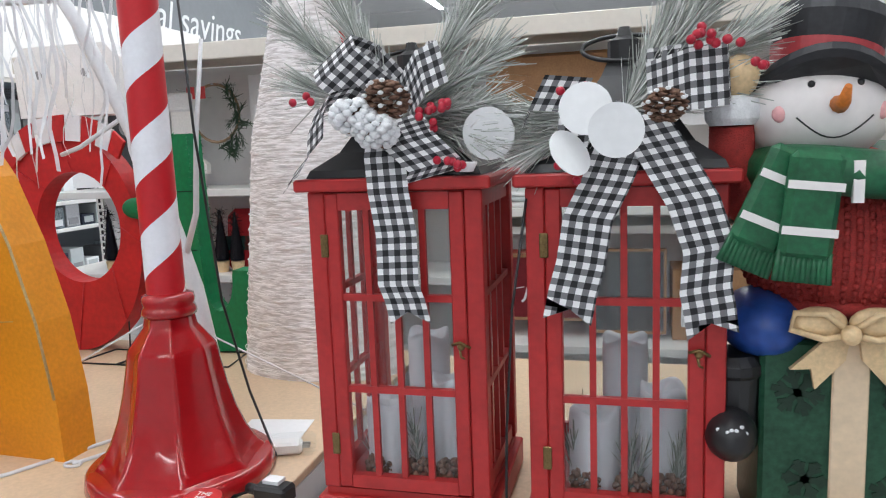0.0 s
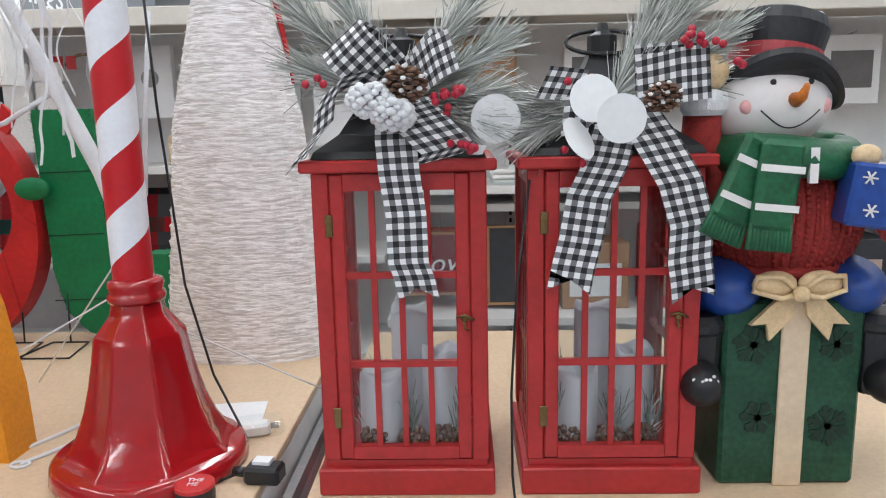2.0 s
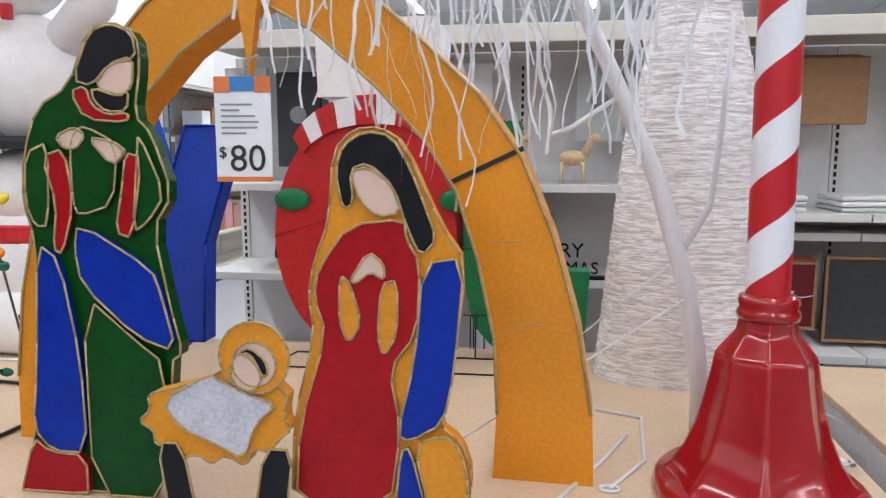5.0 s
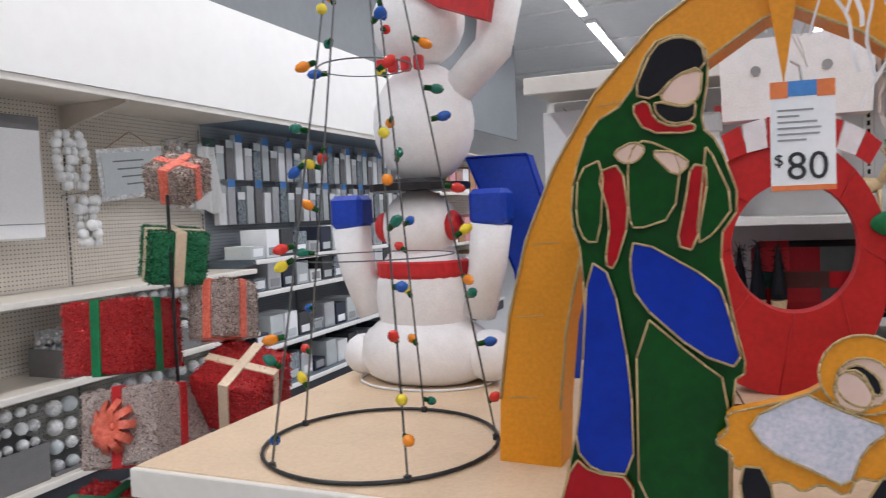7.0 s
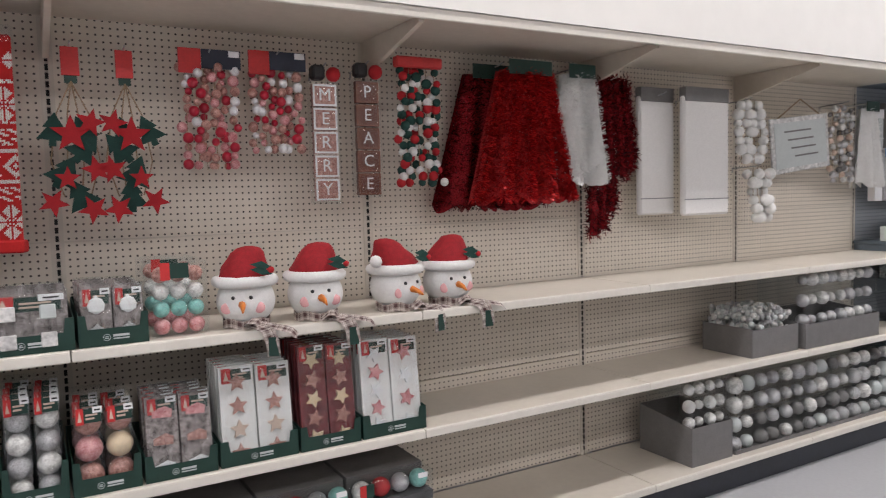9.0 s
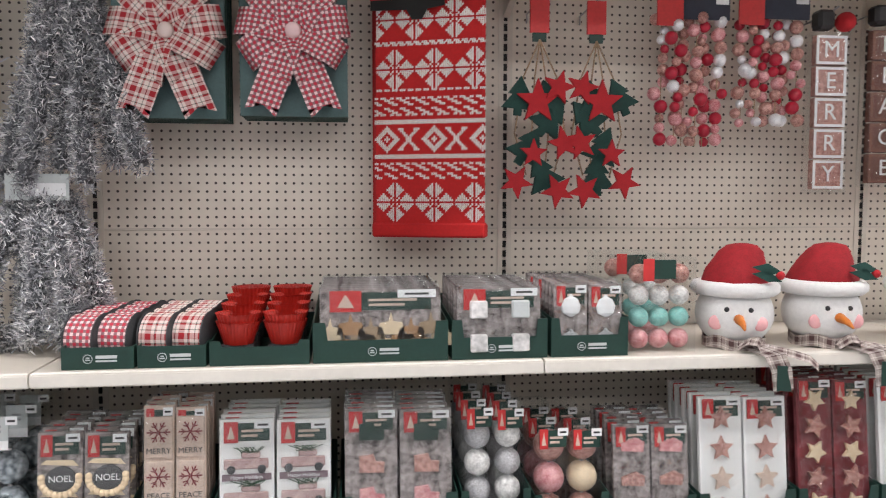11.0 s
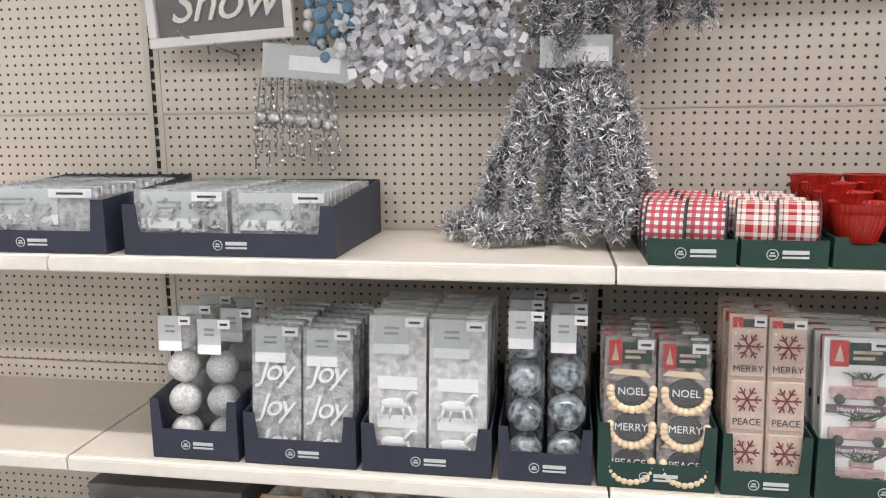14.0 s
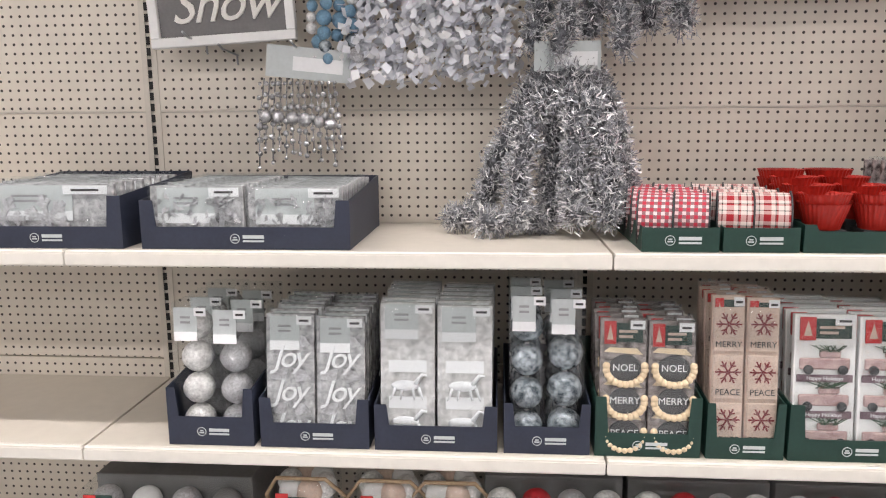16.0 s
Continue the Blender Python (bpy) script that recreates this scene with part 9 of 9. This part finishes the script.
part("plug", tube(new_bm(), [(-0.012, 0, 0.014), (-0.035, 0.004, 0.014)], 0.009, 8), M["black"], pl)
part("tag", box(new_bm(), 0.0, 0.03, -0.005, 0.018, 0.0301, 0.036), M["paper"], pl)
part("cord", tube(new_bm(), [(-0.03, 0, 0.01), (-0.06, -0.02, 0.004), (-0.06, 0.06, 0.004), (-0.07, 0.14, 0.01), (-0.14, 0.17, 0.12), (-0.172, 0.15, 0.30), (-0.18, 0.12, 0.62), (-0.185, 0.11, 0.9)], 0.0025, 6), M["black"], pl)
tn = thing("round_tin", pose(4.91, 2.735, T + 0.001), "small round black tin with red printed lid", "tin")
part("body", lathe(new_bm(), [(0.03, 0), (0.031, 0.004), (0.031, 0.024)], 24), M["black"], tn)
part("lid", lathe(new_bm(), [(0.031, 0.0242), (0.031, 0.03), (0.028, 0.032)], 24), M["red_card"], tn, "red printed lid")
lettering("THE", 0.014, M["paper"], tn, pose(0, 0.006, 0.0326, -90, 0, 0), 0.0004)
lettering("ME", 0.014, M["paper"], tn, pose(0, -0.008, 0.0326, -90, 0, 0), 0.0004)
lc = thing("power_lead", pose(5.41, 2.70, T), "thin black cord hanging between the lanterns", "cord")
part("cord", tube(new_bm(), [(0.03, 0.05, 0.5), (0.01, 0.03, 0.35), (0.0, 0.02, 0.18), (0.0, 0.0, 0.06), (0.005, -0.008, 0.004), (0.0, -0.015, -0.05)], 0.002, 6), M["black"], lc)
# wire legs and cords under the letters
for x, y in ((4.25, 3.5), (4.45, 3.52), (3.8, 3.5), (4.12, 3.5), (3.36, 3.55)):
    wl = thing("wire_stand", pose(x, y, T), "thin dark wire stand behind the cutouts", "wire stand", "wire stands")
    part("wire", tube(new_bm(), [(-0.07, -0.05, 0.003), (0.07, -0.05, 0.003), (0.05, 0.09, 0.003), (-0.05, 0.09, 0.003), (-0.07, -0.05, 0.003)], 0.0025, 5), M["black"], wl)
    part("wire", tube(new_bm(), [(0.0, 0.09, 0.003), (0.0, 0.1, 0.14)], 0.0025, 5), M["black"], wl)
for pts in ([(4.55, 2.86, T + 0.003), (4.62, 2.98, T + 0.003), (4.64, 3.2, T + 0.003), (4.55, 3.24, T + 0.003)], [(4.36, 2.78, T + 0.003), (4.40, 2.74, T + 0.003), (4.46, 2.80, T + 0.003), (4.55, 2.98, T + 0.003), (4.6, 3.1, T + 0.003)]):
    bm = tube(new_bm(), pts, 0.004, 6)
    tube(bm, [(pts[0][0] + 0.016 * math.cos(a), pts[0][1] + 0.012 * math.sin(a), T + 0.003) for a in [2 * math.pi * k / 12 for k in range(13)]], 0.003, 5)
    solo("loose_lead", bm, M["strip"], None, "white plastic cord with a loop lying on the board", "cord", "loose cords")
# clutter in the gap between the stands
for y, c in ((3.0, "navy"), (3.2, "red_card"), (3.42, "slate"), (2.86, "black")):
    gb = thing("stored_carton", pose(5.04, y, 0.6), "dark carton stored in the gap between stands", "carton", "gap cartons")
    part("box", box(new_bm(), -0.036, 0.036, -0.08, 0.08, -0.579, 0.22, 0.003), M[c], gb)
